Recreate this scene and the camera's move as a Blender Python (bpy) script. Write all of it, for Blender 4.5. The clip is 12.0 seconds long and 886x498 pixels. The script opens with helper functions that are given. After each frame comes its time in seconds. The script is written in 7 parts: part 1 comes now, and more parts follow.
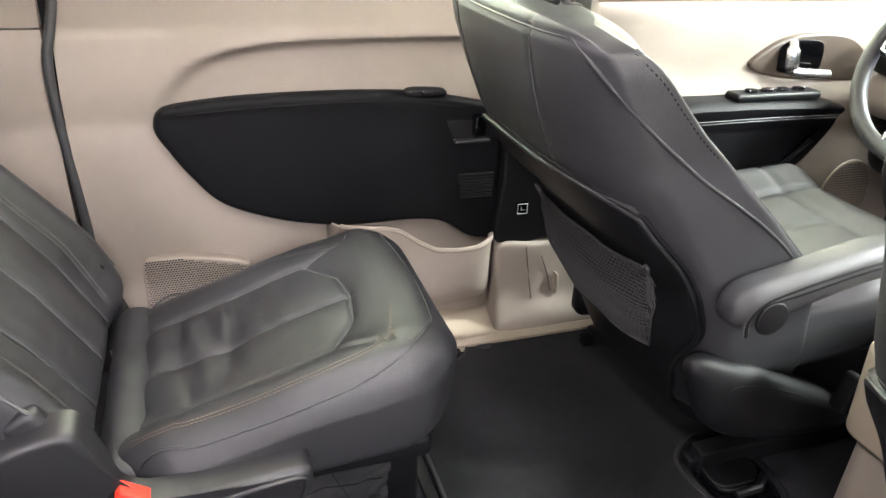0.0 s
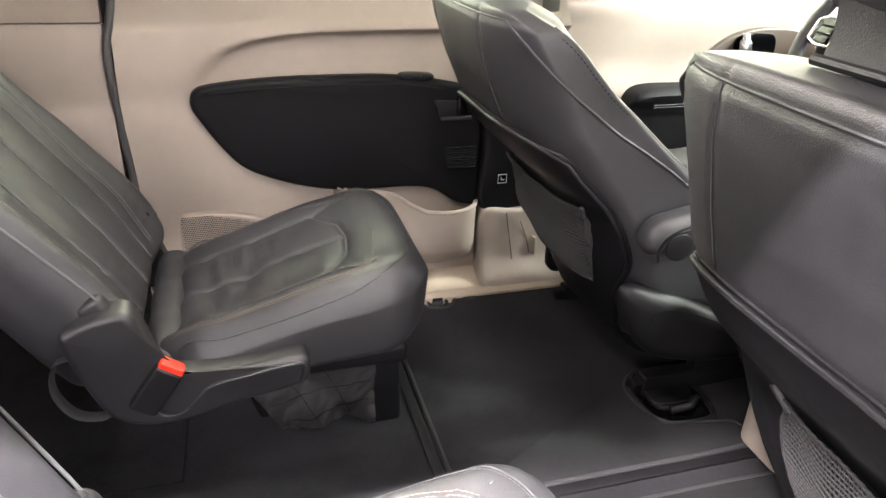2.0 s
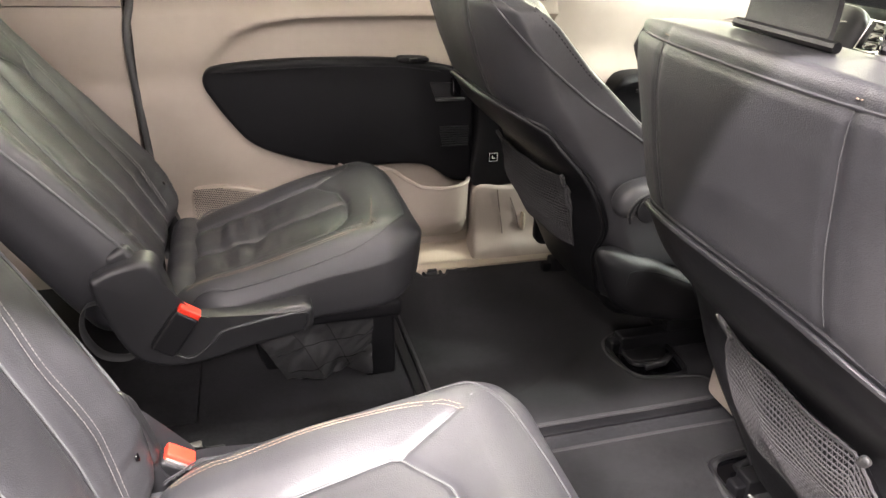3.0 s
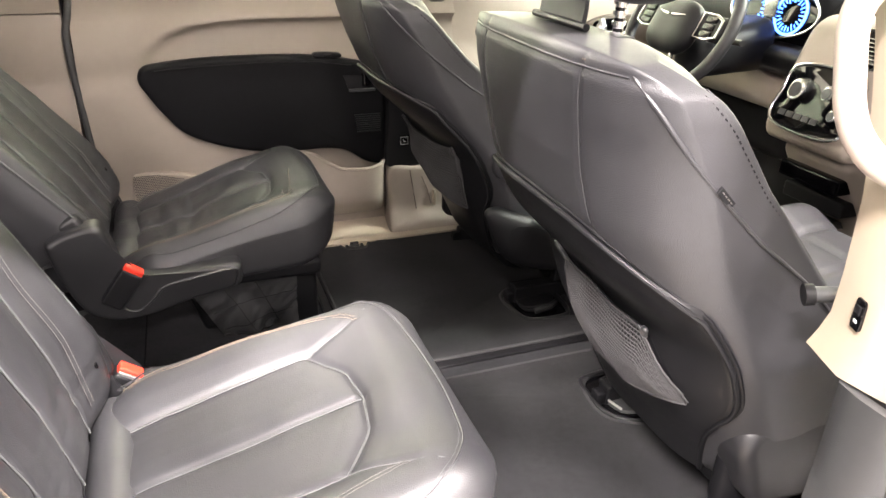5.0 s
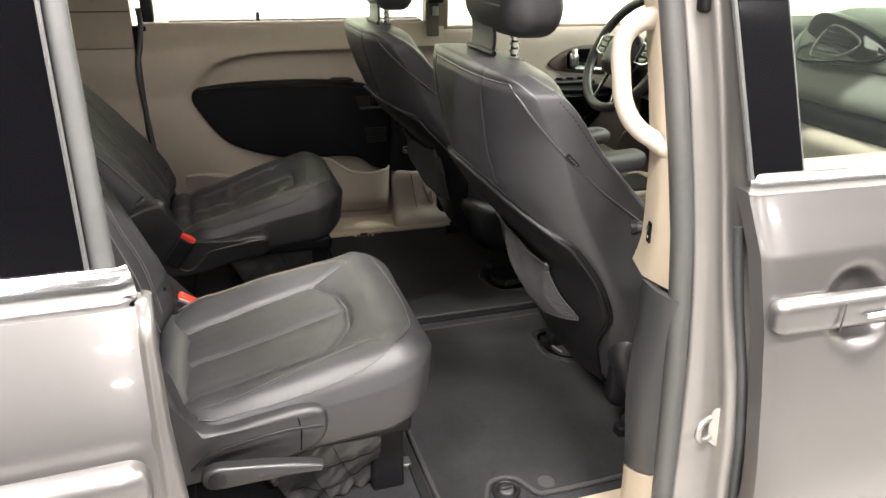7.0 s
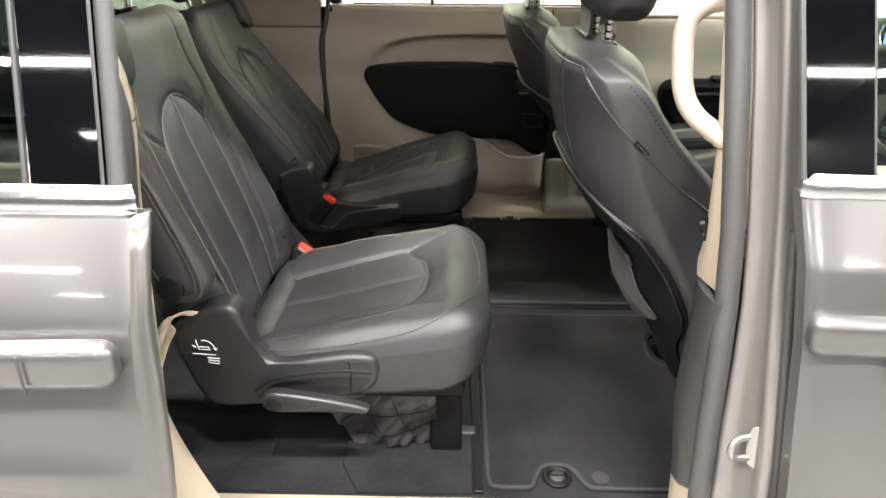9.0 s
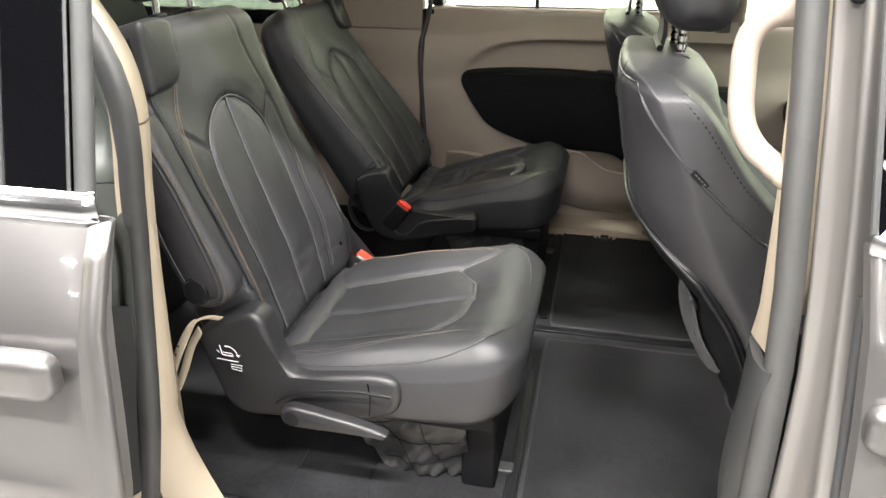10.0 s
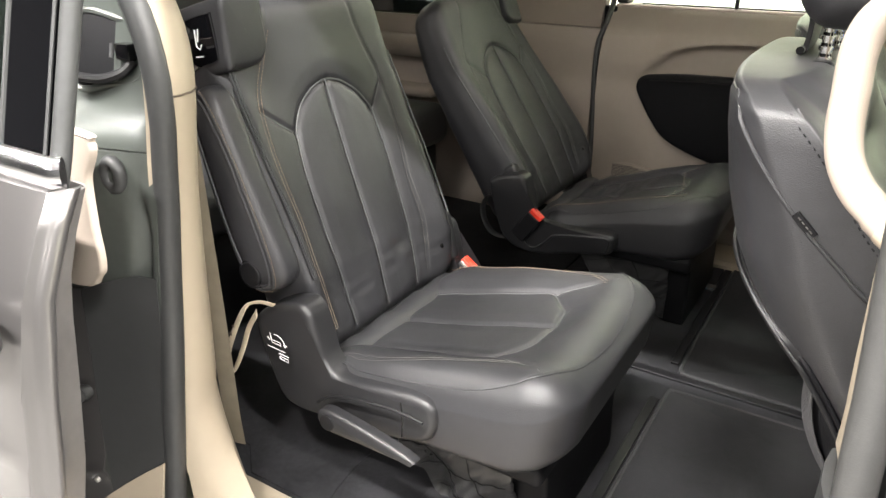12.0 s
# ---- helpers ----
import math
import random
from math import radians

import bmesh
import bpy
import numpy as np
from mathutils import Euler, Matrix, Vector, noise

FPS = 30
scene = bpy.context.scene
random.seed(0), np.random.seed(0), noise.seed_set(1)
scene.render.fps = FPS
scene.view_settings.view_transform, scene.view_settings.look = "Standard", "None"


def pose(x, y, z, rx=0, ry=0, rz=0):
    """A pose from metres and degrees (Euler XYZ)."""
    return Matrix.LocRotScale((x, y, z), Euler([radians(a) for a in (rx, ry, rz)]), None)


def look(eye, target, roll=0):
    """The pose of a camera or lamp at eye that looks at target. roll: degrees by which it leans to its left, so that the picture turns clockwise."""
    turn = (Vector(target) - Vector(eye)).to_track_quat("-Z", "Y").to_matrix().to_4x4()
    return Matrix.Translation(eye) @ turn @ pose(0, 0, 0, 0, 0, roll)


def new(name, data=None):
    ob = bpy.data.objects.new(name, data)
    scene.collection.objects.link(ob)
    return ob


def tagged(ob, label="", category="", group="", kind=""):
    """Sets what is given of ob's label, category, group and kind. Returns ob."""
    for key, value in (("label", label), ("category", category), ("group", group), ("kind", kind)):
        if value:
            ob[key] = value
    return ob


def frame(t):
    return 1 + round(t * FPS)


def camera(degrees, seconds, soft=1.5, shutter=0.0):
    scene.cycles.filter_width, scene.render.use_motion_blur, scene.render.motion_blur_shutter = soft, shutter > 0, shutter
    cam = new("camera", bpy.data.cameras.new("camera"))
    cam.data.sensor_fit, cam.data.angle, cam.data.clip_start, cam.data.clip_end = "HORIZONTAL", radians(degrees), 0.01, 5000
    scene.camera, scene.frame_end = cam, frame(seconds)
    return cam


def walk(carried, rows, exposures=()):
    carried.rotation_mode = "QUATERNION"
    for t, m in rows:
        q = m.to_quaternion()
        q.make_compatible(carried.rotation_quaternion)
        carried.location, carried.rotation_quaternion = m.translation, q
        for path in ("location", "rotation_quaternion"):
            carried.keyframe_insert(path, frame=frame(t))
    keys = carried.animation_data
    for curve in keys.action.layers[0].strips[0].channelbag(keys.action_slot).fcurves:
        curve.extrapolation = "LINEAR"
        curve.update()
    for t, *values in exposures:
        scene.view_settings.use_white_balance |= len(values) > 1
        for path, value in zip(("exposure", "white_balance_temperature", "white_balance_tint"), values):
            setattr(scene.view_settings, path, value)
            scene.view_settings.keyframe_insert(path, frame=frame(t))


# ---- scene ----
cam = camera(64.0, 12.0)
PATH = [
    (0, (0.23, -0.513, 0.903), (0.829, 1.158, -0.02), 3.1),
    (0.5, (0.232, -0.566, 0.904), (0.828, 1.11, -0.009), 2.6),
    (1, (0.226, -0.64, 0.903), (0.807, 1.049, 0.002), 2.3),
    (1.5, (0.229, -0.725, 0.908), (0.785, 0.973, 0.009), 2.3),
    (2, (0.238, -0.798, 0.915), (0.76, 0.912, 0.018), 2.2),
    (2.5, (0.232, -0.875, 0.904), (0.744, 0.833, 0.0), 2.4),
    (3, (0.216, -0.935, 0.905), (0.737, 0.776, 0.010), 2.5),
    (3.2, (0.209, -0.958, 0.905), (0.738, 0.751, 0.011), 2.6),
    (4.8, (0.222, -1.168, 0.924), (0.877, 0.503, 0.043), 1.9),
    (5, (0.225, -1.21, 0.934), (0.881, 0.462, 0.054), 2.0),
    (5.5, (0.226, -1.336, 0.959), (0.888, 0.35, 0.113), 1.7),
    (6, (0.209, -1.458, 0.975), (0.879, 0.245, 0.168), 1.6),
    (6.5, (0.197, -1.581, 0.982), (0.848, 0.13, 0.177), 1.3),
    (7, (0.208, -1.667, 0.994), (0.781, 0.072, 0.189), 1.1),
    (7.2, (0.213, -1.693, 0.998), (0.745, 0.055, 0.186), 1.2),
    (8.8, (0.442, -1.765, 0.988), (0.467, 0.052, 0.152), 0.4),
    (9, (0.46, -1.759, 0.98), (0.436, 0.061, 0.152), 0.5),
    (9.5, (0.541, -1.699, 0.973), (0.34, 0.109, 0.143), 0.2),
    (10, (0.616, -1.643, 0.976), (0.221, 0.134, 0.15), 0.1),
    (10.5, (0.723, -1.597, 0.976), (0.14, 0.131, 0.156), -0.3),
    (11, (0.795, -1.553, 0.967), (0.036, 0.107, 0.15), -0.2),
    (11.5, (0.848, -1.527, 0.963), (-0.06, 0.061, 0.154), -0.1),
    (12, (0.798, -1.431, 0.935), (-0.162, 0.121, 0.116), 0.2),
]
EXPOSURES = [(0.0, 2.20, 6280, 17), (1.5, 2.12, 6420, 18), (3.0, 1.88, 6660, 18.5), (5.0, 1.72, 6780, 17), (5.9, 1.24, 6680, 14.5), (6.4, 1.05, 6580, 12.5), (7.0, 0.45, 6750, 11), (9.0, 0.30, 6620, 10), (10.5, 0.53, 6540, 9), (12.0, 0.54, 6600, 9)]
walk(cam, [(t, look(eye, target, roll)) for t, eye, target, roll in PATH], EXPOSURES)

# ---------------------------------------------------------------- world and lights
world = bpy.data.worlds.new("hall_air")
world.use_nodes = True
world.node_tree.nodes["Background"].inputs[0].default_value = (0.9, 0.95, 1.0, 1)
world.node_tree.nodes["Background"].inputs[1].default_value = 0.018
scene.world = world


def area_lamp(name, place, size, power, colour=(1, 0.966, 0.936), aim=(0, 0, -1)):
    data = bpy.data.lights.new(name, "AREA")
    data.shape, data.size, data.size_y, data.energy, data.color = "RECTANGLE", size[0], size[1], power, colour
    ob = new(name, data)
    ob.matrix_world = Matrix.Translation(place) @ Vector(aim).to_track_quat("-Z", "Y").to_matrix().to_4x4()
    return ob


GROUND = -0.42
HALL = 7.2          # ceiling of the hall
LAMPS = [(-3.8, -4.4, 7.0), (1.0, -4.4, 7.0), (7.5, -4.4, 7.0), (-2.2, 0.2, 4.5), (0.9, 0.2, 4.5), (6.5, 0.2, 4.5)]
LAMPS += [(x, y, 7.0) for y in (-9.0, -12.8, -16.6) for x in (-7.4, 0.35, 7.7)]
for lx, ly, lz in LAMPS:
    area_lamp("ceiling_lamp_light", (lx, ly, lz - 0.1), (2.4, 0.30), 360 if ly < -8 else 1650 if ly < 0 else 620)
# Two fill lamps added out of view under the roof to brighten the cabin.
area_lamp("cabin_fill_light", (0.30, 0.06, 1.17), (0.16, 0.10), 1.5, (1, 0.96, 0.91))
area_lamp("cabin_fill_light", (1.15, -0.02, 1.17), (0.16, 0.10), 0.12, (1, 0.96, 0.91))


# ---------------------------------------------------------------- materials
def material(name, colour, rough=0.5, metal=0.0, grain=(), mottle=(), spec=0.5, coat=0.0, sheen=0.0, rough_var=0.0, flecks=()):
    """grain: (scale, bump metres); mottle: (scale, share of lightness); flecks: (scale, colour, threshold)."""
    m = bpy.data.materials.new(name)
    m.use_nodes = True
    nt = m.node_tree
    b = nt.nodes["Principled BSDF"]
    b.inputs["Base Color"].default_value = (*colour, 1)
    b.inputs["Roughness"].default_value = rough
    b.inputs["Metallic"].default_value = metal
    b.inputs["Specular IOR Level"].default_value = spec
    b.inputs["Coat Weight"].default_value = coat
    b.inputs["Coat Roughness"].default_value = 0.06
    b.inputs["Sheen Weight"].default_value = sheen
    co = nt.nodes.new("ShaderNodeTexCoord")
    if mottle:
        n = nt.nodes.new("ShaderNodeTexNoise")
        n.inputs["Scale"].default_value, n.inputs["Detail"].default_value = mottle[0], 6
        nt.links.new(co.outputs["Object"], n.inputs["Vector"])
        n2 = nt.nodes.new("ShaderNodeTexNoise")
        n2.inputs["Scale"].default_value, n2.inputs["Detail"].default_value = mottle[0] * 14, 4
        nt.links.new(co.outputs["Object"], n2.inputs["Vector"])
        mx = nt.nodes.new("ShaderNodeMath")
        mx.operation = "MULTIPLY_ADD"
        nt.links.new(n2.outputs["Fac"], mx.inputs[0])
        mx.inputs[1].default_value = 0.45
        nt.links.new(n.outputs["Fac"], mx.inputs[2])
        ramp = nt.nodes.new("ShaderNodeMapRange")
        ramp.inputs["From Min"].default_value, ramp.inputs["From Max"].default_value = 0.45, 1.0
        ramp.inputs["To Min"].default_value, ramp.inputs["To Max"].default_value = 1 - mottle[1], 1 + mottle[1]
        nt.links.new(mx.outputs[0], ramp.inputs["Value"])
        hs = nt.nodes.new("ShaderNodeHueSaturation")
        hs.inputs["Color"].default_value = (*colour, 1)
        nt.links.new(ramp.outputs[0], hs.inputs["Value"])
        nt.links.new(hs.outputs[0], b.inputs["Base Color"])
        if flecks:
            f = nt.nodes.new("ShaderNodeTexNoise")
            f.inputs["Scale"].default_value, f.inputs["Detail"].default_value = flecks[0], 2
            nt.links.new(co.outputs["Object"], f.inputs["Vector"])
            fr = nt.nodes.new("ShaderNodeMapRange")
            fr.inputs["From Min"].default_value, fr.inputs["From Max"].default_value = flecks[2], flecks[2] + 0.06
            nt.links.new(f.outputs["Fac"], fr.inputs["Value"])
            mc = nt.nodes.new("ShaderNodeMixRGB")
            nt.links.new(fr.outputs[0], mc.inputs["Fac"])
            nt.links.new(hs.outputs[0], mc.inputs["Color1"])
            mc.inputs["Color2"].default_value = (*flecks[1], 1)
            nt.links.new(mc.outputs[0], b.inputs["Base Color"])
        if rough_var:
            rr = nt.nodes.new("ShaderNodeMapRange")
            rr.inputs["From Min"].default_value, rr.inputs["From Max"].default_value = 0.45, 1.0
            rr.inputs["To Min"].default_value, rr.inputs["To Max"].default_value = max(rough - rough_var, 0.02), min(rough + rough_var, 1)
            nt.links.new(mx.outputs[0], rr.inputs["Value"])
            nt.links.new(rr.outputs[0], b.inputs["Roughness"])
    if grain:
        bump = nt.nodes.new("ShaderNodeBump")
        bump.inputs["Strength"].default_value, bump.inputs["Distance"].default_value = 0.6, grain[1]
        if len(grain) > 2:
            v = nt.nodes.new("ShaderNodeTexVoronoi")
            v.inputs["Scale"].default_value = grain[0]
            nt.links.new(co.outputs["Object"], v.inputs["Vector"])
            nt.links.new(v.outputs["Distance"], bump.inputs["Height"])
        else:
            v = nt.nodes.new("ShaderNodeTexNoise")
            v.inputs["Scale"].default_value, v.inputs["Detail"].default_value = grain[0], 5
            nt.links.new(co.outputs["Object"], v.inputs["Vector"])
            nt.links.new(v.outputs["Fac"], bump.inputs["Height"])
        nt.links.new(bump.outputs[0], b.inputs["Normal"])
    return m


def glowing(name, colour, strength):
    m = bpy.data.materials.new(name)
    m.use_nodes = True
    b = m.node_tree.nodes["Principled BSDF"]
    b.inputs["Base Color"].default_value = (*colour, 1)
    b.inputs["Emission Color"].default_value = (*colour, 1)
    b.inputs["Emission Strength"].default_value = strength
    return m


def glass(name, tint, gloss=0.02):
    m = bpy.data.materials.new(name)
    m.use_nodes = True
    nt = m.node_tree
    out = nt.nodes["Material Output"]
    nt.nodes.remove(nt.nodes["Principled BSDF"])
    clear, shine, mix, fres = (nt.nodes.new("ShaderNode" + k) for k in ("BsdfTransparent", "BsdfGlossy", "MixShader", "Fresnel"))
    clear.inputs[0].default_value = (*tint, 1)
    shine.inputs["Roughness"].default_value = gloss
    fres.inputs["IOR"].default_value = 1.5
    cap = nt.nodes.new("ShaderNodeMath")
    cap.operation = "MINIMUM"
    cap.inputs[1].default_value = 0.16
    nt.links.new(fres.outputs[0], cap.inputs[0])
    nt.links.new(cap.outputs[0], mix.inputs[0])
    nt.links.new(clear.outputs[0], mix.inputs[1])
    nt.links.new(shine.outputs[0], mix.inputs[2])
    nt.links.new(mix.outputs[0], out.inputs[0])
    return m


LEATHER = material("black_leather", (0.0225, 0.0225, 0.0250), 0.45, spec=0.5, grain=(700, 0.0004, 1), mottle=(5, 0.25), rough_var=0.07)
# Paler than the leather: the highlight along seam ridges is in this colour.
LIT_PIPING = material("lit_leather_piping", (0.062, 0.065, 0.066), 0.5, grain=(900, 0.0002))
THREAD = material("grey_thread", (0.10, 0.096, 0.09), 0.8, grain=(2500, 0.0002))
THREAD_TAN = material("tan_thread", (0.20, 0.150, 0.108), 0.8, grain=(2500, 0.0002))
BLACK = material("black_plastic", (0.0070, 0.0070, 0.0080), 0.46, grain=(900, 0.0002, 1), mottle=(6, 0.25), rough_var=0.06, spec=0.28)
BLACK_SOFT = material("black_vinyl", (0.005, 0.005, 0.006), 0.55, grain=(700, 0.0002, 1), mottle=(4, 0.25), rough_var=0.05, spec=0.16)
SEAT_PLASTIC = material("seat_plastic", (0.0145, 0.0145, 0.0160), 0.42, grain=(900, 0.0002, 1), mottle=(6, 0.2), rough_var=0.06, spec=0.5)
GREY_PLASTIC = material("dark_grey_plastic", (0.034, 0.035, 0.036), 0.45, grain=(900, 0.0002, 1), mottle=(6, 0.15))
TAN = material("tan_plastic", (0.285, 0.242, 0.207), 0.60, grain=(800, 0.0002, 1), mottle=(3, 0.07), rough_var=0.05)
TAN_LIGHT = material("cream_plastic", (0.36, 0.305, 0.235), 0.52, grain=(800, 0.0002, 1), mottle=(3, 0.06), rough_var=0.05)
TAN_DARK = material("dark_taupe_plastic", (0.080, 0.060, 0.047), 0.45, grain=(800, 0.0002), mottle=(4, 0.1))
CARPET = material("black_carpet", (0.0170, 0.0170, 0.0192), 0.95, grain=(900, 0.002), mottle=(8, 0.5), sheen=0.03, spec=0.1)
MAT = material("charcoal_mat", (0.0125, 0.0125, 0.0138), 0.9, grain=(1400, 0.0015), mottle=(5, 0.45), sheen=0.04, spec=0.12, flecks=(1500, (0.10, 0.10, 0.10), 0.74))
BINDING = material("mat_binding", (0.018, 0.018, 0.0195), 0.8, grain=(1500, 0.0006))
RUBBER = material("black_rubber", (0.035, 0.036, 0.037), 0.5, grain=(500, 0.0003), mottle=(8, 0.2))
SILVER = material("silver_paint", (0.125, 0.12, 0.12), 0.33, 0.75, mottle=(2, 0.03), coat=0.4, grain=(3000, 0.00003))
JAMB = material("door_jamb_paint", (0.045, 0.052, 0.047), 0.50, 0.1, mottle=(4, 0.12), coat=0.1, rough_var=0.1)
# Lighter copy of the body silver: light on the pillar is in its colour.
PILLAR_PAINT = material("silver_paint_lightened", (0.225, 0.214, 0.206), 0.36, 0.6, mottle=(3, 0.05), coat=0.25, grain=(3000, 0.00003))
GREY_RUBBER = material("grey_rubber", (0.046, 0.046, 0.0455), 0.5, grain=(500, 0.0003), mottle=(8, 0.2))
EDGE_PAINT = material("dark_edge_paint", (0.085, 0.080, 0.078), 0.42, 0.3, mottle=(9, 0.2), coat=0.2, rough_var=0.1)
JAMB_DARK = material("primer_paint", (0.055, 0.061, 0.056), 0.45, 0.2, mottle=(6, 0.2), rough_var=0.1)
CHROME = material("chrome", (0.66, 0.66, 0.67), 0.17, 1.0, mottle=(10, 0.04), rough_var=0.05)
SATIN = material("satin_chrome", (0.45, 0.45, 0.455), 0.26, 1.0, mottle=(10, 0.05))
STEEL = material("galvanised_steel", (0.40, 0.39, 0.37), 0.38, 0.85, mottle=(30, 0.15), rough_var=0.1)
GLOSS_BLACK = material("piano_black", (0.002, 0.002, 0.0025), 0.03, spec=0.3, coat=0.0, mottle=(5, 0.1))
RED = material("red_button", (0.60, 0.030, 0.013), 0.45, grain=(600, 0.0001), mottle=(20, 0.06))
WHITE_PRINT = material("white_print", (0.50, 0.50, 0.50), 0.6, mottle=(60, 0.1))
STRAP = material("cream_webbing", (0.58, 0.50, 0.38), 0.85, grain=(1500, 0.0006), mottle=(25, 0.12))
BELT = material("grey_belt_webbing", (0.10, 0.095, 0.085), 0.8, grain=(1800, 0.0006), mottle=(30, 0.15))
CLOTH = material("quilted_vinyl", (0.034, 0.034, 0.035), 0.36, grain=(260, 0.0012), mottle=(14, 0.25), rough_var=0.1)
BELT_TAN = material("khaki_webbing", (0.17, 0.145, 0.105), 0.8, grain=(1800, 0.0006), mottle=(30, 0.15))
NET = material("net_cord", (0.036, 0.035, 0.037), 0.7, grain=(1500, 0.0003))
HOOK = material("grey_hook", (0.06, 0.06, 0.062), 0.45, grain=(900, 0.0002), mottle=(30, 0.1))
CONCRETE = material("polished_concrete", (0.20, 0.195, 0.185), 0.35, grain=(60, 0.001), mottle=(1.2, 0.2), rough_var=0.12)
WALL_PAINT = material("cream_panel_paint", (0.80, 0.80, 0.66), 0.55, mottle=(0.8, 0.04), grain=(40, 0.0006))
DARK_WALL = material("dark_panel_paint", (0.035, 0.037, 0.04), 0.6, mottle=(0.7, 0.2), grain=(30, 0.001))
DARK_STEEL = material("dark_deck", (0.05, 0.05, 0.053), 0.6, mottle=(1.0, 0.2), grain=(30, 0.001))
LAMP_GLOW = glowing("lamp_diffuser", (1.0, 0.97, 0.90), 14.0)
CLUSTER_GLOW = glowing("blue_gauge", (0.05, 0.22, 1.0), 3.0)
GLASS_CLEAR = glass("clear_glass", (0.86, 0.93, 0.88))
DASH = material("grey_dash_vinyl", (0.135, 0.138, 0.126), 0.55, grain=(700, 0.0003, 1), mottle=(4, 0.12), rough_var=0.05)
GLASS_SCREEN = glass("tinted_screen_glass", (0.84, 0.90, 0.86))
GLASS_DARK = glass("privacy_glass", (0.30, 0.34, 0.32))
HEADLINER = material("headliner_cloth", (0.55, 0.50, 0.43), 0.95, grain=(900, 0.0008), mottle=(5, 0.08))


# ---------------------------------------------------------------- mesh helpers
def thing(name, place, label, category, group="", kind=""):
    ob = new(name)
    ob.empty_display_size = 0.05
    ob.location = place
    return tagged(ob, label, category, group, kind)


def origin(ob):
    return ob.location + (origin(ob.parent) if ob.parent else Vector())


def finish(ob, parent):
    if parent is not None:
        ob.parent = parent
        if parent.type == "EMPTY":
            ob.matrix_parent_inverse = Matrix.Translation(-origin(parent))
    return ob


def part(name, shape, mat, parent=None, label="", angle=38.0, recalc=True):
    """One mesh object out of (verts, faces) or a bmesh, in world metres."""
    me = bpy.data.meshes.new(name)
    if isinstance(shape, bmesh.types.BMesh):
        bm = shape
    else:
        bm = None
        me.from_pydata([tuple(v) for v in shape[0]], [], shape[1])
        if recalc:
            bm = bmesh.new()
            bm.from_mesh(me)
    if bm is not None:
        if recalc:
            bmesh.ops.recalc_face_normals(bm, faces=bm.faces)
        bm.to_mesh(me)
        bm.free()
    me.materials.append(mat)
    me.polygons.foreach_set("use_smooth", [True] * len(me.polygons))
    me.set_sharp_from_angle(angle=radians(angle))
    ob = finish(new(name, me), parent)
    if label:
        ob["label"] = label
    return ob


def merge(*shapes):
    verts, faces = [], []
    for v, f in shapes:
        k = len(verts)
        verts += [tuple(p) for p in v]
        faces += [[i + k for i in q] for q in f]
    return verts, faces


def moved(shape, m):
    return [m @ Vector(p) for p in shape[0]], shape[1]


def axis_points(h, r, n):
    """Places along one edge of a rounded box: closer together in the rounding."""
    r = min(r, h)
    k = 4 if n > 8 else 3
    inner = np.linspace(-(h - r), h - r, max(n - 2 * k, 2))
    rim = (h - r) + r * np.tan(np.linspace(0, 1, k + 1)[1:] * math.pi / 4)
    return np.concatenate([-rim[::-1], inner, rim])


def rounded(hx, hy, hz, r, n=(10, 10, 10), bend=None):
    """A box with rounded edges about the origin. bend: maps an N x 3 array of its points, all at once."""
    rr = np.array(r if isinstance(r, (tuple, list)) else (r, r, r), float)
    h = np.array([hx, hy, hz])
    rr = np.minimum(rr, h * 0.999)
    grids = [axis_points(h[k], rr[k], n[k]) for k in range(3)]
    ids, pts, faces = {}, [], []

    def vid(i, j, k):
        key = (i, j, k)
        if key not in ids:
            ids[key] = len(pts)
            pts.append((grids[0][i], grids[1][j], grids[2][k]))
        return ids[key]

    a, b, c = (len(g) - 1 for g in grids)
    for i in range(a):
        for j in range(b):
            for k in (0, c):
                faces.append([vid(i, j, k), vid(i + 1, j, k), vid(i + 1, j + 1, k), vid(i, j + 1, k)])
    for i in range(a):
        for k in range(c):
            for j in (0, b):
                faces.append([vid(i, j, k), vid(i + 1, j, k), vid(i + 1, j, k + 1), vid(i, j, k + 1)])
    for j in range(b):
        for k in range(c):
            for i in (0, a):
                faces.append([vid(i, j, k), vid(i, j + 1, k), vid(i, j + 1, k + 1), vid(i, j, k + 1)])
    p = np.array(pts)
    core = np.clip(p, -(h - rr), h - rr)
    d = (p - core) / rr
    length = np.linalg.norm(d, axis=1, keepdims=True)
    p = core + rr * d / np.maximum(length, 1e-9)
    if bend is not None:
        p = bend(p)
    return [tuple(q) for q in p], faces


def box(x0, x1, y0, y1, z0, z1, r=0.004, n=(3, 3, 3)):
    v, f = rounded((x1 - x0) / 2, (y1 - y0) / 2, (z1 - z0) / 2, r, n)
    c = ((x0 + x1) / 2, (y0 + y1) / 2, (z0 + z1) / 2)
    return [(a + c[0], b + c[1], d + c[2]) for a, b, d in v], f


def smooth_line(points, per=6, closed=False):
    """A Catmull-Rom line through points."""
    p = [Vector(q) for q in points]
    n = len(p)
    out = []
    for i in range(n if closed else n - 1):
        if closed:
            a, b, c, d = p[(i - 1) % n], p[i], p[(i + 1) % n], p[(i + 2) % n]
        else:
            a, b, c, d = p[max(i - 1, 0)], p[i], p[i + 1], p[min(i + 2, n - 1)]
        for k in range(per):
            t = k / per
            out.append(0.5 * ((2 * b) + (c - a) * t + (2 * a - 5 * b + 4 * c - d) * t * t + (3 * b - a - 3 * c + d) * t ** 3))
    if not closed:
        out.append(p[-1])
    return out


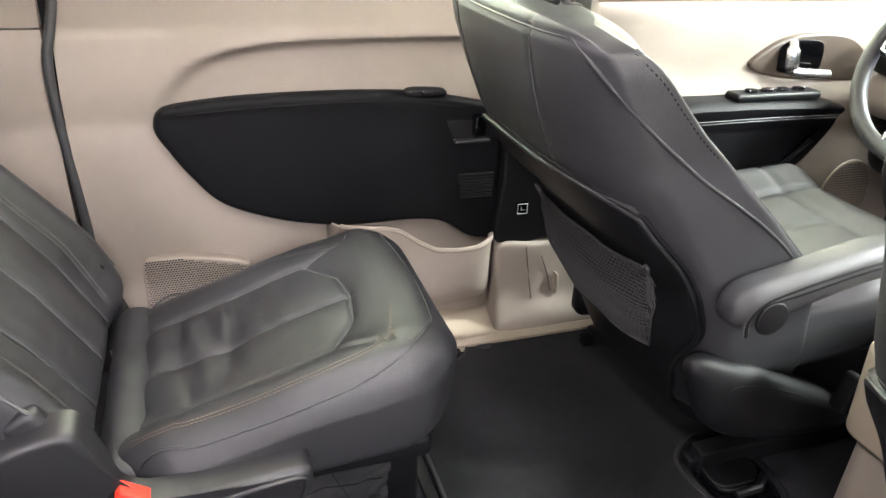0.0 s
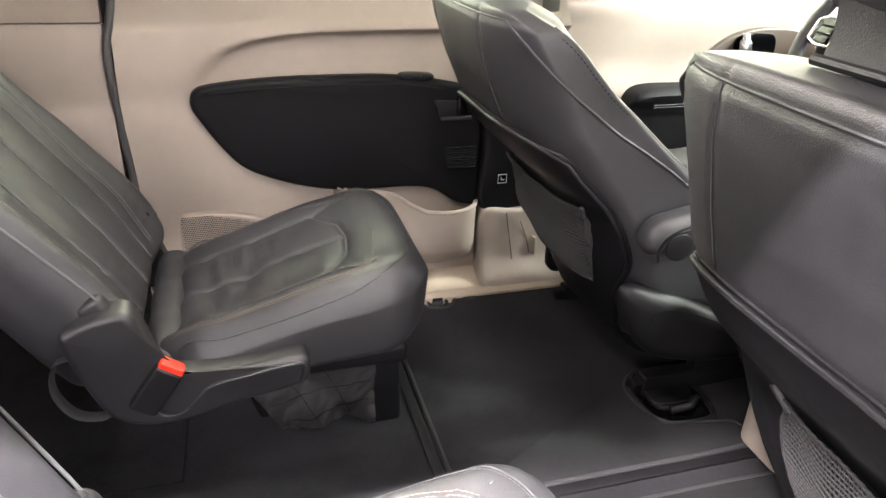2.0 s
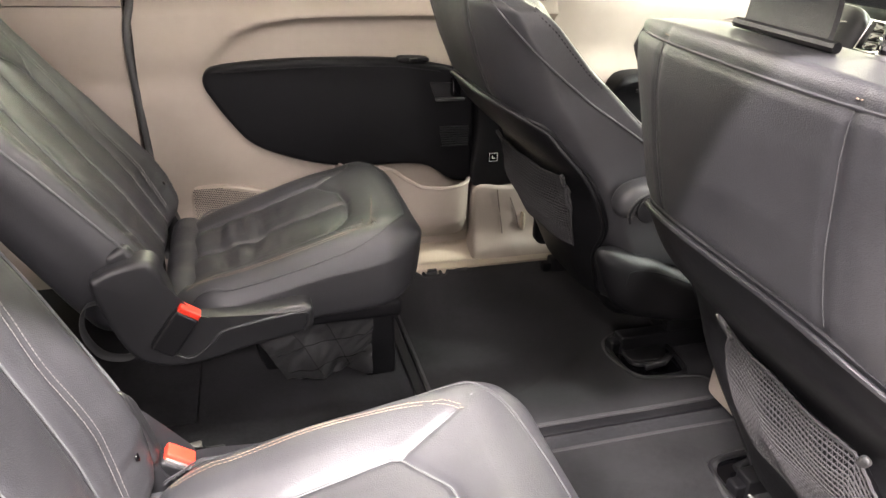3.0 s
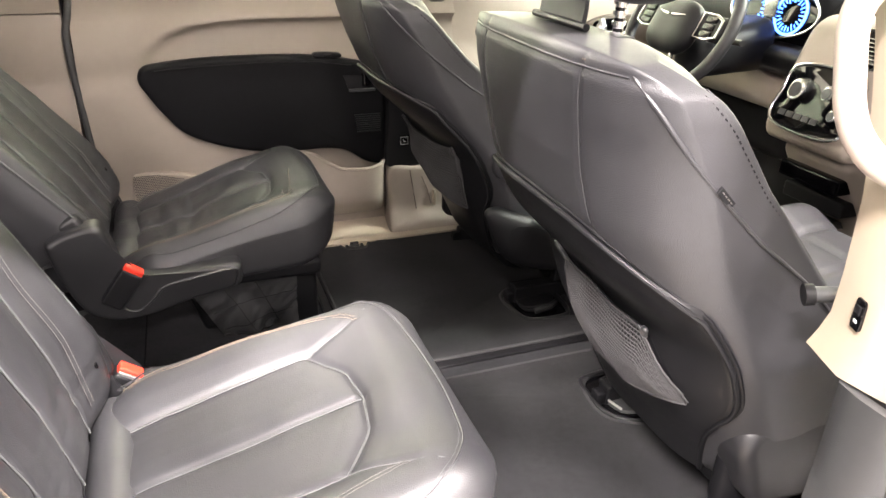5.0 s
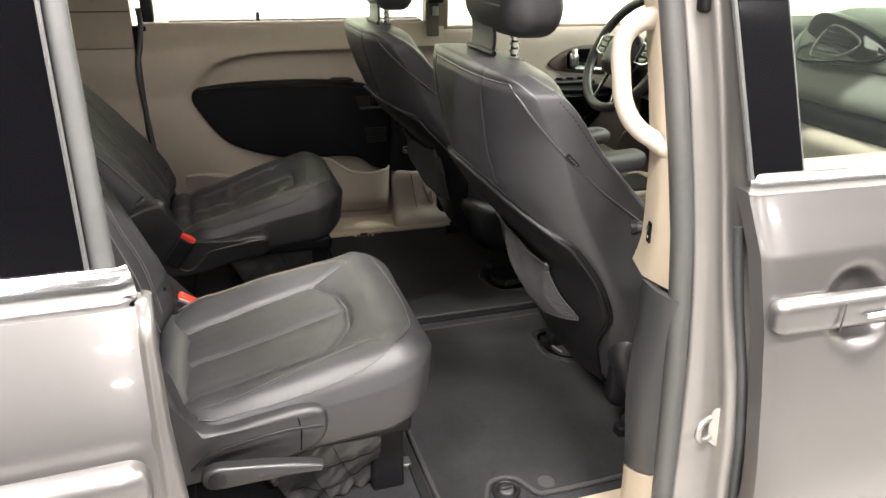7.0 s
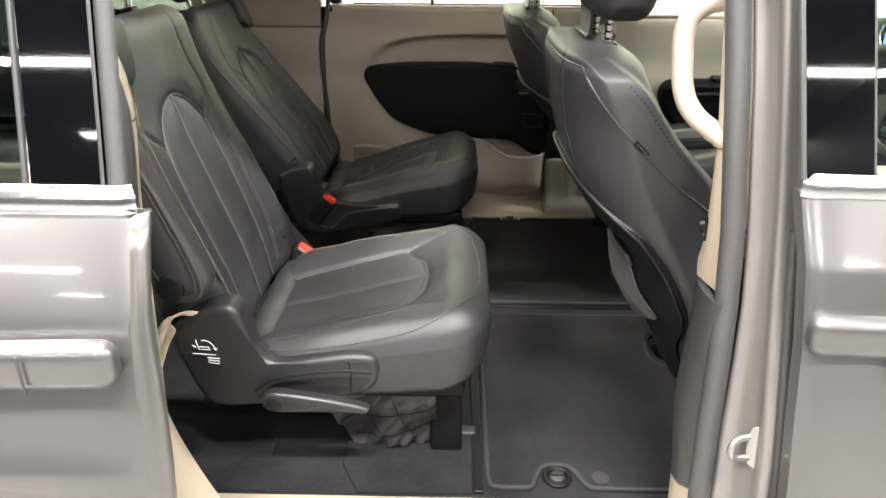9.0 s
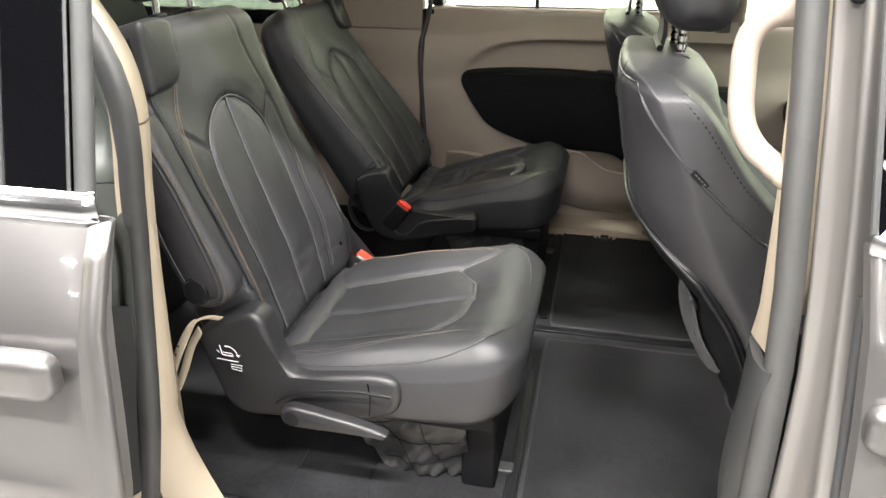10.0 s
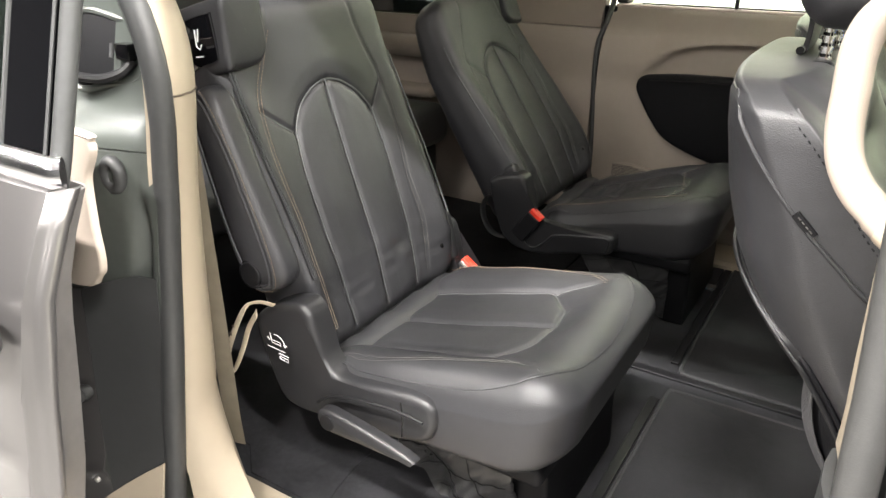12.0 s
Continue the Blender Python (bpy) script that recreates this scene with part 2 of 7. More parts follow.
def tube(points, radius, sides=8, closed=False, flat=1.0, side_axis=None):
    """A round or flattened bar along points; radius may be a list."""
    pts = [Vector(p) for p in points]
    n = len(pts)
    rad = radius if isinstance(radius, (list, tuple)) else [radius] * n
    verts, faces = [], []
    ref = Vector(side_axis) if side_axis else None
    last = None
    for i, p in enumerate(pts):
        a = pts[(i - 1) % n] if (closed or i) else p
        b = pts[(i + 1) % n] if (closed or i < n - 1) else p
        t = (b - a).normalized()
        if ref is not None:
            s = (ref - ref.dot(t) * t).normalized()
        elif last is None:
            s = t.orthogonal().normalized()
        else:
            s = (last - last.dot(t) * t).normalized()
        last = s
        u = t.cross(s)
        for k in range(sides):
            w = 2 * math.pi * k / sides
            verts.append(p + rad[i] * (math.cos(w) * s + flat * math.sin(w) * u))
    for i in range(n if closed else n - 1):
        j = (i + 1) % n
        for k in range(sides):
            m = (k + 1) % sides
            faces.append([i * sides + k, i * sides + m, j * sides + m, j * sides + k])
    if not closed:
        faces.append(list(range(sides))[::-1])
        faces.append([(n - 1) * sides + k for k in range(sides)])
    return verts, faces


def sheet(f, us, vs, thick):
    """A curved panel: f(u, v) gives its front; thick is the way and depth to its back."""
    t = Vector(thick)
    front = [[Vector(f(u, v)) for v in vs] for u in us]
    nu, nv = len(us), len(vs)
    verts = [p for row in front for p in row] + [p + t for row in front for p in row]
    o = nu * nv
    faces = []
    for i in range(nu - 1):
        for j in range(nv - 1):
            q = [i * nv + j, (i + 1) * nv + j, (i + 1) * nv + j + 1, i * nv + j + 1]
            faces += [q, [k + o for k in q[::-1]]]
    rim = [i * nv for i in range(nu)] + [(nu - 1) * nv + j for j in range(1, nv)]
    rim += [i * nv + nv - 1 for i in range(nu - 2, -1, -1)] + [j for j in range(nv - 2, 0, -1)]
    for a, b in zip(rim, rim[1:] + rim[:1]):
        faces.append([a, b, b + o, a + o])
    return verts, faces


def inset(line, d):
    """A closed outline in two dimensions, moved inwards by d."""
    n = len(line)
    area = sum(line[i][0] * line[(i + 1) % n][1] - line[(i + 1) % n][0] * line[i][1] for i in range(n))
    sign = 1 if area > 0 else -1
    out = []
    for i in range(n):
        ax, ay = line[i - 1][0], line[i - 1][1]
        bx, by = line[(i + 1) % n][0], line[(i + 1) % n][1]
        tx, ty = bx - ax, by - ay
        k = math.hypot(tx, ty) or 1
        out.append((line[i][0] - sign * ty / k * d, line[i][1] + sign * tx / k * d))
    return out


def plate(outline, place, depth, bevel=0.004, dome=0.0, steps=3, rings=0):
    """A plate with that closed outline. place(a, b, d) gives the point d metres out of its base; its outer rim is rounded."""
    rows = [[place(a, b, 0.0) for a, b in outline]]
    for k in range(steps + 1):
        w = math.pi / 2 * k / steps
        o = inset(outline, bevel * (1 - math.cos(w)))
        rows.append([place(a, b, depth - bevel + bevel * math.sin(w)) for a, b in o])
    span = max(max(p[0] for p in outline) - min(p[0] for p in outline), max(p[1] for p in outline) - min(p[1] for p in outline))
    inner = inset(outline, bevel)
    cx, cy = sum(p[0] for p in inner) / len(inner), sum(p[1] for p in inner) / len(inner)
    for k in range(1, rings + 1):
        s = 1 - 0.92 * k / rings
        rows.append([place(cx + (a - cx) * s, cy + (b - cy) * s, depth + dome * (1 - s * s)) for a, b in inner])
    n = len(outline)
    verts = [p for row in rows for p in row]
    faces = [list(range(n))]
    for i in range(len(rows) - 1):
        for j in range(n):
            m = (j + 1) % n
            faces.append([i * n + j, i * n + m, (i + 1) * n + m, (i + 1) * n + j])
    faces.append([(len(rows) - 1) * n + j for j in range(n)])
    return verts, faces


def outline(points, per=5):
    return [(p[0], p[1]) for p in smooth_line([(a, b, 0) for a, b in points], per, True)]


def disc(r, n=20):
    return [(r * math.cos(2 * math.pi * k / n), r * math.sin(2 * math.pi * k / n)) for k in range(n)]


def interp(x, xs, ys):
    return np.interp(x, xs, ys)


def near_line(pts, line):
    """Distance of each of N points in two dimensions from a line of points."""
    best = np.full(len(pts), 9.0)
    line = np.array(line, float)
    for a, b in zip(line[:-1], line[1:]):
        ab = b - a
        t = np.clip(((pts - a) @ ab) / (ab @ ab + 1e-12), 0, 1)
        best = np.minimum(best, np.linalg.norm(pts - (a + t[:, None] * ab), axis=1))
    return best


def stitches(points, length=0.0042, gap=0.0018, radius=0.0005):
    """Short threads along a line, joined."""
    pts = [Vector(p) for p in points]
    out, run, want = [], 0.0, 0.0
    shapes = []
    for a, b in zip(pts[:-1], pts[1:]):
        d = (b - a).length
        if d < 1e-6:
            continue
        while want <= run + d:
            p = a + (b - a) * ((want - run) / d)
            q = p + (b - a).normalized() * length
            shapes.append(tube([p, q], radius, 4))
            want += length + gap
        run += d
    return merge(*shapes)


def bumps(p, scale, seed=0.0):
    """Smooth noise at each of N points."""
    return np.array([noise.noise(Vector((q[0] * scale + seed, q[1] * scale + 3.1 * seed, q[2] * scale))) for q in p])


def mirror_y(yc, m):
    """Turns a seat's own (forward, outboard, up) into world places; m is the side: -1 near the open door, 1 beyond."""
    return lambda p: (p[0], yc + m * p[1], p[2])


# ---------------------------------------------------------------- hall
def hall():
    g = part("ground", box(-16, 18, -22, 14, GROUND - 0.1, GROUND, 0.01), CONCRETE)
    tagged(g, "polished grey concrete floor of the hall", "ground", kind="structure")
    wall = part("wall_north", box(-16, 18, 3.62, 3.8, GROUND, HALL, 0.01), WALL_PAINT)
    tagged(wall, "cream painted ribbed metal wall panel", "wall", kind="structure")
    rib = sheet(lambda u, v: (u, 0.02 * v, 0), [0, 0.05], [0, 1], (0, 0, HALL - GROUND))
    for k in range(110):
        x = -8 + 0.16 * k
        v, f = plate([(x, 0), (x + 0.05, 0), (x + 0.038, 0.018), (x + 0.012, 0.018)], lambda a, b, d: (a, 3.62 - b, GROUND + d), HALL - GROUND, 0.001, steps=1)
        part("panel_rib", (v, f), WALL_PAINT, wall)
    for name, b in (("wall_south", (-16, 18, -20.2, -20.0, GROUND, HALL)), ("wall_west", (-14.2, -14.0, -20, 3.6, GROUND, HALL)), ("wall_east", (9.0, 9.2, -2.4, 3.6, GROUND, HALL)), ("wall_east_2", (9.0, 9.2, -20, -2.4, GROUND, HALL))):
        tagged(part(name, box(*b, 0.01), WALL_PAINT if name == "wall_east" else DARK_WALL), "cream painted hall wall" if name == "wall_east" else "dark panelled hall wall", "wall", kind="structure")
    deck = [box(-16, 18, -20.2, 3.8, HALL, HALL + 0.1, 0.01)]
    for k in range(9):
        deck.append(box(-13 + 3.4 * k, -12.85 + 3.4 * k, -20, 3.6, HALL - 0.22, HALL, 0.01))
    tagged(part("ceiling", merge(*deck), DARK_STEEL), "dark steel hall ceiling with beams", "ceiling", kind="structure")
    for lx, ly, lz in LAMPS:
        hl = 1.2
        lamp = thing("ceiling_lamp", (lx, ly, lz), "white twin-tube hall lamp hanging under the deck", "lamp", "hall lamps")
        part("housing", box(lx - hl - 0.04, lx + hl + 0.04, ly - 0.12, ly + 0.12, lz - 0.06, lz + 0.02, 0.01), WHITE_PRINT, lamp)
        for s in (-0.055, 0.055):
            part("diffuser", tube([(lx - hl, ly + s, lz - 0.075), (lx + hl, ly + s, lz - 0.075)], 0.016, 10), LAMP_GLOW, lamp)
        for s in (-0.9, 0.9):
            part("hanger", tube([(lx + s, ly, lz), (lx + s, ly, HALL + 0.02)], 0.006, 6), DARK_STEEL, lamp)


hall()

# ---------------------------------------------------------------- van shell, beyond side
ZS = np.linspace


def wall_y(x, z):
    """The trim of the sliding door beyond: a soft ledge under the window that fades towards the rear."""
    base = float(interp(z, [0.0, 0.1, 0.25, 0.45, 0.56, 0.64, 0.735], [0.765, 0.765, 0.775, 0.775, 0.785, 0.81, 0.862]))
    zr = float(interp(x, [0.13, 0.17, 0.22, 0.28, 0.36, 0.46, 0.9], [0.50, 0.555, 0.598, 0.622, 0.634, 0.639, 0.641]))
    s = min(max((x - 0.115) / 0.11, 0), 1)
    s = s * s * (3 - 2 * s)
    if z > zr:
        shaped = 0.781 + (z - zr) * (0.862 - 0.781) / (0.735 - zr)
        k = min((z - zr) / 0.012, 1)
        shaped += 0.006 * (1 - k) ** 2
    else:
        d = zr - z
        shaped = 0.787 + 0.026 * (1 - math.exp(-d / 0.009))
        k = min(d / 0.10, 1)
        shaped = shaped * (1 - k) + base * k
    return base * (1 - s) + shaped * s


def beyond_side():
    door = thing("door_1", (0.4, 0.86, 0.06), "closed sliding door trimmed in tan and black plastic", "door", kind="structure")
    zs = sorted(set(list(np.round(ZS(0.0, 0.72, 48), 4)) + [0.6, 0.61, 0.615, 0.62, 0.625, 0.63, 0.633, 0.636, 0.639, 0.642, 0.645, 0.65, 0.656]))
    part("door_trim", sheet(lambda x, z: (x, wall_y(x, z), z), ZS(0.006, 0.80, 54), zs, (0, 0.06, 0)), TAN, door, angle=60)
    part("window_ledge", box(0.02, 0.945, 0.858, 0.93, 0.712, 0.729, 0.006), TAN, door)
    part("ledge_groove", box(0.10, 0.93, 0.872, 0.885, 0.729, 0.733, 0.001), BLACK, door)
    pin = [(0.38, 0.868, 0.72), (0.38, 0.868, 0.757)]
    part("lock_pin", tube(pin, 0.0065, 10), BLACK, door)
    # window
    part("pane", box(0.05, 0.95, 0.902, 0.908, 0.70, 1.12, 0.002), GLASS_CLEAR, door).visible_shadow = False
    part("window_seal", box(0.02, 0.058, 0.86, 0.93, 0.73, 1.12, 0.008), BLACK, door)

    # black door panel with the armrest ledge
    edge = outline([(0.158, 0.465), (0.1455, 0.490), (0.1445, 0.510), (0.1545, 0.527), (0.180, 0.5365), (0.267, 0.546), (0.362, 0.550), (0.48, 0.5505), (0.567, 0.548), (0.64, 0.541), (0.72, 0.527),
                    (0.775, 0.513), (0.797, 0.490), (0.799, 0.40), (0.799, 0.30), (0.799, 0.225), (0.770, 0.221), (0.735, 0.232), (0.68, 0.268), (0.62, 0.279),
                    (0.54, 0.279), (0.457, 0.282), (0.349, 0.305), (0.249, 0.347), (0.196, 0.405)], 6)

    def on_panel(a, b, d):
        swell = 0.005 * math.exp(-((b - 0.525) / 0.025) ** 2) * min(1, max(0, (a - 0.2) / 0.2))
        return (a, 0.775 - d - swell, b)
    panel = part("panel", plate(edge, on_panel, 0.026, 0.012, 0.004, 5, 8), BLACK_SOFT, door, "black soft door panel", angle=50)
    part("panel_seam", tube([(a, 0.7440, b) for a, b in [(0.185, 0.524), (0.3, 0.531), (0.45, 0.535), (0.6, 0.531), (0.70, 0.517)]], 0.0012, 6), BLACK, panel)
    sw = part("window_switch", plate(outline([(0.60, 0.553), (0.66, 0.551), (0.672, 0.545), (0.66, 0.538), (0.60, 0.540)], 4), lambda a, b, d: (a, 0.765 - d, b), 0.023, 0.004), BLACK, door)
    part("toggle", box(0.622, 0.642, 0.738, 0.745, 0.542, 0.550, 0.003), BLACK, sw)
    latch = part("latch_recess", plate([(0.675, 0.490), (0.790, 0.485), (0.790, 0.450), (0.690, 0.450)], lambda a, b, d: (a, 0.752 - d, b), 0.008, 0.003), BLACK, door)
    part("latch_lever", box(0.728, 0.752, 0.728, 0.750, 0.457, 0.500, 0.004), GLOSS_BLACK, latch)
    part("latch_lip", box(0.69, 0.765, 0.733, 0.747, 0.444, 0.4515, 0.003), GREY_PLASTIC, latch)
    for k in range(9):
        z = 0.373 - 0.0062 * k
        part("slat", box(0.704 + 0.001 * k, 0.782, 0.740, 0.748, z, z + 0.0032, 0.0012), BLACK, panel)
    # map pocket
    def lip(x):
        return float(interp(x, [0.50, 0.545, 0.575, 0.61, 0.65, 0.70, 0.74, 0.775, 0.80], [0.292, 0.288, 0.279, 0.252, 0.229, 0.222, 0.222, 0.226, 0.230]))

    def pocket(x, v):
        t = (x - 0.44) / (0.797 - 0.44)
        out = 0.078 * (1 - (2 * t - 1) ** 6) ** 0.5 if 0 < t < 1 else 0
        low = 0.07 + 0.03 * max(0, 1 - t * 2.2)
        z = low + (lip(x) - low) * v
        out *= 0.30 + 0.70 * min(1, (v / 0.35)) ** 0.5
        return (x, 0.778 - out, z)
    part("map_pocket", sheet(pocket, ZS(0.44, 0.797, 46), [0, 0.02, 0.05, 0.1, 0.17, 0.26, 0.36, 0.5, 0.65, 0.8, 0.92, 1.0], (0, 0.012, 0)), TAN, door, "tan moulded map pocket", angle=60)
    part("pocket_rim", tube([(x, pocket(x, 1)[1] + 0.005, lip(x)) for x in ZS(0.46, 0.793, 40)], 0.0062, 8), TAN, door)
    # speaker grille
    gr = plate(outline([(0.090, 0.19), (0.094, 0.235), (0.112, 0.245), (0.17, 0.246), (0.236, 0.236), (0.284, 0.216), (0.25, 0.18), (0.2, 0.14), (0.10, 0.125)], 5),
               lambda a, b, d: (a, 0.778 - d, b), 0.024, 0.006)
    grille = part("speaker_grille", gr, TAN, door)
    holes = []
    for i in range(44):
        for j in range(24):
            x, z = 0.096 + 0.0052 * i + (0.0026 if j % 2 else 0), 0.132 + 0.0048 * j
            if x > 0.276 - max(0, (0.212 - z)) * 1.05 or z > 0.243 - max(0, x - 0.16) * 0.24:
                continue
            holes.append(([(x + 0.0021 * math.cos(w), 0.7535, z + 0.0017 * math.sin(w)) for w in ZS(0, 2 * math.pi, 7)[:-1]], [list(range(6))]))
    tagged(part("grille_hole", merge(*holes), BLACK, grille, recalc=False), kind="stuff")
    part("inner_skin", box(-1.74, 1.10, 0.895, 0.900, -0.10, 0.70, 0.002), BLACK_SOFT, door)
    part("sill_backing", box(-0.20, 1.15, 0.77, 0.80, -0.10, 0.05, 0.004), BLACK_SOFT, door)
    part("jamb_lining", box(-0.030, 0.030, 0.845, 0.890, -0.02, 0.72, 0.004), BLACK_SOFT, door)
    part("front_gap", tube([(0.803, wall_y(0.803, z) - 0.0005, z) for z in ZS(0.515, 0.715, 24)], 0.0022, 6), BLACK, door)
    # gap between door and rear quarter, with its rubber
    line = smooth_line([(0.014, 0.842, 0.775), (0.016, 0.848, 0.735), (0.012, 0.826, 0.69), (0.006, 0.805, 0.655), (-0.004, 0.794, 0.61), (-0.004, 0.785, 0.54), (0.002, 0.78, 0.44), (0.008, 0.778, 0.33), (0.012, 0.776, 0.2), (0.015, 0.77, 0.06)], 6)
    tagged(part("trim", tube(line, 0.0085, 10), RUBBER), "dark grey rubber door seal along the trim", "seal", kind="structure")

    # rear quarter
    quarter = thing("wall_rear_quarter", (-0.9, 0.86, 0.0), "tan plastic rear quarter trim with an armrest ledge", "wall trim", kind="structure")

    def quarter_y(x, z):
        b = float(interp(z, [0.0, 0.25, 0.45, 0.6, 0.75, 1.1], [0.77, 0.78, 0.782, 0.80, 0.845, 0.79]))
        return b
    part("lower_trim", sheet(lambda x, z: (x, quarter_y(x, z) + 0.004, z), ZS(-1.75, -0.010, 24), ZS(0.0, 0.655, 18), (0, 0.05, 0)), TAN, quarter)
    part("pillar_trim", sheet(lambda x, z: (x, quarter_y(x, z), z), ZS(-0.46, -0.010 , 12), ZS(0.658, 1.13, 14), (0, 0.05, 0)), TAN, quarter)
    part("pillar_trim", sheet(lambda x, z: (x, quarter_y(x, z), z), ZS(-1.75, -1.35, 8), ZS(0.658, 1.13, 14), (0, 0.05, 0)), TAN, quarter)
    part("trim_joint", tube([(x, quarter_y(x, 0.765) - 0.001, 0.765) for x in ZS(-0.42, -0.012, 9)], 0.0022, 6), TAN_DARK, quarter)
    part("ledge", rounded(0.55, 0.06, 0.035, 0.03, (10, 6, 6), lambda p: p + np.array([-1.10, 0.775, 0.555])), TAN, quarter)
    part("ledge_shelf", rounded(0.50, 0.05, 0.02, 0.018, (8, 5, 4), lambda p: p + np.array([-1.08, 0.765, 0.40])), TAN, quarter)
    part("pane", box(-1.36, -0.44, 0.845, 0.851, 0.64, 1.1, 0.002), GLASS_DARK, quarter).visible_shadow = False

    # pillar between the doors
    pil = thing("wall_pillar", (0.9, 0.8, 0.0), "tan and black trimmed pillar between the doors", "pillar", kind="structure")
    low = plate(outline([(0.806, -0.03), (0.806, 0.10), (0.806, 0.208), (0.90, 0.206), (1.06, 0.200), (1.09, 0.1), (1.10, -0.03), (0.95, -0.035)], 4), lambda a, b, d: (a, 0.79 - d - 0.05 * math.exp(-(b / 0.05) ** 2) - 0.02 * math.exp(-((a - 0.9) / 0.05) ** 2) * max(0, 1 - b / 0.2), b), 0.060, 0.012, 0.0, 4, 8)
    part("lower_trim", low, TAN, pil, angle=50)
    part("trim_gap", tube([(0.868, 0.7275, 0.20), (0.880, 0.7255, 0.13), (0.886, 0.712, 0.075)], 0.0015, 6), TAN_DARK, pil)
    part("trim_gap", tube([(0.906, 0.7245, 0.175), (0.925, 0.7235, 0.13), (0.936, 0.7200, 0.085)], 0.0012, 6), TAN_DARK, pil)
    part("anchor_clip", plate(outline([(0.942, 0.128), (0.950, 0.124), (0.953, 0.10), (0.949, 0.080), (0.942, 0.088)], 4), lambda a, b, d: (a, 0.728 - d, b), 0.016, 0.004), TAN_LIGHT, pil, "pale clip on the tan pillar foot")
    mid = part("black_trim", plate(outline([(0.803, 0.212), (0.803, 0.36), (0.803, 0.515), (0.86, 0.51), (1.05, 0.50), (1.06, 0.35), (1.06, 0.212), (0.93, 0.210)], 4), lambda a, b, d: (a, 0.79 - d, b), 0.052, 0.008, 0.0, 3, 3), BLACK, pil, "black lower pillar trim")
    usb = part("power_socket", plate([(0.838, 0.276), (0.866, 0.276), (0.866, 0.304), (0.838, 0.304)], lambda a, b, d: (a, 0.739 - d, b), 0.004, 0.0015), GLOSS_BLACK, mid)
    part("socket_rim", tube([(0.841, 0.7345, 0.279), (0.863, 0.7345, 0.279), (0.863, 0.7345, 0.301), (0.841, 0.7345, 0.301)], 0.0011, 6, True), WHITE_PRINT, usb)
    part("socket_mark", tube([(0.849, 0.7343, 0.294), (0.849, 0.7343, 0.287), (0.857, 0.7343, 0.287)], 0.0011, 6), WHITE_PRINT, usb)
    part("upper_trim", sheet(lambda x, z: (x, wall_y(x, z) if z < 0.735 else 0.862 - 0.16 * (z - 0.735), z), ZS(0.806, 1.02, 10), ZS(0.505, 0.72, 24), (0, 0.05, 0)), TAN, pil, angle=60)
    part("pillar_cover", rounded(0.042, 0.035, 0.23, 0.016, (5, 5, 6), lambda p: p + np.stack([0.985 - 0.06 * p[:, 2], 0.868 - 0.18 * (p[:, 2] + 0.2), np.full(len(p), 0.92)], 1)), TAN, pil)
    belt = thing("seat_belt", (0.975, 0.82, 0.75), "grey webbing seat belt hanging at the pillar", "seat belt")
    part("webbing", tube([(0.955, 0.80, 1.1), (0.965, 0.806, 0.85), (0.975, 0.812, 0.60), (1.0, 0.79, 0.30)], 0.022, 8, False, 0.06, (1, 0, 0)), BELT, belt)
    part("height_adjuster", rounded(0.03, 0.014, 0.014, 0.008, (4, 4, 4), lambda p: p + np.array([0.975, 0.80, 0.80])), BLACK, belt)
    part("latch_tongue", box(0.962, 0.986, 0.79, 0.797, 0.745, 0.775, 0.003), STEEL, belt)

    # front door beyond
    fd = thing("door_2", (1.5, 0.88, 0.05), "closed front door trimmed in tan plastic with a black armrest", "door", kind="structure")

    def front_y(x, z):
        return float(interp(z, [0.05, 0.2, 0.45, 0.6, 0.66, 0.70], [0.83, 0.83, 0.835, 0.84, 0.85, 0.875])) - 0.02 * math.exp(-((z - 0.47) / 0.05) ** 2)
    part("door_trim", sheet(lambda x, z: (x, front_y(x, z), z), ZS(1.03, 2.05, 24), ZS(0.05, 0.70, 30), (0, 0.05, 0)), TAN, fd, angle=60)
    part("window_ledge", box(1.03, 2.05, 0.868, 0.94, 0.688, 0.704, 0.006), TAN_LIGHT, fd)
    part("pane", box(1.03, 2.0, 0.905, 0.911, 0.69, 1.12, 0.002), GLASS_CLEAR, fd).visible_shadow = False
    bez = part("handle_bezel", plate(outline([(1.440, 0.562), (1.49, 0.598), (1.54, 0.617), (1.60, 0.625), (1.69, 0.622), (1.75, 0.602), (1.785, 0.565), (1.788, 0.522), (1.75, 0.510), (1.62, 0.517), (1.52, 0.528), (1.46, 0.541)], 5), lambda a, b, d: (a, 0.845 - d, b), 0.020, 0.006), TAN_DARK, fd, "dark taupe handle surround")
    part("recess", plate(outline([(1.515, 0.60), (1.56, 0.612), (1.63, 0.608), (1.645, 0.57), (1.63, 0.535), (1.53, 0.537), (1.515, 0.56)], 4), lambda a, b, d: (a, 0.828 - d, b), 0.005, 0.002), GLOSS_BLACK, bez)
    part("door_handle", merge(tube(smooth_line([(1.538, 0.815, 0.612), (1.532, 0.802, 0.590), (1.531, 0.797, 0.566), (1.536, 0.796, 0.550)], 5), [0.012] * 4 + [0.019] * 9 + [0.016] * 3, 12, False, 0.5, (1, 0, 0)), tube(smooth_line([(1.535, 0.796, 0.547), (1.58, 0.790, 0.543), (1.645, 0.794, 0.538)], 6), 0.0125, 12, False, 0.7)), SATIN, bez, "satin silver pull handle")
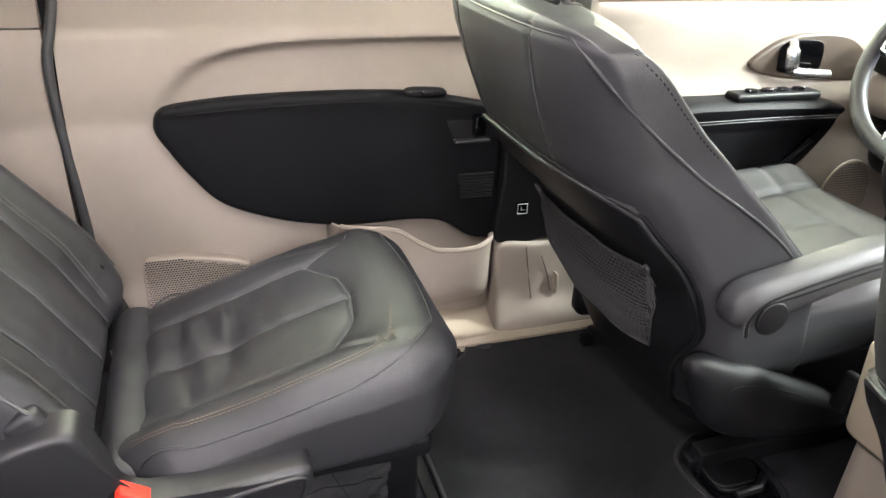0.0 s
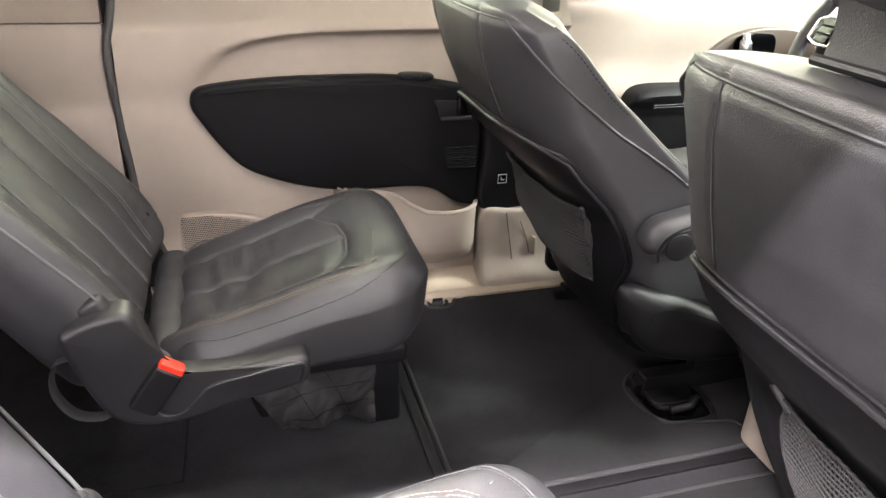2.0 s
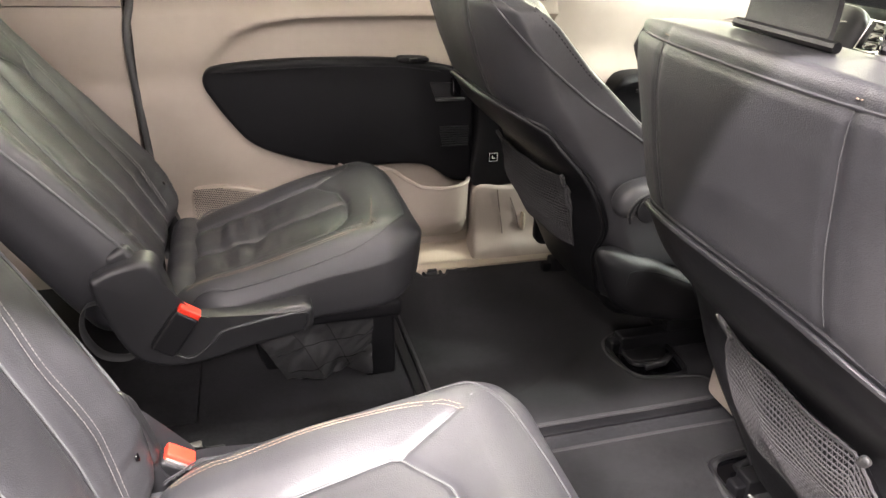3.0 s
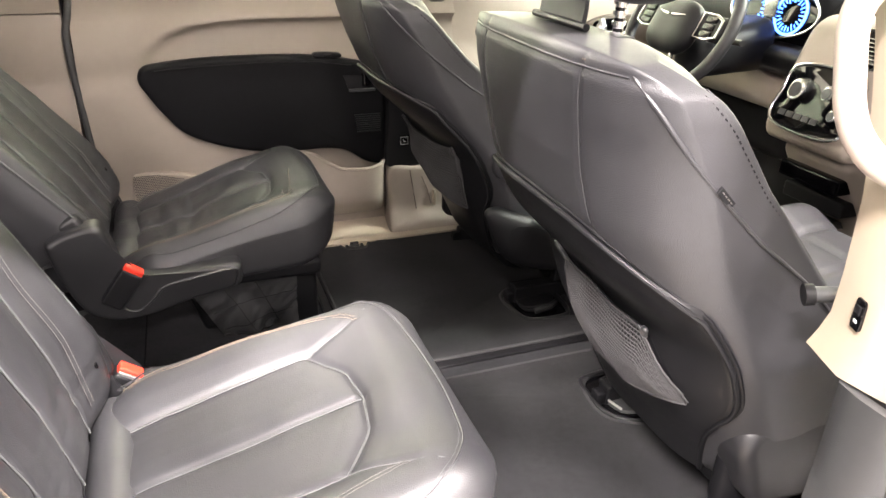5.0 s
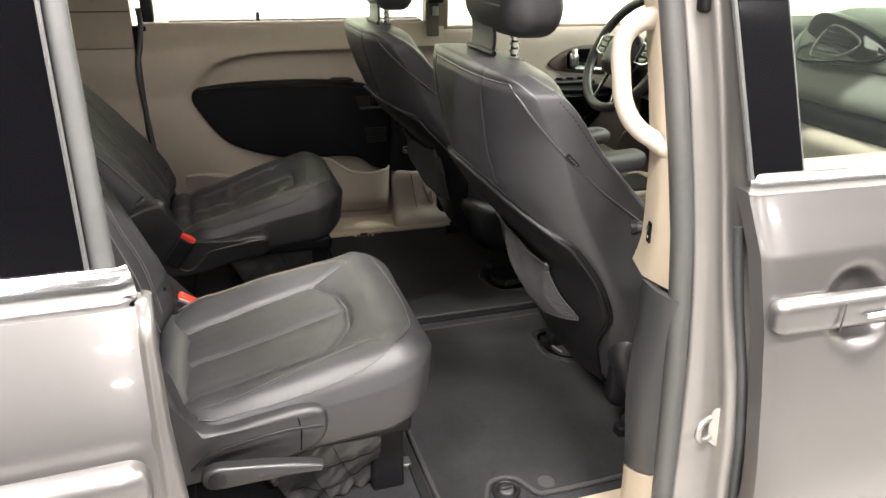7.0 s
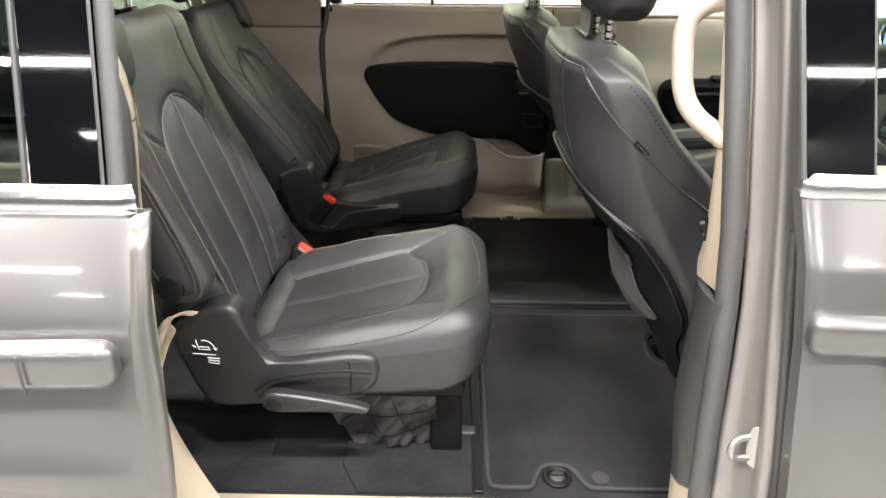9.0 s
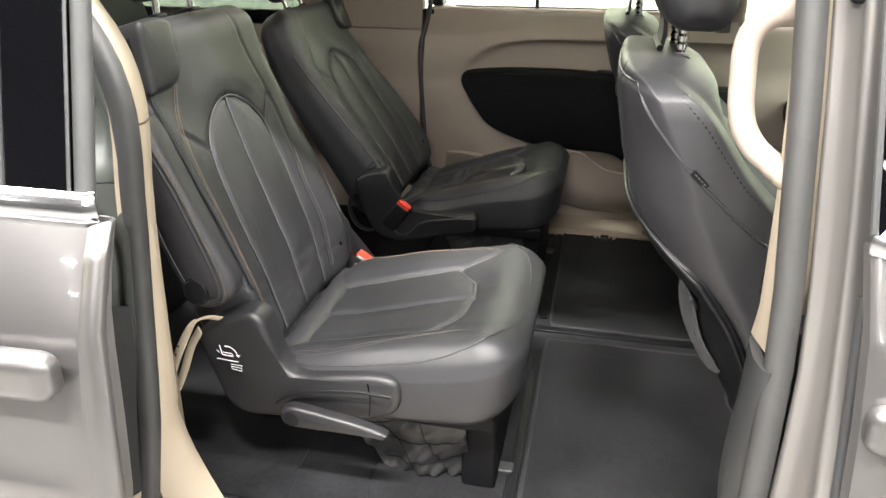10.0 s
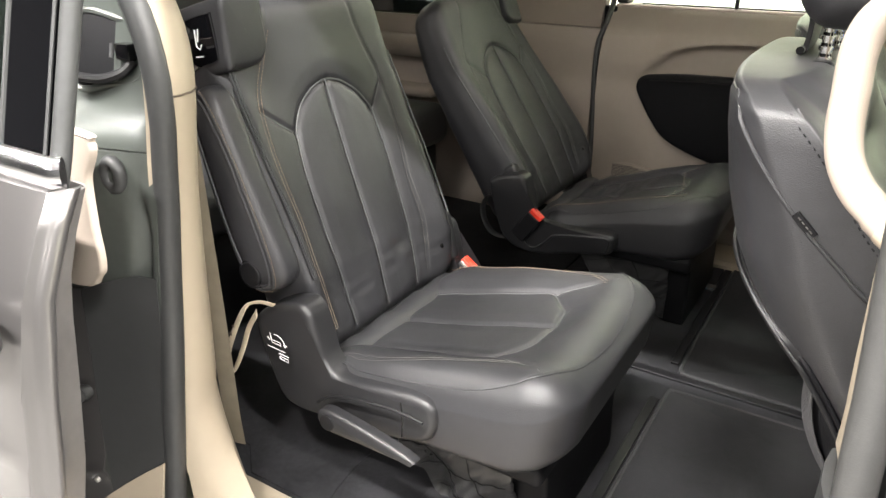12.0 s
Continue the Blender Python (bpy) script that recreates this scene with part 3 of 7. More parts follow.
    arm = part("armrest", plate(outline([(1.22, 0.485), (1.359, 0.492), (1.50, 0.490), (1.607, 0.485), (1.682, 0.470), (1.692, 0.440), (1.673, 0.396), (1.604, 0.317), (1.513, 0.262), (1.378, 0.26), (1.26, 0.33), (1.20, 0.42)], 5), lambda a, b, d: (a, 0.84 - d - 0.02 * math.exp(-((b - 0.47) / 0.02) ** 2), b), 0.075, 0.016, 0.004, 5, 4), BLACK_SOFT, fd, "black door armrest with pull cup")
    part("pull_cup", plate(outline([(1.36, 0.40), (1.50, 0.415), (1.63, 0.42), (1.60, 0.38), (1.54, 0.335), (1.42, 0.325), (1.36, 0.34)], 4), lambda a, b, d: (a, 0.768 - d, b), 0.005, 0.002), GLOSS_BLACK, arm)
    part("cup_edge", tube([(1.34, 0.757, 0.318), (1.45, 0.752, 0.325), (1.54, 0.752, 0.335), (1.61, 0.754, 0.39)], 0.006, 8), BLACK, arm)
    for z in (0.455, 0.449):
        part("seam", tube([(1.25, 0.741, z), (1.45, 0.737, z + 0.003), (1.66, 0.741, z)], 0.0012, 6), LIT_PIPING, arm)
    pod = part("switch_pod", rounded(0.12, 0.025, 0.009, 0.008, (6, 4, 3), lambda p: p + np.array([1.49, 0.785, 0.498])), BLACK, arm)
    for k in range(4):
        part("window_switch", rounded(0.013, 0.009, 0.006, 0.004, (3, 3, 3), lambda p, k=k: p + np.array([1.42 + 0.045 * k, 0.782, 0.509])), GLOSS_BLACK, pod)
    sp = part("speaker_grille", plate([(1.86 + 0.085 * math.cos(w), 0.20 + 0.095 * math.sin(w)) for w in ZS(0, 2 * math.pi, 33)[:-1]], lambda a, b, d: (a, 0.838 - d, b), 0.012, 0.004), TAN, fd)
    hs = []
    for i in range(-10, 11):
        for j in range(-11, 12):
            x, z = 0.008 * i + (0.004 if j % 2 else 0), 0.0075 * j
            if (x / 0.08) ** 2 + (z / 0.088) ** 2 < 1:
                hs.append(([(1.86 + x + 0.0026 * math.cos(w), 0.8252, 0.20 + z + 0.0024 * math.sin(w)) for w in ZS(0, 2 * math.pi, 7)[:-1]], [list(range(6))]))
    tagged(part("grille_hole", merge(*hs), BLACK, sp, recalc=False), kind="stuff")


beyond_side()


# ---------------------------------------------------------------- floor
def floor_and_mats():
    fl = part("floor", box(-1.75, 2.05, -0.745, 0.83, -0.04, 0.0, 0.006), CARPET)
    tagged(fl, "black carpeted van floor with bin lids", "floor", kind="structure")
    # lids of the underfloor bins
    for m, yc in ((-1, -0.015), (1, -0.015)):
        lid = [(0.262, 0.545), (0.505, 0.545), (0.505, 0.715), (0.288, 0.715), (0.250, 0.640), (0.250, 0.575)]
        part("bin_lid", plate(lid, lambda a, b, d, m=m, yc=yc: (a, yc + m * b, d - 0.002), 0.008, 0.003), CARPET, fl)
        rear = [(-0.40, 0.20), (0.090, 0.20), (0.100, 0.62), (0.115, 0.715), (-0.06, 0.715), (-0.12, 0.66), (-0.40, 0.66)]
        part("rear_panel", plate(rear, lambda a, b, d, m=m, yc=yc: (a, yc + m * b, d - 0.002), 0.006, 0.003), CARPET, fl)
        part("slot_edge", box(0.480, 0.515, yc + m * 0.53 - 0.014, yc + m * 0.53 + 0.014, -0.004, 0.009, 0.004), GREY_PLASTIC, fl)
        part("lid_rail", box(0.508, 0.528, min(yc + m * 0.08, yc + m * 0.71), max(yc + m * 0.08, yc + m * 0.71), -0.003, 0.006, 0.002), BLACK, fl)
    latch = part("floor_latch", merge(tube([(0.072, 0.075, -0.002), (0.072, 0.075, 0.040), (0.100, 0.080, 0.040), (0.100, 0.080, -0.002)], 0.006, 8)), STEEL, fl, "steel latch loop in the floor")
    part("latch_plate", box(0.030, 0.140, 0.066, 0.110, -0.002, 0.006, 0.003), GREY_PLASTIC, latch)
    part("floor_channel", box(0.40, 1.12, -0.004, 0.022, -0.004, 0.006, 0.002), BLACK, fl)
    # sill trim on the beyond side
    part("sill_trim", sheet(lambda x, v: (x, 0.655 + 0.115 * v, 0.012 + 0.03 * v * v + 0.012 * math.exp(-((v - 0.1) / 0.1) ** 2)), ZS(0.30, 1.15, 24), ZS(0, 1, 9), (0, 0, -0.05)), TAN_LIGHT, fl, "cream plastic sill trim")
    for m in (-1, 1):
        y = (lambda b, m=m: -0.015 + m * b)
        front = 1.12
        pts = [(0.545, 0.045)] + [(0.56, 0.036), (0.80, 0.034), (1.06, 0.034), (front, 0.045)]
        pts += [(front, 0.10), (1.06, 0.115), (0.99, 0.13), (0.958, 0.19), (0.965, 0.260), (1.03, 0.300), (front, 0.305)]
        pts += [(front, 0.55), (1.09, 0.66), (1.05, 0.69), (0.88, 0.70), (0.755, 0.70), (0.728, 0.695)]
        pts += [(0.716, 0.675), (0.700, 0.645), (0.672, 0.636), (0.645, 0.645), (0.630, 0.675), (0.620, 0.698)]
        pts += [(0.595, 0.702), (0.555, 0.700), (0.538, 0.685), (0.535, 0.60), (0.535, 0.35), (0.536, 0.07)]
        line = outline(pts, 4)
        mat = thing("floor_mat", (0.8, y(0.36), 0.0), "charcoal carpet floor mat with a bound edge", "floor mat", "floor mats")
        part("carpet", plate(line, lambda a, b, d: (a, y(b), 0.001 + d), 0.009, 0.003), MAT, mat)
        part("binding", tube([(a, y(b), 0.0075) for a, b in inset(line, 0.002)], 0.0048, 7, True), BINDING, mat)
        dot = part("grommet", plate(disc(0.017, 24), lambda a, b, d: (0.755 + a, y(0.672) + b, 0.009 + d), 0.003, 0.0015), BINDING, mat)
        clip = thing("mat_fastener", (0.672, y(0.668), 0.0), "round black plastic mat fastener on the carpet", "fastener", "mat fasteners")
        part("ring", tube([(0.672 + a, y(0.668) + b, 0.006) for a, b in disc(0.023, 28)], 0.005, 8, True), BLACK, clip)
        part("knob", plate(disc(0.015, 20), lambda a, b, d: (0.672 + a, y(0.668) + b, d), 0.012, 0.004), GREY_PLASTIC, clip)
        part("grip", box(0.659, 0.685, y(0.668) - 0.004, y(0.668) + 0.004, 0.010, 0.018, 0.003), BLACK, clip)
        # recess for the feet of the stowed seats
        rc = thing("seat_latch_recess", (1.03, y(0.19), 0.0), "black plastic seat latch recess in the floor mat", "floor recess", "latch recesses")
        ring = outline([(0.968, 0.150), (0.99, 0.125), (1.07, 0.12), (1.10, 0.15), (1.10, 0.255), (1.06, 0.288), (1.00, 0.280), (0.966, 0.235)], 4)
        part("rim", tube([(a, y(b), 0.008) for a, b in ring], 0.006, 8, True), BLACK, rc)
        part("cup", plate(inset(ring, 0.004), lambda a, b, d: (a, y(b), 0.0005 + d * 0.3), 0.006, 0.002), GLOSS_BLACK, rc)
        part("latch_bar", tube([(1.01, y(0.155), 0.012), (1.05, y(0.15), 0.022), (1.08, y(0.175), 0.018)], 0.008, 8), BLACK, rc)
        # On the beyond side cover and wire are blackened to stand in for shade.
        part("cover", plate(outline([(0.992, 0.175), (1.05, 0.168), (1.085, 0.20), (1.06, 0.258), (1.00, 0.250)], 4), lambda a, b, d: (a, y(b), 0.004 + d + 0.12 * max(0, a - 1.03)), 0.008, 0.003), GREY_PLASTIC if m < 0 else BLACK, rc, "latch cover plate")
        part("latch_wire", tube(smooth_line([(1.000, y(0.250), 0.014), (0.990, y(0.215), 0.015), (0.996, y(0.178), 0.014), (1.06, y(0.170), 0.017)], 5), 0.0028, 6), STEEL if m < 0 else BLACK, rc)


floor_and_mats()


# ---------------------------------------------------------------- van shell, open side
def skin_y(z):
    return float(interp(z, [-0.4, -0.1, 0.25, 0.4, 0.5, 0.6, 0.7, 0.92, 1.15], [-0.98, -1.015, -1.030, -1.012, -0.992, -0.960, -0.909, -0.835, -0.74]))


def lean_b(z):
    return float(interp(z, [-0.3, 0.1, 0.3, 0.5, 0.7, 0.93, 1.15], [0.02, 0.012, 0.006, 0.0, -0.011, -0.028, -0.06]))


def tumble(z):
    return float(interp(z, [-0.3, 0.2, 0.5, 0.6, 0.7, 0.86, 0.92, 1.15], [-0.014, -0.012, 0.0, 0.010, 0.034, 0.076, 0.092, 0.16]))


def open_side():
    sill = thing("sill_trim", (0.4, -0.84, -0.05), "cream plastic door sill over a silver rocker", "sill", kind="structure")
    part("scuff_plate", sheet(lambda x, v: (x, -0.742 - 0.12 * v, 0.006 + 0.006 * math.sin(v * 3.14) - 0.02 * v ** 4), ZS(-0.10, 1.1, 30), ZS(0, 1, 8), (0, 0, -0.03)), TAN_LIGHT, sill)
    part("rocker", sheet(lambda x, v: (x, -0.862 - 0.10 * v, -0.018 - 0.05 * v - 0.15 * max(0, v - 0.75) * 4), ZS(-0.6, 1.0, 12), ZS(0, 1, 10), (0, 0.03, -0.05)), SILVER, sill)

    bp = thing("wall_pillar_open_side", (0.86, -0.9, 0.0), "silver painted pillar with cream trim and rubber seal", "pillar", kind="structure")
    zs = ZS(-0.25, 1.12, 34)
    pz = [-0.3, 0.0, 0.3, 0.4, 0.5, 0.6, 0.7, 0.8, 0.93, 1.15]
    lines = {"rub": ([0.862, 0.856, 0.846, 0.848, 0.850, 0.846, 0.839, 0.834, 0.825, 0.80], [-0.925, -0.915, -0.901, -0.888, -0.870, -0.856, -0.836, -0.809, -0.774, -0.71]),
             "one": ([0.885, 0.875, 0.867, 0.870, 0.874, 0.870, 0.863, 0.857, 0.849, 0.82], [-0.925, -0.915, -0.905, -0.894, -0.872, -0.855, -0.835, -0.812, -0.772, -0.705]),
             "two": ([0.95, 0.93, 0.905, 0.897, 0.899, 0.896, 0.890, 0.881, 0.869, 0.84], [-0.975, -0.972, -0.966, -0.953, -0.915, -0.890, -0.871, -0.850, -0.818, -0.755])}

    def line_at(k, z):
        return float(interp(z, pz, lines[k][0])), float(interp(z, pz, lines[k][1]))
    # (share of the way between the two ridges, metres proud)
    waves = [(-0.16, -0.004), (-0.08, 0.001), (0.0, 0.003), (0.09, 0.002), (0.2, -0.003), (0.4, -0.004), (0.62, -0.004), (0.76, -0.003), (0.86, 0.001), (0.95, 0.0035), (1.04, 0.002), (1.12, -0.004), (1.2, -0.012), (1.3, -0.024), (1.8, -0.030)]

    def pillar_at(i, z):
        s, d = waves[int(i)]
        (ax, ay), (bx, by) = line_at("one", z), line_at("two", z)
        n = Vector((by - ay, ax - bx)).normalized()
        return (ax + s * (bx - ax) + n.x * d, ay + s * (by - ay) + n.y * d, z)
    part("painted_pillar", sheet(pillar_at, range(len(waves)), zs, (0.03, 0.012, 0)), PILLAR_PAINT, bp, angle=70)
    part("rubber_seal", tube([(*line_at("rub", z), z) for z in ZS(-0.2, 1.1, 40)], 0.0165, 14), GREY_RUBBER, bp)
    part("door_seal", tube([(line_at("two", z)[0] + 0.014, line_at("two", z)[1] - 0.012, z) for z in ZS(-0.2, 0.62, 30)], 0.007, 10), RUBBER, bp)
    part("bump_stop", rounded(0.011, 0.011, 0.020, 0.007, (5, 5, 5), lambda p: p + np.array([0.868, -0.800, 0.925])), BLACK, bp)
    trim = [(0.838, -0.884), (0.830, -0.876), (0.826, -0.852), (0.826, -0.825), (0.830, -0.800), (0.855, -0.782), (0.98, -0.79)]
    bulge = lambda z: -0.012 * math.exp(-((z - 0.3) / 0.12) ** 2)

    def low_trim(i, z):
        return (trim[i][0] + lean_b(z) + (bulge(z) if 1 < i < 5 else 0), trim[i][1] + 0.8 * tumble(z), z)

    def cream_at(i, z):
        """From under the seal to a rounded inner edge, then back along the cabin side."""
        rx, ry = line_at("rub", z)
        ex = float(interp(z, [0.5, 0.55, 0.6, 0.7, 0.8, 0.9, 1.1], [0.831, 0.830, 0.827, 0.823, 0.820, 0.816, 0.80]))
        ey = float(interp(z, [0.5, 0.55, 0.6, 0.7, 0.8, 0.9, 1.1], [-0.792, -0.812, -0.815, -0.812, -0.789, -0.762, -0.70]))
        if i <= 4:
            w = i / 4
            return (rx - 0.002 + (ex - rx + 0.002) * w - 0.002 * math.sin(3.14 * w), ry + (ey - ry) * w, z)
        return (ex + 0.020, ey + 0.060, z) if i == 5 else (0.98, ey + 0.068, z)
    lo = lambda i: 0.185 - 0.012 * i
    part("cream_trim", sheet(lambda i, z: cream_at(int(i), z), range(7), ZS(0.505, 1.1, 24), (0.012, 0.004, 0)), TAN_LIGHT, bp, angle=50)
    part("black_trim", sheet(lambda i, v: low_trim(int(i), lo(i) + (0.502 - lo(i)) * v), range(7), ZS(0, 1, 16), (0.012, 0.004, 0)), GREY_PLASTIC, bp, angle=50)
    part("foot_trim", sheet(lambda i, v: low_trim(int(i), -0.03 + (lo(i) + 0.027) * v), range(7), ZS(0, 1, 16), (0.012, 0.004, 0)), TAN_LIGHT, bp, angle=50)
    on_inner = lambda a, b, d: (0.8355 + 0.23 * a - 0.95 * d, -0.795 + 0.68 * a + 0.32 * d, 0.579 + 0.78 * b)
    slot = part("lock_switch", plate(outline([(-0.010, 0.020), (0.0, 0.0215), (0.010, 0.020), (0.011, 0.0), (0.010, -0.020), (0.0, -0.0215), (-0.010, -0.020), (-0.011, 0.0)], 3), on_inner, 0.004, 0.0015), GLOSS_BLACK, bp)
    part("switch_rocker", plate([(-0.006, 0.002), (0.006, 0.002), (0.006, 0.013), (-0.006, 0.013)], lambda a, b, d: on_inner(a, b, 0.003 + d), 0.003, 0.001), BLACK, slot)
    part("switch_mark", plate([(-0.004, -0.012), (0.004, -0.012), (0.004, -0.007), (-0.004, -0.007)], lambda a, b, d: on_inner(a, b, 0.0035 + d), 0.001, 0.0003), WHITE_PRINT, slot)
    pin = part("belt_anchor_pin", tube([(0.862, -0.712, 0.552), (0.930, -0.748, 0.560)], 0.0095, 14), RUBBER, bp, "grey steel belt anchor pin")
    part("pin_cap", tube([(0.857, -0.709, 0.551), (0.866, -0.714, 0.5525)], 0.0125, 14), BLACK, pin)
    # striker
    st = part("striker", plate(outline([(-0.016, 0.030), (0.006, 0.034), (0.020, 0.010), (0.022, -0.026), (0.0, -0.034), (-0.016, -0.020)], 4), lambda a, b, d: (0.905 + 0.6 * a - d, -0.950 - 0.5 * a, 0.305 + b), 0.007, 0.002), STEEL, bp, "bare steel door striker plate")
    part("loop", tube(smooth_line([(0.902, -0.936, 0.318), (0.872, -0.945, 0.318), (0.862, -0.95, 0.302), (0.872, -0.948, 0.286), (0.902, -0.94, 0.285)], 5), 0.005, 8), STEEL, st)
    for z in (0.325, 0.283):
        part("screw", plate(disc(0.006, 12), lambda a, b, d, z=z: (0.902 - d, -0.944 + a, z + b), 0.004, 0.0015), STEEL, st)
    part("hinge_bracket", box(0.912, 0.922, -0.958, -0.935, 0.155, 0.215, 0.004), BLACK, bp)
    gh = thing("grab_handle", (0.80, -0.80, 0.72), "cream plastic grab handle on the pillar", "grab handle")
    grip = smooth_line([(0.836, -0.812, 0.717), (0.820, -0.800, 0.726), (0.799, -0.786, 0.740), (0.784, -0.774, 0.760), (0.777, -0.764, 0.785), (0.775, -0.756, 0.815), (0.774, -0.749, 0.846), (0.779, -0.746, 0.868), (0.794, -0.746, 0.884), (0.815, -0.750, 0.893), (0.840, -0.762, 0.900)], 6)
    part("bar", tube(grip, [0.0165] * 8 + [0.0150] * (len(grip) - 16) + [0.0165] * 8, 14, False, 0.85), TAN, gh)
    part("collar", tube(grip[:5], 0.0174, 14, False, 0.85), TAN_LIGHT, gh)
    part("collar", tube(grip[-5:], 0.0174, 14, False, 0.85), TAN_LIGHT, gh)

    # front door, shut
    fd = thing("door_3", (1.4, -0.97, -0.2), "closed silver painted front door with chrome belt strip", "door", kind="structure")
    CUP = (1.062, 0.516)
    xs = lambda z: float(interp(z, [-0.3, 0.0, 0.3, 0.4, 0.6, 0.7], [0.955, 0.93, 0.912, 0.905, 0.900, 0.893]))

    def bowl(x, z):
        """Finger hollow behind the handle."""
        return 0.030 * math.exp(-(((x - CUP[0]) / 0.052) ** 2 + ((z - CUP[1]) / 0.050) ** 2) ** 2)
    part("door_skin", sheet(lambda u, z: (xs(z) + u, skin_y(z) - 0.012 * (1 - math.exp(-u / 0.012)) + bowl(xs(z) + u, z), z), [0, 0.003, 0.006, 0.012, 0.02, 0.05] + list(ZS(0.08, 0.30, 32)) + [0.35, 0.6, 0.9, 1.3], sorted(list(ZS(-0.28, 0.45, 22)) + list(ZS(0.455, 0.605, 30)) + [0.63, 0.655, 0.68]), (0.002, 0.03, 0)), SILVER, fd, angle=50)
    strip = ([(0.896, skin_y(0.69) - 0.004, 0.692), (0.905, skin_y(0.69) - 0.012, 0.692), (1.4, skin_y(0.69) - 0.016, 0.687), (2.3, skin_y(0.69) - 0.01, 0.68)])
    part("belt_strip", tube(strip, 0.016, 12, False, 0.45, (0, 0.25, 1)), SATIN, fd, "bright chrome belt strip")

    def side(x0, x1, push):
        return sheet(lambda u, z: (x0 + (x1 - x0) * u + lean_b(z) + 0.030, skin_y(z) + push, z), ZS(0, 1, 4), ZS(0.70, 1.12, 14), (0, 0.010, 0))
    part("gloss_cover", side(0.877, 0.958, -0.016), GLOSS_BLACK, fd, "gloss black pillar cover")
    part("cover_edge", tube([(0.873 + 0.03 + lean_b(z), skin_y(z) - 0.013, z) for z in ZS(0.70, 1.1, 10)], 0.004, 8), RUBBER, fd)
    part("pane", sheet(lambda u, z: (0.990 + u + lean_b(z) * (1 - u), skin_y(z) - 0.002, z), ZS(0, 1.1, 8), ZS(0.70, 1.12, 10), (0, 0.005, 0)), GLASS_CLEAR, fd).visible_shadow = False
    part("pane_edge", tube([(0.990 + lean_b(z), skin_y(z) - 0.013, z) for z in ZS(0.705, 1.1, 10)], 0.0025, 8), GREY_PLASTIC, fd)
    part("inner_trim", sheet(lambda u, z: (0.99 + u, skin_y(z) + 0.085 + 0.02 * math.exp(-((z - 0.45) / 0.1) ** 2), z), ZS(0, 1.1, 6), ZS(-0.02, 0.69, 12), (0, -0.02, 0)), TAN, fd)
    part("inner_ledge", box(0.99, 2.1, -0.925, -0.84, 0.676, 0.694, 0.006), TAN, fd)

    def pull(parent, x, z, ydoor, length, front):
        h = part("door_handle", rounded(length / 2, 0.016, 0.026, (0.018, 0.012, 0.018), (8, 5, 6), lambda p: np.stack([p[:, 0] + x, p[:, 1] + ydoor - 0.022 - 0.006 * np.cos(p[:, 0] / length * 3), p[:, 2] + z - 0.03 * (p[:, 0] * front)], 1)), SILVER, parent, "body-coloured door handle")
        part("handle_gap", tube([(x - front * length * 0.12, ydoor - 0.0435, z - 0.022), (x - front * length * 0.12, ydoor - 0.0445, z), (x - front * length * 0.12, ydoor - 0.0435, z + 0.022)], 0.0016, 6), RUBBER, h)
        part("chrome_insert", rounded(0.05, 0.003, 0.004, 0.0025, (4, 3, 3), lambda p: p + np.array([x + front * length * 0.22, ydoor - 0.0445, z - 0.003])), CHROME, h)
        return h
    pull(fd, 1.034, 0.524, -0.980, 0.27, 1)

    # sliding door, run back along the outside
    sd = thing("door_4", (-0.4, -1.08, -0.2), "open silver sliding door run back along the outside", "door", kind="structure")
    out = -0.150

    def edge_x(z):
        return float(interp(z, [-0.3, 0.1, 0.3, 0.4, 0.5, 0.6, 0.68], [0.085, 0.110, 0.123, 0.133, 0.131, 0.129, 0.125]))

    def door_y(z):
        return float(interp(z, [-0.3, 0.1, 0.3, 0.4, 0.5, 0.6, 0.68, 0.71], [-1.19, -1.20, -1.189, -1.172, -1.156, -1.131, -1.091, -1.072]))
    lip = lambda z: float(interp(z, [0.2, 0.3, 0.4, 0.5, 0.6, 0.68], [1.2, 1.1, 1.0, 0.95, 0.6, 0.6]))
    crease = lambda z: 0.006 * math.exp(-((z - 0.435) / 0.016) ** 2)
    part("door_skin", sheet(lambda u, z: (edge_x(z) - u, door_y(z) - 0.004 * (1 - math.exp(-u / 0.02)) - crease(z) * min(1, u / 0.04), z), [0, 0.003, 0.006, 0.012, 0.02, 0.05, 0.1, 0.25, 0.5, 0.8, 1.1], sorted(list(ZS(-0.30, 0.70, 36)) + [0.42, 0.43, 0.44, 0.45]), (0, 0.02, 0)), SILVER, sd, angle=50)
    fold = [(0.0, 0.0), (0.003, 0.003), (0.006, 0.008), (0.010, 0.0105), (0.014, 0.012), (0.0175, 0.015), (0.020, 0.019), (0.0215, 0.023), (0.020, 0.027), (0.015, 0.030)]
    part("edge_flange", sheet(lambda i, z: (edge_x(z) + fold[int(i)][0] * lip(z), door_y(z) + fold[int(i)][1], z), range(len(fold)), ZS(-0.28, 0.70, 30), (-0.006, 0.004, 0)), SILVER, sd, angle=80)
    inner = [(0.014, 0.030), (0.010, 0.034), (0.009, 0.050), (0.006, 0.062), (-0.006, 0.067), (-0.05, 0.070)]
    part("edge_liner", sheet(lambda i, z: (edge_x(z) + inner[int(i)][0] * lip(z), door_y(z) + inner[int(i)][1] * float(interp(z, [0.5, 0.68], [0.95, 0.65])), z), range(len(inner)), ZS(-0.28, 0.695, 24), (-0.006, 0.004, 0)), EDGE_PAINT, sd, "dark painted door edge", angle=50)
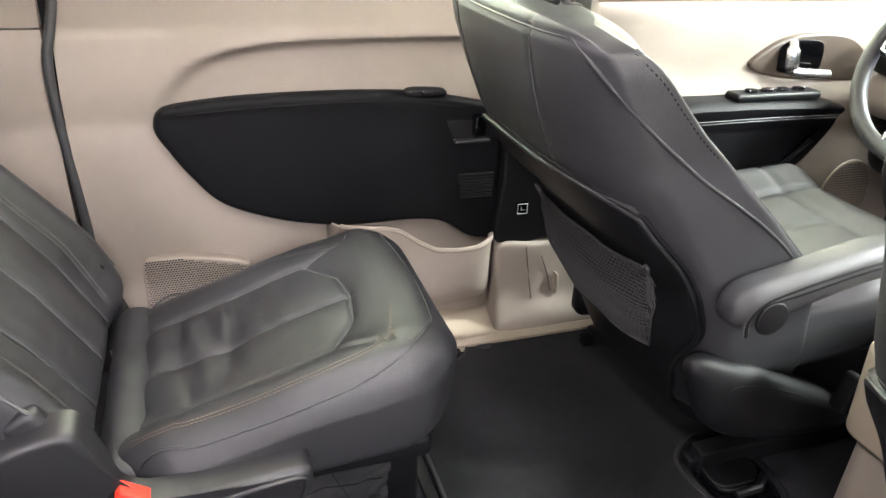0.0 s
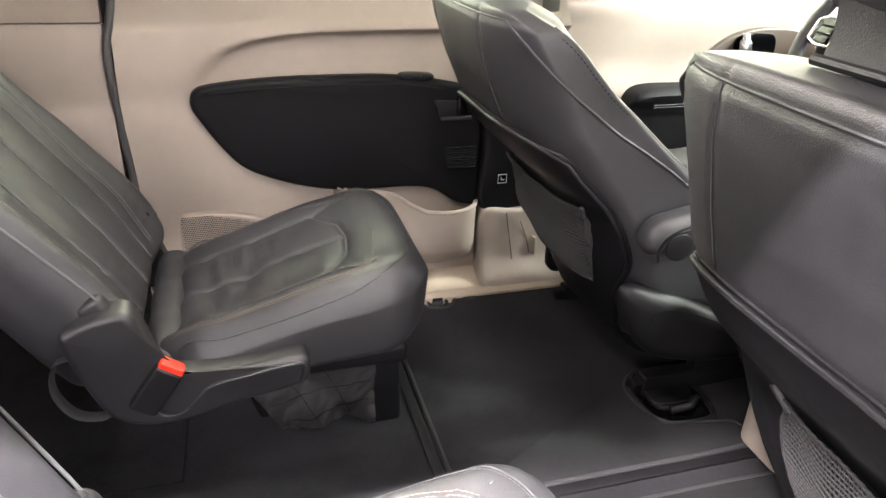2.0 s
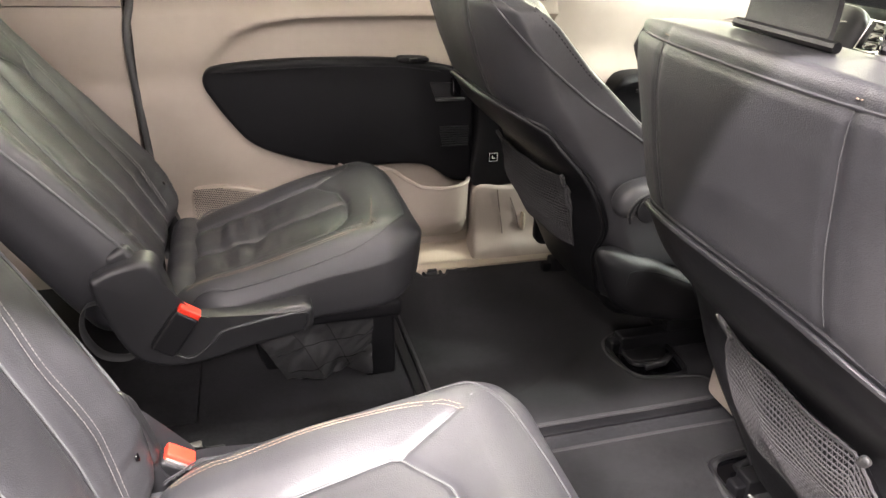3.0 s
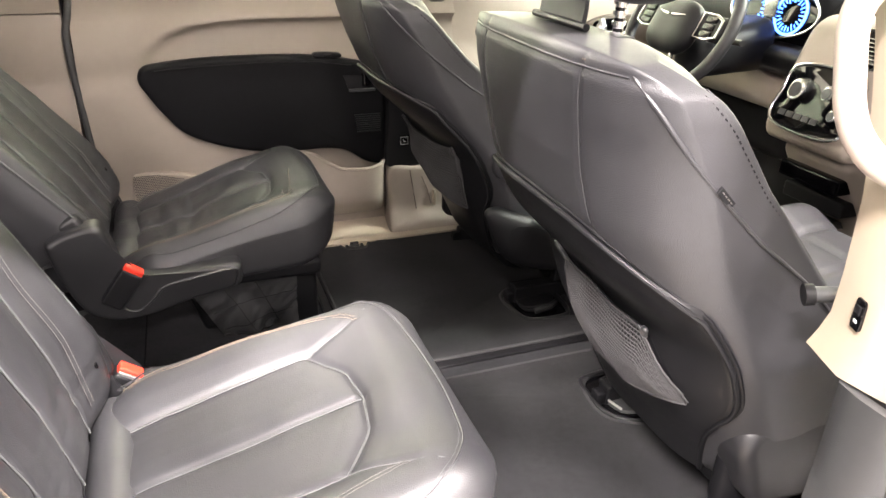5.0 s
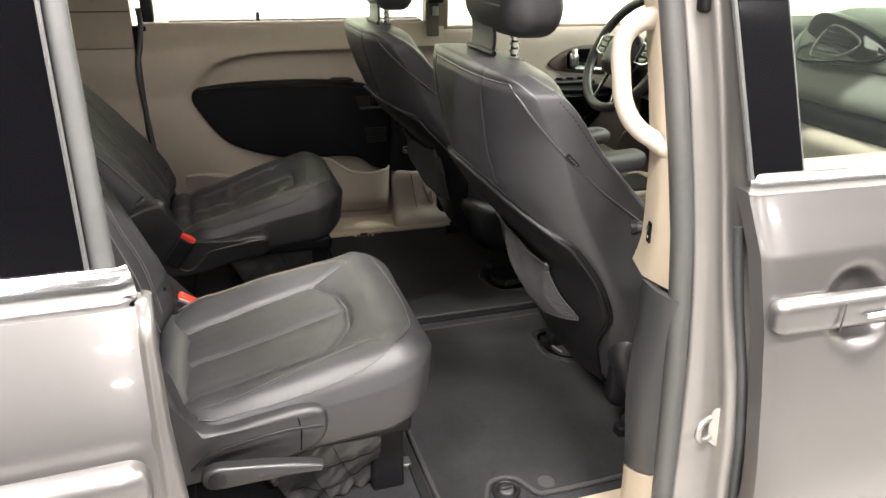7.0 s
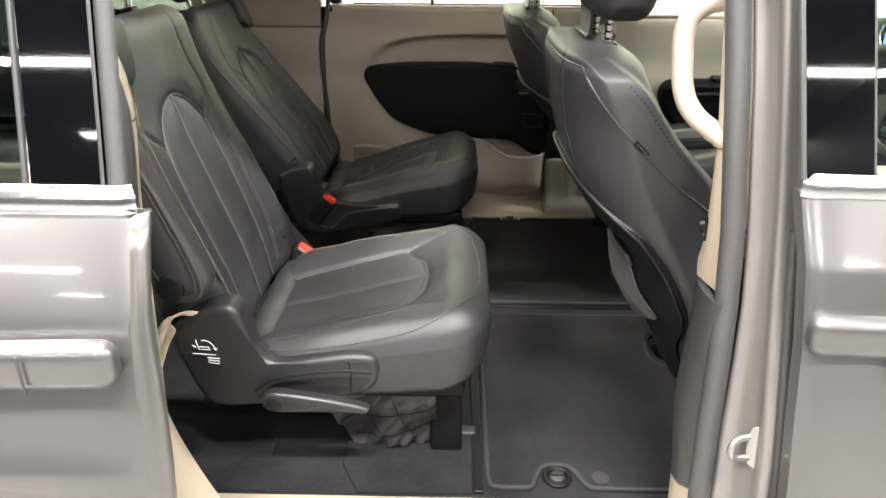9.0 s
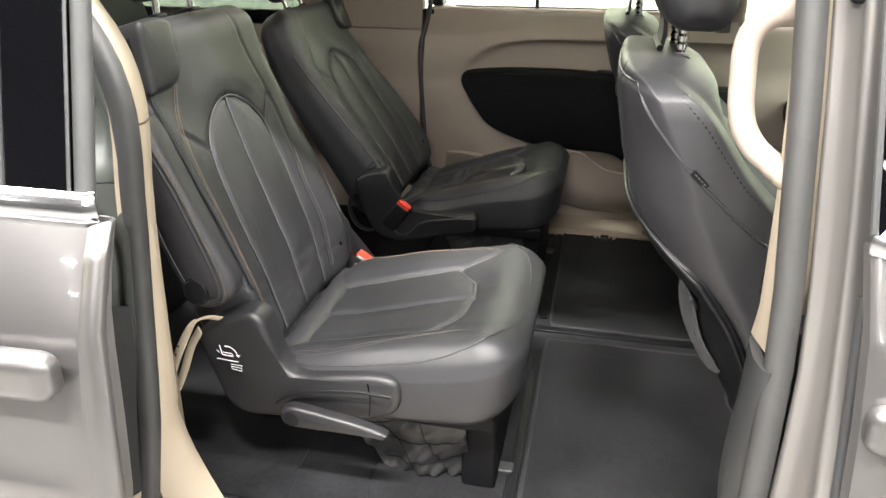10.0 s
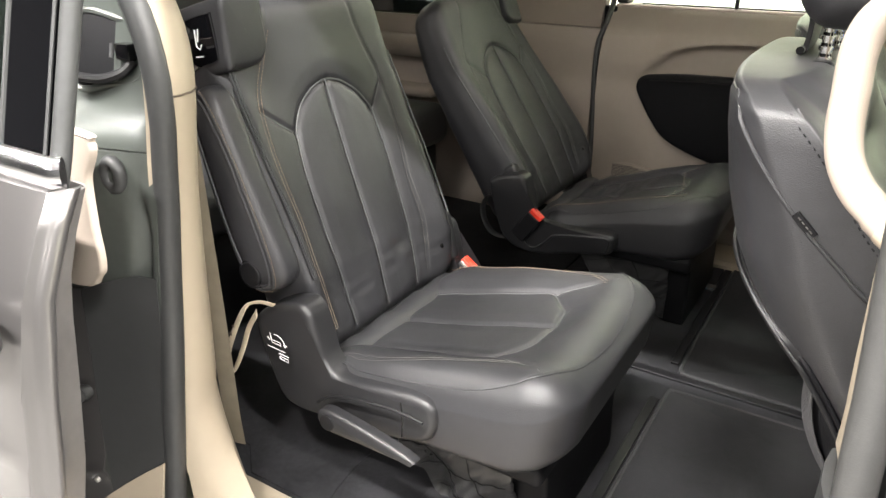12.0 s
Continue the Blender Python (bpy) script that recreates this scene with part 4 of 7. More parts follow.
    part("belt_strip", tube([(0.122, skin_y(0.712) + out - 0.002, 0.713), (0.113, skin_y(0.712) + out - 0.008, 0.713), (-0.4, skin_y(0.71) + out - 0.012, 0.716), (-1.0, skin_y(0.71) + out - 0.012, 0.718)], 0.017, 12, False, 0.45, (0, 0.25, 1)), CHROME, sd, "bright chrome belt strip")
    part("gloss_cover", sheet(lambda u, z: (0.012 + 0.078 * u - 0.05 * (z - 0.73), skin_y(z) + out - 0.002, z), ZS(0, 1, 4), ZS(0.725, 1.12, 14), (0, 0.010, 0)), GLOSS_BLACK, sd, "gloss black pillar cover")
    part("pane_trim", tube([(0.006 - 0.05 * (z - 0.73), skin_y(z) + out - 0.001, z) for z in ZS(0.725, 1.1, 12)], 0.0035, 8), GREY_PLASTIC, sd)
    part("frame_edge", tube([(0.100 - 0.05 * (z - 0.73), skin_y(z) + out + 0.008, z) for z in ZS(0.69, 1.1, 14)], 0.0105, 10), RUBBER, sd)
    part("frame_edge", tube([(0.0895 - 0.05 * (z - 0.73), skin_y(z) + out - 0.003, z) for z in ZS(0.72, 1.1, 14)], 0.0022, 6), GREY_PLASTIC, sd)
    part("pane", sheet(lambda u, z: (0.003 - 0.05 * (z - 0.73) - 1.0 * u, skin_y(z) + out + 0.003, z), ZS(0, 1, 8), ZS(0.715, 1.12, 12), (0, 0.005, 0)), GLASS_DARK, sd).visible_shadow = False
    part("inner_trim", plate(outline([(-0.6, 0.72), (-0.3, 0.72), (-0.026, 0.712), (0.001, 0.702), (0.006, 0.687), (-0.002, 0.662), (0.001, 0.642), (0.016, 0.590), (0.021, 0.555), (0.012, 0.537), (-0.036, 0.514), (-0.3, 0.505), (-0.6, 0.50)], 4), lambda a, b, d: (a, -0.977 + tumble(b) - d, b), 0.010, 0.004, 0, 3), TAN, sd, "cream inner door trim")
    pull(sd, 0.012, 0.575, -1.142, 0.23, -1)

    # rear side of the opening
    cp = thing("wall_rear_pillar_open_side", (0.0, -0.88, 0.0), "cream trimmed rear pillar with black rubber seal and bare jamb", "pillar", kind="structure")

    def cx(z):
        return float(interp(z, [-0.1, 0.07, 0.3, 0.48, 0.66, 0.72, 0.76, 0.79, 0.816, 0.838, 0.858, 0.89, 0.93, 1.1], [-0.068, -0.043, 0.002, 0.010, 0.017, 0.022, 0.0225, 0.019, 0.012, 0.002, -0.009, -0.032, -0.067, -0.23]))
    def seal_y(z):
        return float(interp(z, [0.1, 0.3, 0.4, 0.5, 0.6, 0.7, 0.8, 1.1], [-0.905, -0.905, -0.892, -0.882, -0.870, -0.862, -0.860, -0.83]))
    prof = [(-0.002, -0.886), (0.009, -0.872), (0.012, -0.852), (0.005, -0.829), (-0.010, -0.809), (-0.028, -0.796), (-0.10, -0.786), (-0.20, -0.784)]
    part("cream_trim", sheet(lambda i, z: (prof[int(i)][0] + cx(z) + 0.16 * (max(0, 0.28 - z) / 0.28) ** 1.2 * max(0, 1 - abs(i - 3.0) / 5.5), prof[int(i)][1] + 0.35 * tumble(z), z), range(len(prof)), ZS(0.0, 1.1, 56), (-0.008, -0.004, 0)), TAN_LIGHT, cp, angle=55)
    part("trim_joint", tube([(p[0] + cx(0.742) + 0.001, p[1] + 0.35 * tumble(0.742) + 0.0005, 0.742) for p in prof[:6]], 0.0014, 6), TAN_DARK, cp)
    part("rubber_seal", tube([(cx(z) + 0.003, seal_y(z), z) for z in ZS(-0.12, 1.1, 44)], 0.0165, 14), RUBBER, cp)

    def jamb_y(x, z):
        return -0.895 - 0.27 * max(0, 0.02 - x) + tumble(z)

    def jamb_low(u, z):
        x = cx(z) + 0.004 - u
        mid = float(interp(z, [0.335, 0.573, 0.633], [-0.024, -0.008, -0.016]))
        dip = 0.024 * math.exp(-((x - mid) / 0.011) ** 2) * (1 / (1 + math.exp(-(z - 0.36) / 0.02))) * (1 / (1 + math.exp((z - 0.60) / 0.02)))
        return (x, jamb_y(x, z) + dip + 0.004 * math.sin(9 * z + 20 * x), z)
    part("jamb", sheet(jamb_low, list(ZS(0, 0.12, 26)) + [0.15, 0.2, 0.3], ZS(-0.2, 0.668, 60), (0.0, 0.02, 0)), JAMB_DARK, cp, angle=70)

    def jamb_high(u, z):
        x = cx(z) + 0.004 - u
        top = 1 / (1 + math.exp(-(z - 0.700) / 0.006))
        right = float(interp(z, [0.68, 0.735, 0.80, 0.85, 0.90], [-0.010, -0.010, -0.033, -0.060, -0.10]))
        into = 1 / (1 + math.exp(-(right - x) / 0.005))
        return (x, jamb_y(x, z) + 0.030 * top * into + 0.010 * math.sin(30 * x) * top * into, z)
    part("jamb", sheet(jamb_high, list(ZS(0, 0.16, 40)) + [0.2, 0.3], ZS(0.670, 1.1, 60), (0.0, 0.02, 0)), JAMB, cp, "grey-green painted jamb recess", angle=70)

    def cover_edge_x(z):
        return float(interp(z, [0.0, 0.081, 0.466], [-0.131, -0.129, -0.115]))
    top_z = lambda u: 0.466 + 0.034 * min(1, u * 1.4)
    low_z = lambda u: 0.081 + 0.105 * u

    def cover(u, v):
        z = low_z(u) + (top_z(u) - low_z(u)) * v
        x = cover_edge_x(z) + (cx(z) - cover_edge_x(z)) * u
        return (x, jamb_y(x, z) - 0.005, z)
    part("jamb_cover", sheet(cover, ZS(0, 1, 16), ZS(0, 1, 20), (0, 0.004, 0)), GREY_PLASTIC, cp, "black plastic jamb cover", angle=60)

    def corner(u, v):
        z = -0.12 + (low_z(u) + 0.12) * v - 0.003
        x = cover_edge_x(z) - 0.02 + (cx(z) - cover_edge_x(z) + 0.02) * u
        return (x, jamb_y(x, z) - 0.007, z)
    part("sill_corner", sheet(corner, ZS(0, 1, 8), ZS(0, 1, 10), (0, 0.004, 0)), TAN_LIGHT, cp)
    part("painted_edge", sheet(lambda u, z: (cover_edge_x(z) - 0.002 - 0.16 * u, jamb_y(cover_edge_x(z) - 0.002 - 0.16 * u, z) - 0.004 - 0.010 * math.exp(-((z - 0.15) / 0.02) ** 2), z), ZS(0, 1, 6), ZS(0.0, 0.465, 20), (0, 0.003, 0)), SILVER, cp)
    hole = part("bumper_ring", tube([(-0.047 + 0.8 * a, jamb_y(-0.047, 0.638) - 0.004, 0.638 + b) for a, b in disc(0.019, 24)], 0.0085, 10, True), RUBBER, cp)
    part("bumper_hole", plate(disc(0.016, 20), lambda a, b, d: (-0.047 + 0.8 * a, jamb_y(-0.047, 0.638) - d, 0.638 + b), 0.003, 0.001), GLOSS_BLACK, hole)
    part("roller", merge(tube([(-0.140, -0.935, 0.291), (-0.140, -0.968, 0.289)], 0.012, 14), tube([(-0.140, -0.955, 0.290), (-0.140, -0.962, 0.290)], 0.014, 14)), RUBBER, cp)
    part("screw", plate(disc(0.005, 12), lambda a, b, d: (-0.165 + a, -0.955 - d, 0.19 + b), 0.006, 0.002), STEEL, cp)
    part("screw", plate(disc(0.005, 12), lambda a, b, d: (-0.150 + a, -0.960 - d, 0.12 + b), 0.006, 0.002), STEEL, cp)
    hole_line = outline([(-0.140, 0.832), (-0.075, 0.828), (-0.045, 0.818), (-0.030, 0.796), (-0.030, 0.770), (-0.045, 0.752), (-0.080, 0.746), (-0.140, 0.744)], 5)
    deep = lambda a, b, d: (a, jamb_y(a, b) + 0.026 - d, b)
    # Flat black plate for a hole: the cavity's shade is its colour.
    shade_plate = part("latch_opening_shade", plate(hole_line, deep, 0.003, 0.001), BLACK_SOFT, cp, "black plate standing in for the shaded latch opening in the jamb")
    part("opening_edge", tube([deep(a, b, 0.001) for a, b in hole_line], 0.005, 8, True), JAMB_DARK, shade_plate)
    part("latch_arm", tube(smooth_line([deep(-0.130, 0.756, 0.012), deep(-0.085, 0.755, 0.016), deep(-0.055, 0.764, 0.014), deep(-0.045, 0.778, 0.008)], 5), 0.0065, 8), BLACK, shade_plate)
    part("latch_block", rounded(0.014, 0.010, 0.011, 0.003, (4, 4, 4), lambda p: p + np.array(deep(-0.052, 0.790, 0.010))), GLOSS_BLACK, shade_plate)
    part("latch_pin", tube([deep(-0.072, 0.782, 0.014), deep(-0.072, 0.800, 0.014)], 0.003, 8), RUBBER, shade_plate)
    st = thing("pull_strap", (-0.03, -0.72, 0.36), "cream webbing pull strap with printed letters by the seat", "strap")
    loop = smooth_line([(0.022, -0.705, 0.372), (0.005, -0.722, 0.381), (-0.020, -0.73, 0.365), (-0.055, -0.735, 0.30), (-0.082, -0.735, 0.235), (-0.090, -0.732, 0.212), (-0.076, -0.722, 0.222), (-0.058, -0.715, 0.262), (-0.040, -0.71, 0.31), (-0.02, -0.706, 0.345)], 6)
    part("webbing", tube(loop, 0.0105, 8, False, 0.16, (0.7, -0.2, 0.5)), STRAP, st)
    for k in range(5):
        z = 0.325 - 0.018 * k
        part("print_bar", box(-0.046 - 0.008 * k - 0.002, -0.046 - 0.008 * k + 0.002, -0.7382, -0.7368, z, z + 0.005, 0.0003), TAN_DARK, st)
    # belt that runs down behind the near seat
    b2 = thing("seat_belt", (-0.05, -0.78, 0.05), "khaki webbing seat belt hanging down the rear pillar", "seat belt")
    part("webbing", tube(smooth_line([(-0.060, -0.762, 0.66), (-0.062, -0.758, 0.555), (-0.068, -0.750, 0.368), (-0.072, -0.745, 0.24), (-0.080, -0.738, 0.13), (-0.092, -0.725, 0.055)], 6), 0.017, 8, False, 0.06, (1, 0.3, 0)), BELT_TAN, b2)


open_side()


# ---------------------------------------------------------------- roof, tail and nose, which close the van
def shell():
    roof = part("ceiling_headliner", box(-1.75, 1.75, -0.72, 0.78, 1.20, 1.26, 0.02), HEADLINER)
    tagged(roof, "pale cloth headliner of the van roof", "ceiling", kind="structure")
    tail = part("wall_tail", box(-1.80, -1.75, -0.80, 0.80, 0.0, 1.2, 0.02), TAN)
    tagged(tail, "tan tailgate trim", "wall", kind="structure")
    nose = part("wall_nose", box(2.05, 2.12, -0.95, 0.95, -0.3, 0.70, 0.02), BLACK_SOFT)
    tagged(nose, "black footwell bulkhead", "wall", kind="structure")
    # Added block that keeps lamp light from the nose off the front seats.
    cowl = part("cowl", box(2.0, 2.9, -0.90, 0.88, 0.60, 0.72, 0.03), BLACK_SOFT)
    tagged(cowl, "black cowl added under the windscreen to block hall light", "cowl", kind="structure")
    screen = part("windscreen", sheet(lambda u, v: (1.72 + 1.0 * u, -0.80 + 1.57 * v, 1.24 - 0.52 * u), ZS(0, 1, 6), ZS(0, 1, 6), (0.004, 0, 0.006)), GLASS_SCREEN)
    tagged(screen, "tinted windscreen over the dashboard", "windscreen", kind="structure")
    qy = part("wall_quarter_open_side", box(-1.75, -0.20, -0.86, -0.80, 0.0, 0.64, 0.02), TAN)
    tagged(qy, "tan quarter trim on the open side", "wall", kind="structure")
    rq = part("quarter_panel", sheet(lambda u, z: (-0.28 - 1.5 * u, skin_y(z) + 0.005, z), ZS(0, 1, 6), ZS(-0.3, 0.70, 12), (0, 0.03, 0)), SILVER)
    tagged(rq, "silver painted rear quarter panel", "body panel", kind="structure")
    # Diffusers of the added cabin fill, above anything in view.
    for x, y in ((0.30, 0.06), (1.15, -0.02)):
        lamp = thing("cabin_fill_lamp", (x, y, 1.19), "small white fill lamp added out of view in the headliner", "lamp", "dome lamps")
        part("diffuser", rounded(0.09, 0.06, 0.008, 0.006, (4, 4, 3), lambda p, x=x, y=y: p + np.array([x, y, 1.192])), LAMP_GLOW, lamp)


shell()


# ---------------------------------------------------------------- second-row seats
def captain_chair(yc, m, recline, puckered, label):
    """A folding second-row seat. Own places: x forward, y outboard, z up."""
    W = mirror_y(yc, m)
    seat = thing("captain_chair", (0.25, yc, 0.0), label, "seat", "second-row seats")
    L = lambda pts: [W(p) for p in pts]

    # cushion
    HX, HY, HZ = 0.235, (0.221 if puckered else 0.235), 0.10
    worn = 1.0 if puckered else 0.0
    kw = HY / 0.240
    XC = 0.305
    insert = [(0.06, 0.118), (0.20, 0.125), (0.35, 0.129), (0.362, 0.126), (0.400, 0.074), (0.406, 0.062)]
    insert = insert + [(0.414, 0.0)] + [(a, -b) for a, b in insert[::-1]]
    middle = [[(0.06, 0.0), (0.25, 0.0), (0.412, 0.0)]]
    diag = [[(0.362, s * 0.126), (0.400, s * 0.142), (0.445, s * 0.163), (0.466, s * 0.177)] for s in (1, -1)]
    lines = [insert] + middle + diag

    def top_z(x, y):
        mid = interp(x, [0.06, 0.10, 0.2, 0.3, 0.41, 0.46, 0.50, 0.54], [0.236, 0.245, 0.269, 0.295, 0.326, 0.343, 0.349, 0.346])
        b = np.abs(y) / HY
        rise = interp(x, [0.06, 0.3, 0.45, 0.54], [0.036, 0.030, 0.014, 0.004])
        mid = mid - worn * interp(x, [0.06, 0.2, 0.36], [0.022, 0.014, 0.0])
        rise = rise - worn * (np.asarray(y) > 0) * interp(x, [0.06, 0.25, 0.45], [0.030, 0.020, 0.008])
        return mid + rise * (lambda q: q * q * (3 - 2 * q))(np.clip((b - 0.38) / 0.5, 0, 1)) - 0.018 * np.clip((b - 0.85) / 0.15, 0, 1) ** 2

    def cushion(p):
        x, y, c = p[:, 0] + XC, p[:, 1].copy(), p[:, 2] / HZ
        c2 = (c + 1) / 2
        zt = top_z(x, y)
        zb = interp(x, [0.06, 0.3, 0.45, 0.50, 0.54], [0.165, 0.174, 0.181, 0.195, 0.220])
        z = zb + c2 * (zt - zb)
        y *= 1 + 0.03 * np.sin(c2 * math.pi) - 0.05 * np.clip((x - 0.40) / 0.14, 0, 1) ** 2 - 0.07 * np.clip((0.17 - x) / 0.10, 0, 1) ** 1.5
        x = x - 0.014 * (1 - c2) * np.clip((x - 0.4) / 0.14, 0, 1)
        xy = np.stack([x, y], 1)
        top = np.clip((c - 0.75) / 0.2, 0, 1)
        groove = sum(0.0042 * np.exp(-(near_line(xy, l) / 0.0050) ** 2) for l in lines)
        puff = 0.006 * np.clip(np.minimum(near_line(xy, insert), near_line(xy, middle[0])) / 0.035, 0, 1) ** 0.6
        z = z + top * (puff - groove)
        if puckered:
            inside = np.exp(-((x - 0.19) / 0.10) ** 2) * np.clip((0.13 - np.abs(y)) / 0.05, 0, 1)
            q = np.stack([x * 1.7, y * 0.45, z * 0.3], 1)
            z = z + top * inside * (0.017 * bumps(q, 17, 2.0) + 0.003 * bumps(q, 40, 5.0))
        else:
            q = np.stack([x, y, z], 1)
            z = z + top * 0.0022 * bumps(q, 14, 1.0)
        side = np.clip((np.abs(y) - 0.2) / 0.03, 0, 1) * (1 - top)
        y = y - np.sign(y) * side * 0.005 * np.exp(-((c2 - 0.80) / 0.02) ** 2)
        return np.stack([x, yc + m * y, z], 1)

    skin = rounded(HX, HY, HZ, (0.085, 0.074, 0.046), (96, 96, 26), cushion)
    cush = part("cushion", skin, LEATHER, seat, "black leather seat cushion", angle=80)
    cloud = np.array(skin[0])
    cloud[:, 1] = (cloud[:, 1] - yc) * m

    def skin_z(a, b):
        d = np.hypot(cloud[:, 0] - a, cloud[:, 1] - b)
        near = cloud[d < 0.012]
        near = near[near[:, 2] > near[:, 2].max() - 0.016]
        if len(near) < 6:
            return float(near[:, 2].max())
        fit = np.linalg.lstsq(np.stack([np.ones(len(near)), near[:, 0] - a, near[:, 1] - b], 1), near[:, 2], rcond=None)[0]
        return float(fit[0])

    def on_top(pts, lift=0.0005):
        return [W((a, b, skin_z(a, b) + lift)) for a, b in pts]

    def dense(line, k=8):
        return [(p[0], p[1]) for p in smooth_line([(a, b, 0) for a, b in line], k)]
    def straight(line, k=6):
        return [(a[0] + (b[0] - a[0]) * t / k, a[1] + (b[1] - a[1]) * t / k) for a, b in zip(line[:-1], line[1:]) for t in range(k)] + [line[-1]]
    part("seam", tube(on_top(straight(insert), -0.0026), 0.0014, 6), LIT_PIPING, cush)
    for l in middle:
        part("seam", tube(on_top(dense(l), -0.0022), 0.0013, 6), LIT_PIPING, cush)
    for l in diag:
        part("seam", tube(on_top(dense(l), -0.0022), 0.0013, 6), LIT_PIPING, cush)
    for s in (1, -1):
        for off in (0.0, 0.006):
            way = [(0.10, 0.206), (0.20, 0.205), (0.30, 0.186), (0.38, 0.166), (0.425, 0.158)] if s > 0 else [(0.10, 0.186), (0.25, 0.198), (0.36, 0.192), (0.42, 0.176), (0.445, 0.160)]
            line = dense([(a, s * (b * kw + off)) for a, b in way], 10)
            part("stitching", stitches(on_top(line, 0.0010)), THREAD_TAN if s < 0 else THREAD, cush, "contrast stitched thread")
    rim = [(0.090, 0.216 * kw), (0.15, 0.226 * kw), (0.25, 0.231 * kw), (0.35, 0.230 * kw), (0.41, 0.222 * kw), (0.455, 0.206 * kw), (0.486, 0.176 * kw), (0.508, 0.12), (0.519, 0.0)]
    rim = rim + [(a, -b) for a, b in rim[-2::-1]]
    edge = [Vector(q) for q in on_top(dense(rim, 6), 0.0)]
    edge = [edge[0]] + [(a + b * 2 + c) / 4 for a, b, c in zip(edge[:-2], edge[1:-1], edge[2:])] + [edge[-1]]
    part("edge_piping", tube(edge, 0.0015, 6), LEATHER, cush)
    part("edge_stitch", stitches([Vector(q) + Vector((0, 0, 0.0016)) + Vector((0.30 - q[0], yc - q[1], 0)).normalized() * 0.005 for q in edge], 0.004, 0.002, 0.0005), LIT_PIPING, cush)
    # soft roll where cushion and back meet
    part("bite_roll", rounded(0.036, 0.212, 0.045, (0.032, 0.02, 0.036), (8, 20, 8), lambda p: np.stack([p[:, 0] + 0.086, yc + m * p[:, 1], p[:, 2] + 0.213 - 0.020 * worn + 0.004 * np.sin(p[:, 1] * 60)], 1)), LEATHER, cush)

    # backrest, in its own plane
    BX, BY, BZ = 0.060, 0.240, 0.315
    ca, sa = math.cos(recline), math.sin(recline)
    px, pz = 0.065, 0.235        # hinge line at the front of the back

    def tip(x, y, w):
        x = x + 0.030 * np.clip((np.asarray(w) - 0.45) / 0.18, 0, 1.6) ** 1.5       # the shoulders lean forward again
        return np.stack([px + ca * x - sa * w, yc + m * y, pz + sa * x + ca * w], -1)

    TOPW = 2 * BZ
    ins = [(0.102, 0.03), (0.108, 0.10), (0.115, 0.22), (0.115, 0.32), (0.109, 0.385), (0.101, 0.410), (0.078, 0.440), (0.045, 0.462), (0.018, 0.471)]
    ins = ins + [(0.0, 0.473)] + [(-a, b) for a, b in ins[::-1]]
    cen = [[(0.0, 0.473), (0.0, 0.3), (0.0, 0.03)]]
    vee = [[(s * 0.107, 0.395), (s * 0.135, 0.420), (s * 0.163, 0.447)] for s in (1, -1)]
    down = [[(s * 0.100, 0.61), (s * 0.112, 0.570), (s * 0.135, 0.520), (s * 0.158, 0.470), (s * 0.168, 0.40), (s * 0.166, 0.32), (s * 0.160, 0.25), (s * 0.162, 0.165), (s * 0.150, 0.05)] for s in (1, -1)]
    slide = -0.014 if m < 0 else 0.018
    ins, cen, vee = [(a + slide, b) for a, b in ins], [[(a + slide, b) for a, b in l] for l in cen], [[(a + slide * (1 - k / 2), b) for k, (a, b) in enumerate(l)] for l in vee]
    twin = [[(0.206, 0.520), (0.204, 0.46), (0.198, 0.39), (0.192, 0.32), (0.186, 0.25), (0.184, 0.16)]]

    def face_x(y, w):
        b = np.abs(y) / BY
        return 0.0 + interp(w, [0.0, 0.12, 0.3, 0.45, 0.63], [0.038, 0.040, 0.028, 0.012, -0.012]) * np.clip((b - 0.55) / 0.35, 0, 1) ** 1.4 - interp(w, [0, 0.15, 0.35, 0.63], [0.0, -0.006, 0.008, 0.018])

    def half_width(w):
        return interp(w, [0.0, 0.10, 0.30, 0.45, 0.55, 0.60, 0.63], [0.93, 1.0, 1.0, 0.98, 0.925, 0.88, 0.82])

    def half_out(w):
        """The outboard side is narrower: the armrest folds up beside it."""
        return half_width(w) if m > 0 else interp(w, [0.0, 0.10, 0.26, 0.39, 0.46, 0.53, 0.60, 0.63], [0.80, 0.84, 0.85, 0.905, 0.93, 0.90, 0.85, 0.80])

    def back(p):
        x, y, w = p[:, 0], p[:, 1], p[:, 2] + BZ
        y = y * np.where(y > 0, half_out(w), half_width(w))
        a = (x / BX + 1) / 2
        yw = np.stack([y, w], 1)
        front = np.clip((x / BX - 0.6) / 0.3, 0, 1)
        g = sum(0.0055 * np.exp(-(near_line(yw, l) / 0.0045) ** 2) for l in [ins] + cen + vee)
        g = g + sum(0.0025 * np.exp(-(near_line(yw, l) / 0.004) ** 2) for l in down + (twin if m < 0 else []))
        puff = 0.006 * np.clip(np.minimum(near_line(yw, ins), near_line(yw, cen[0])) / 0.035, 0, 1) ** 0.6
        q = np.stack([x, y, w], 1)
        xx = -0.115 * (1 - a) + a * face_x(y, w) + front * (puff - g + 0.003 * bumps(q, 11, 4.0 + m))
        fold = np.exp(-((w - 0.10) / 0.05) ** 2) * front
        xx = xx + fold * 0.003 * bumps(np.stack([x, y * 0.7, w * 2], 1), 26, 9.0)
        return tip(xx, y, w)
    bk = part("backrest", rounded(BX, BY, BZ, (0.045, 0.05, 0.05), (16, 96, 120), back), LEATHER, seat, "black leather seat back with ribbed insert", angle=80)

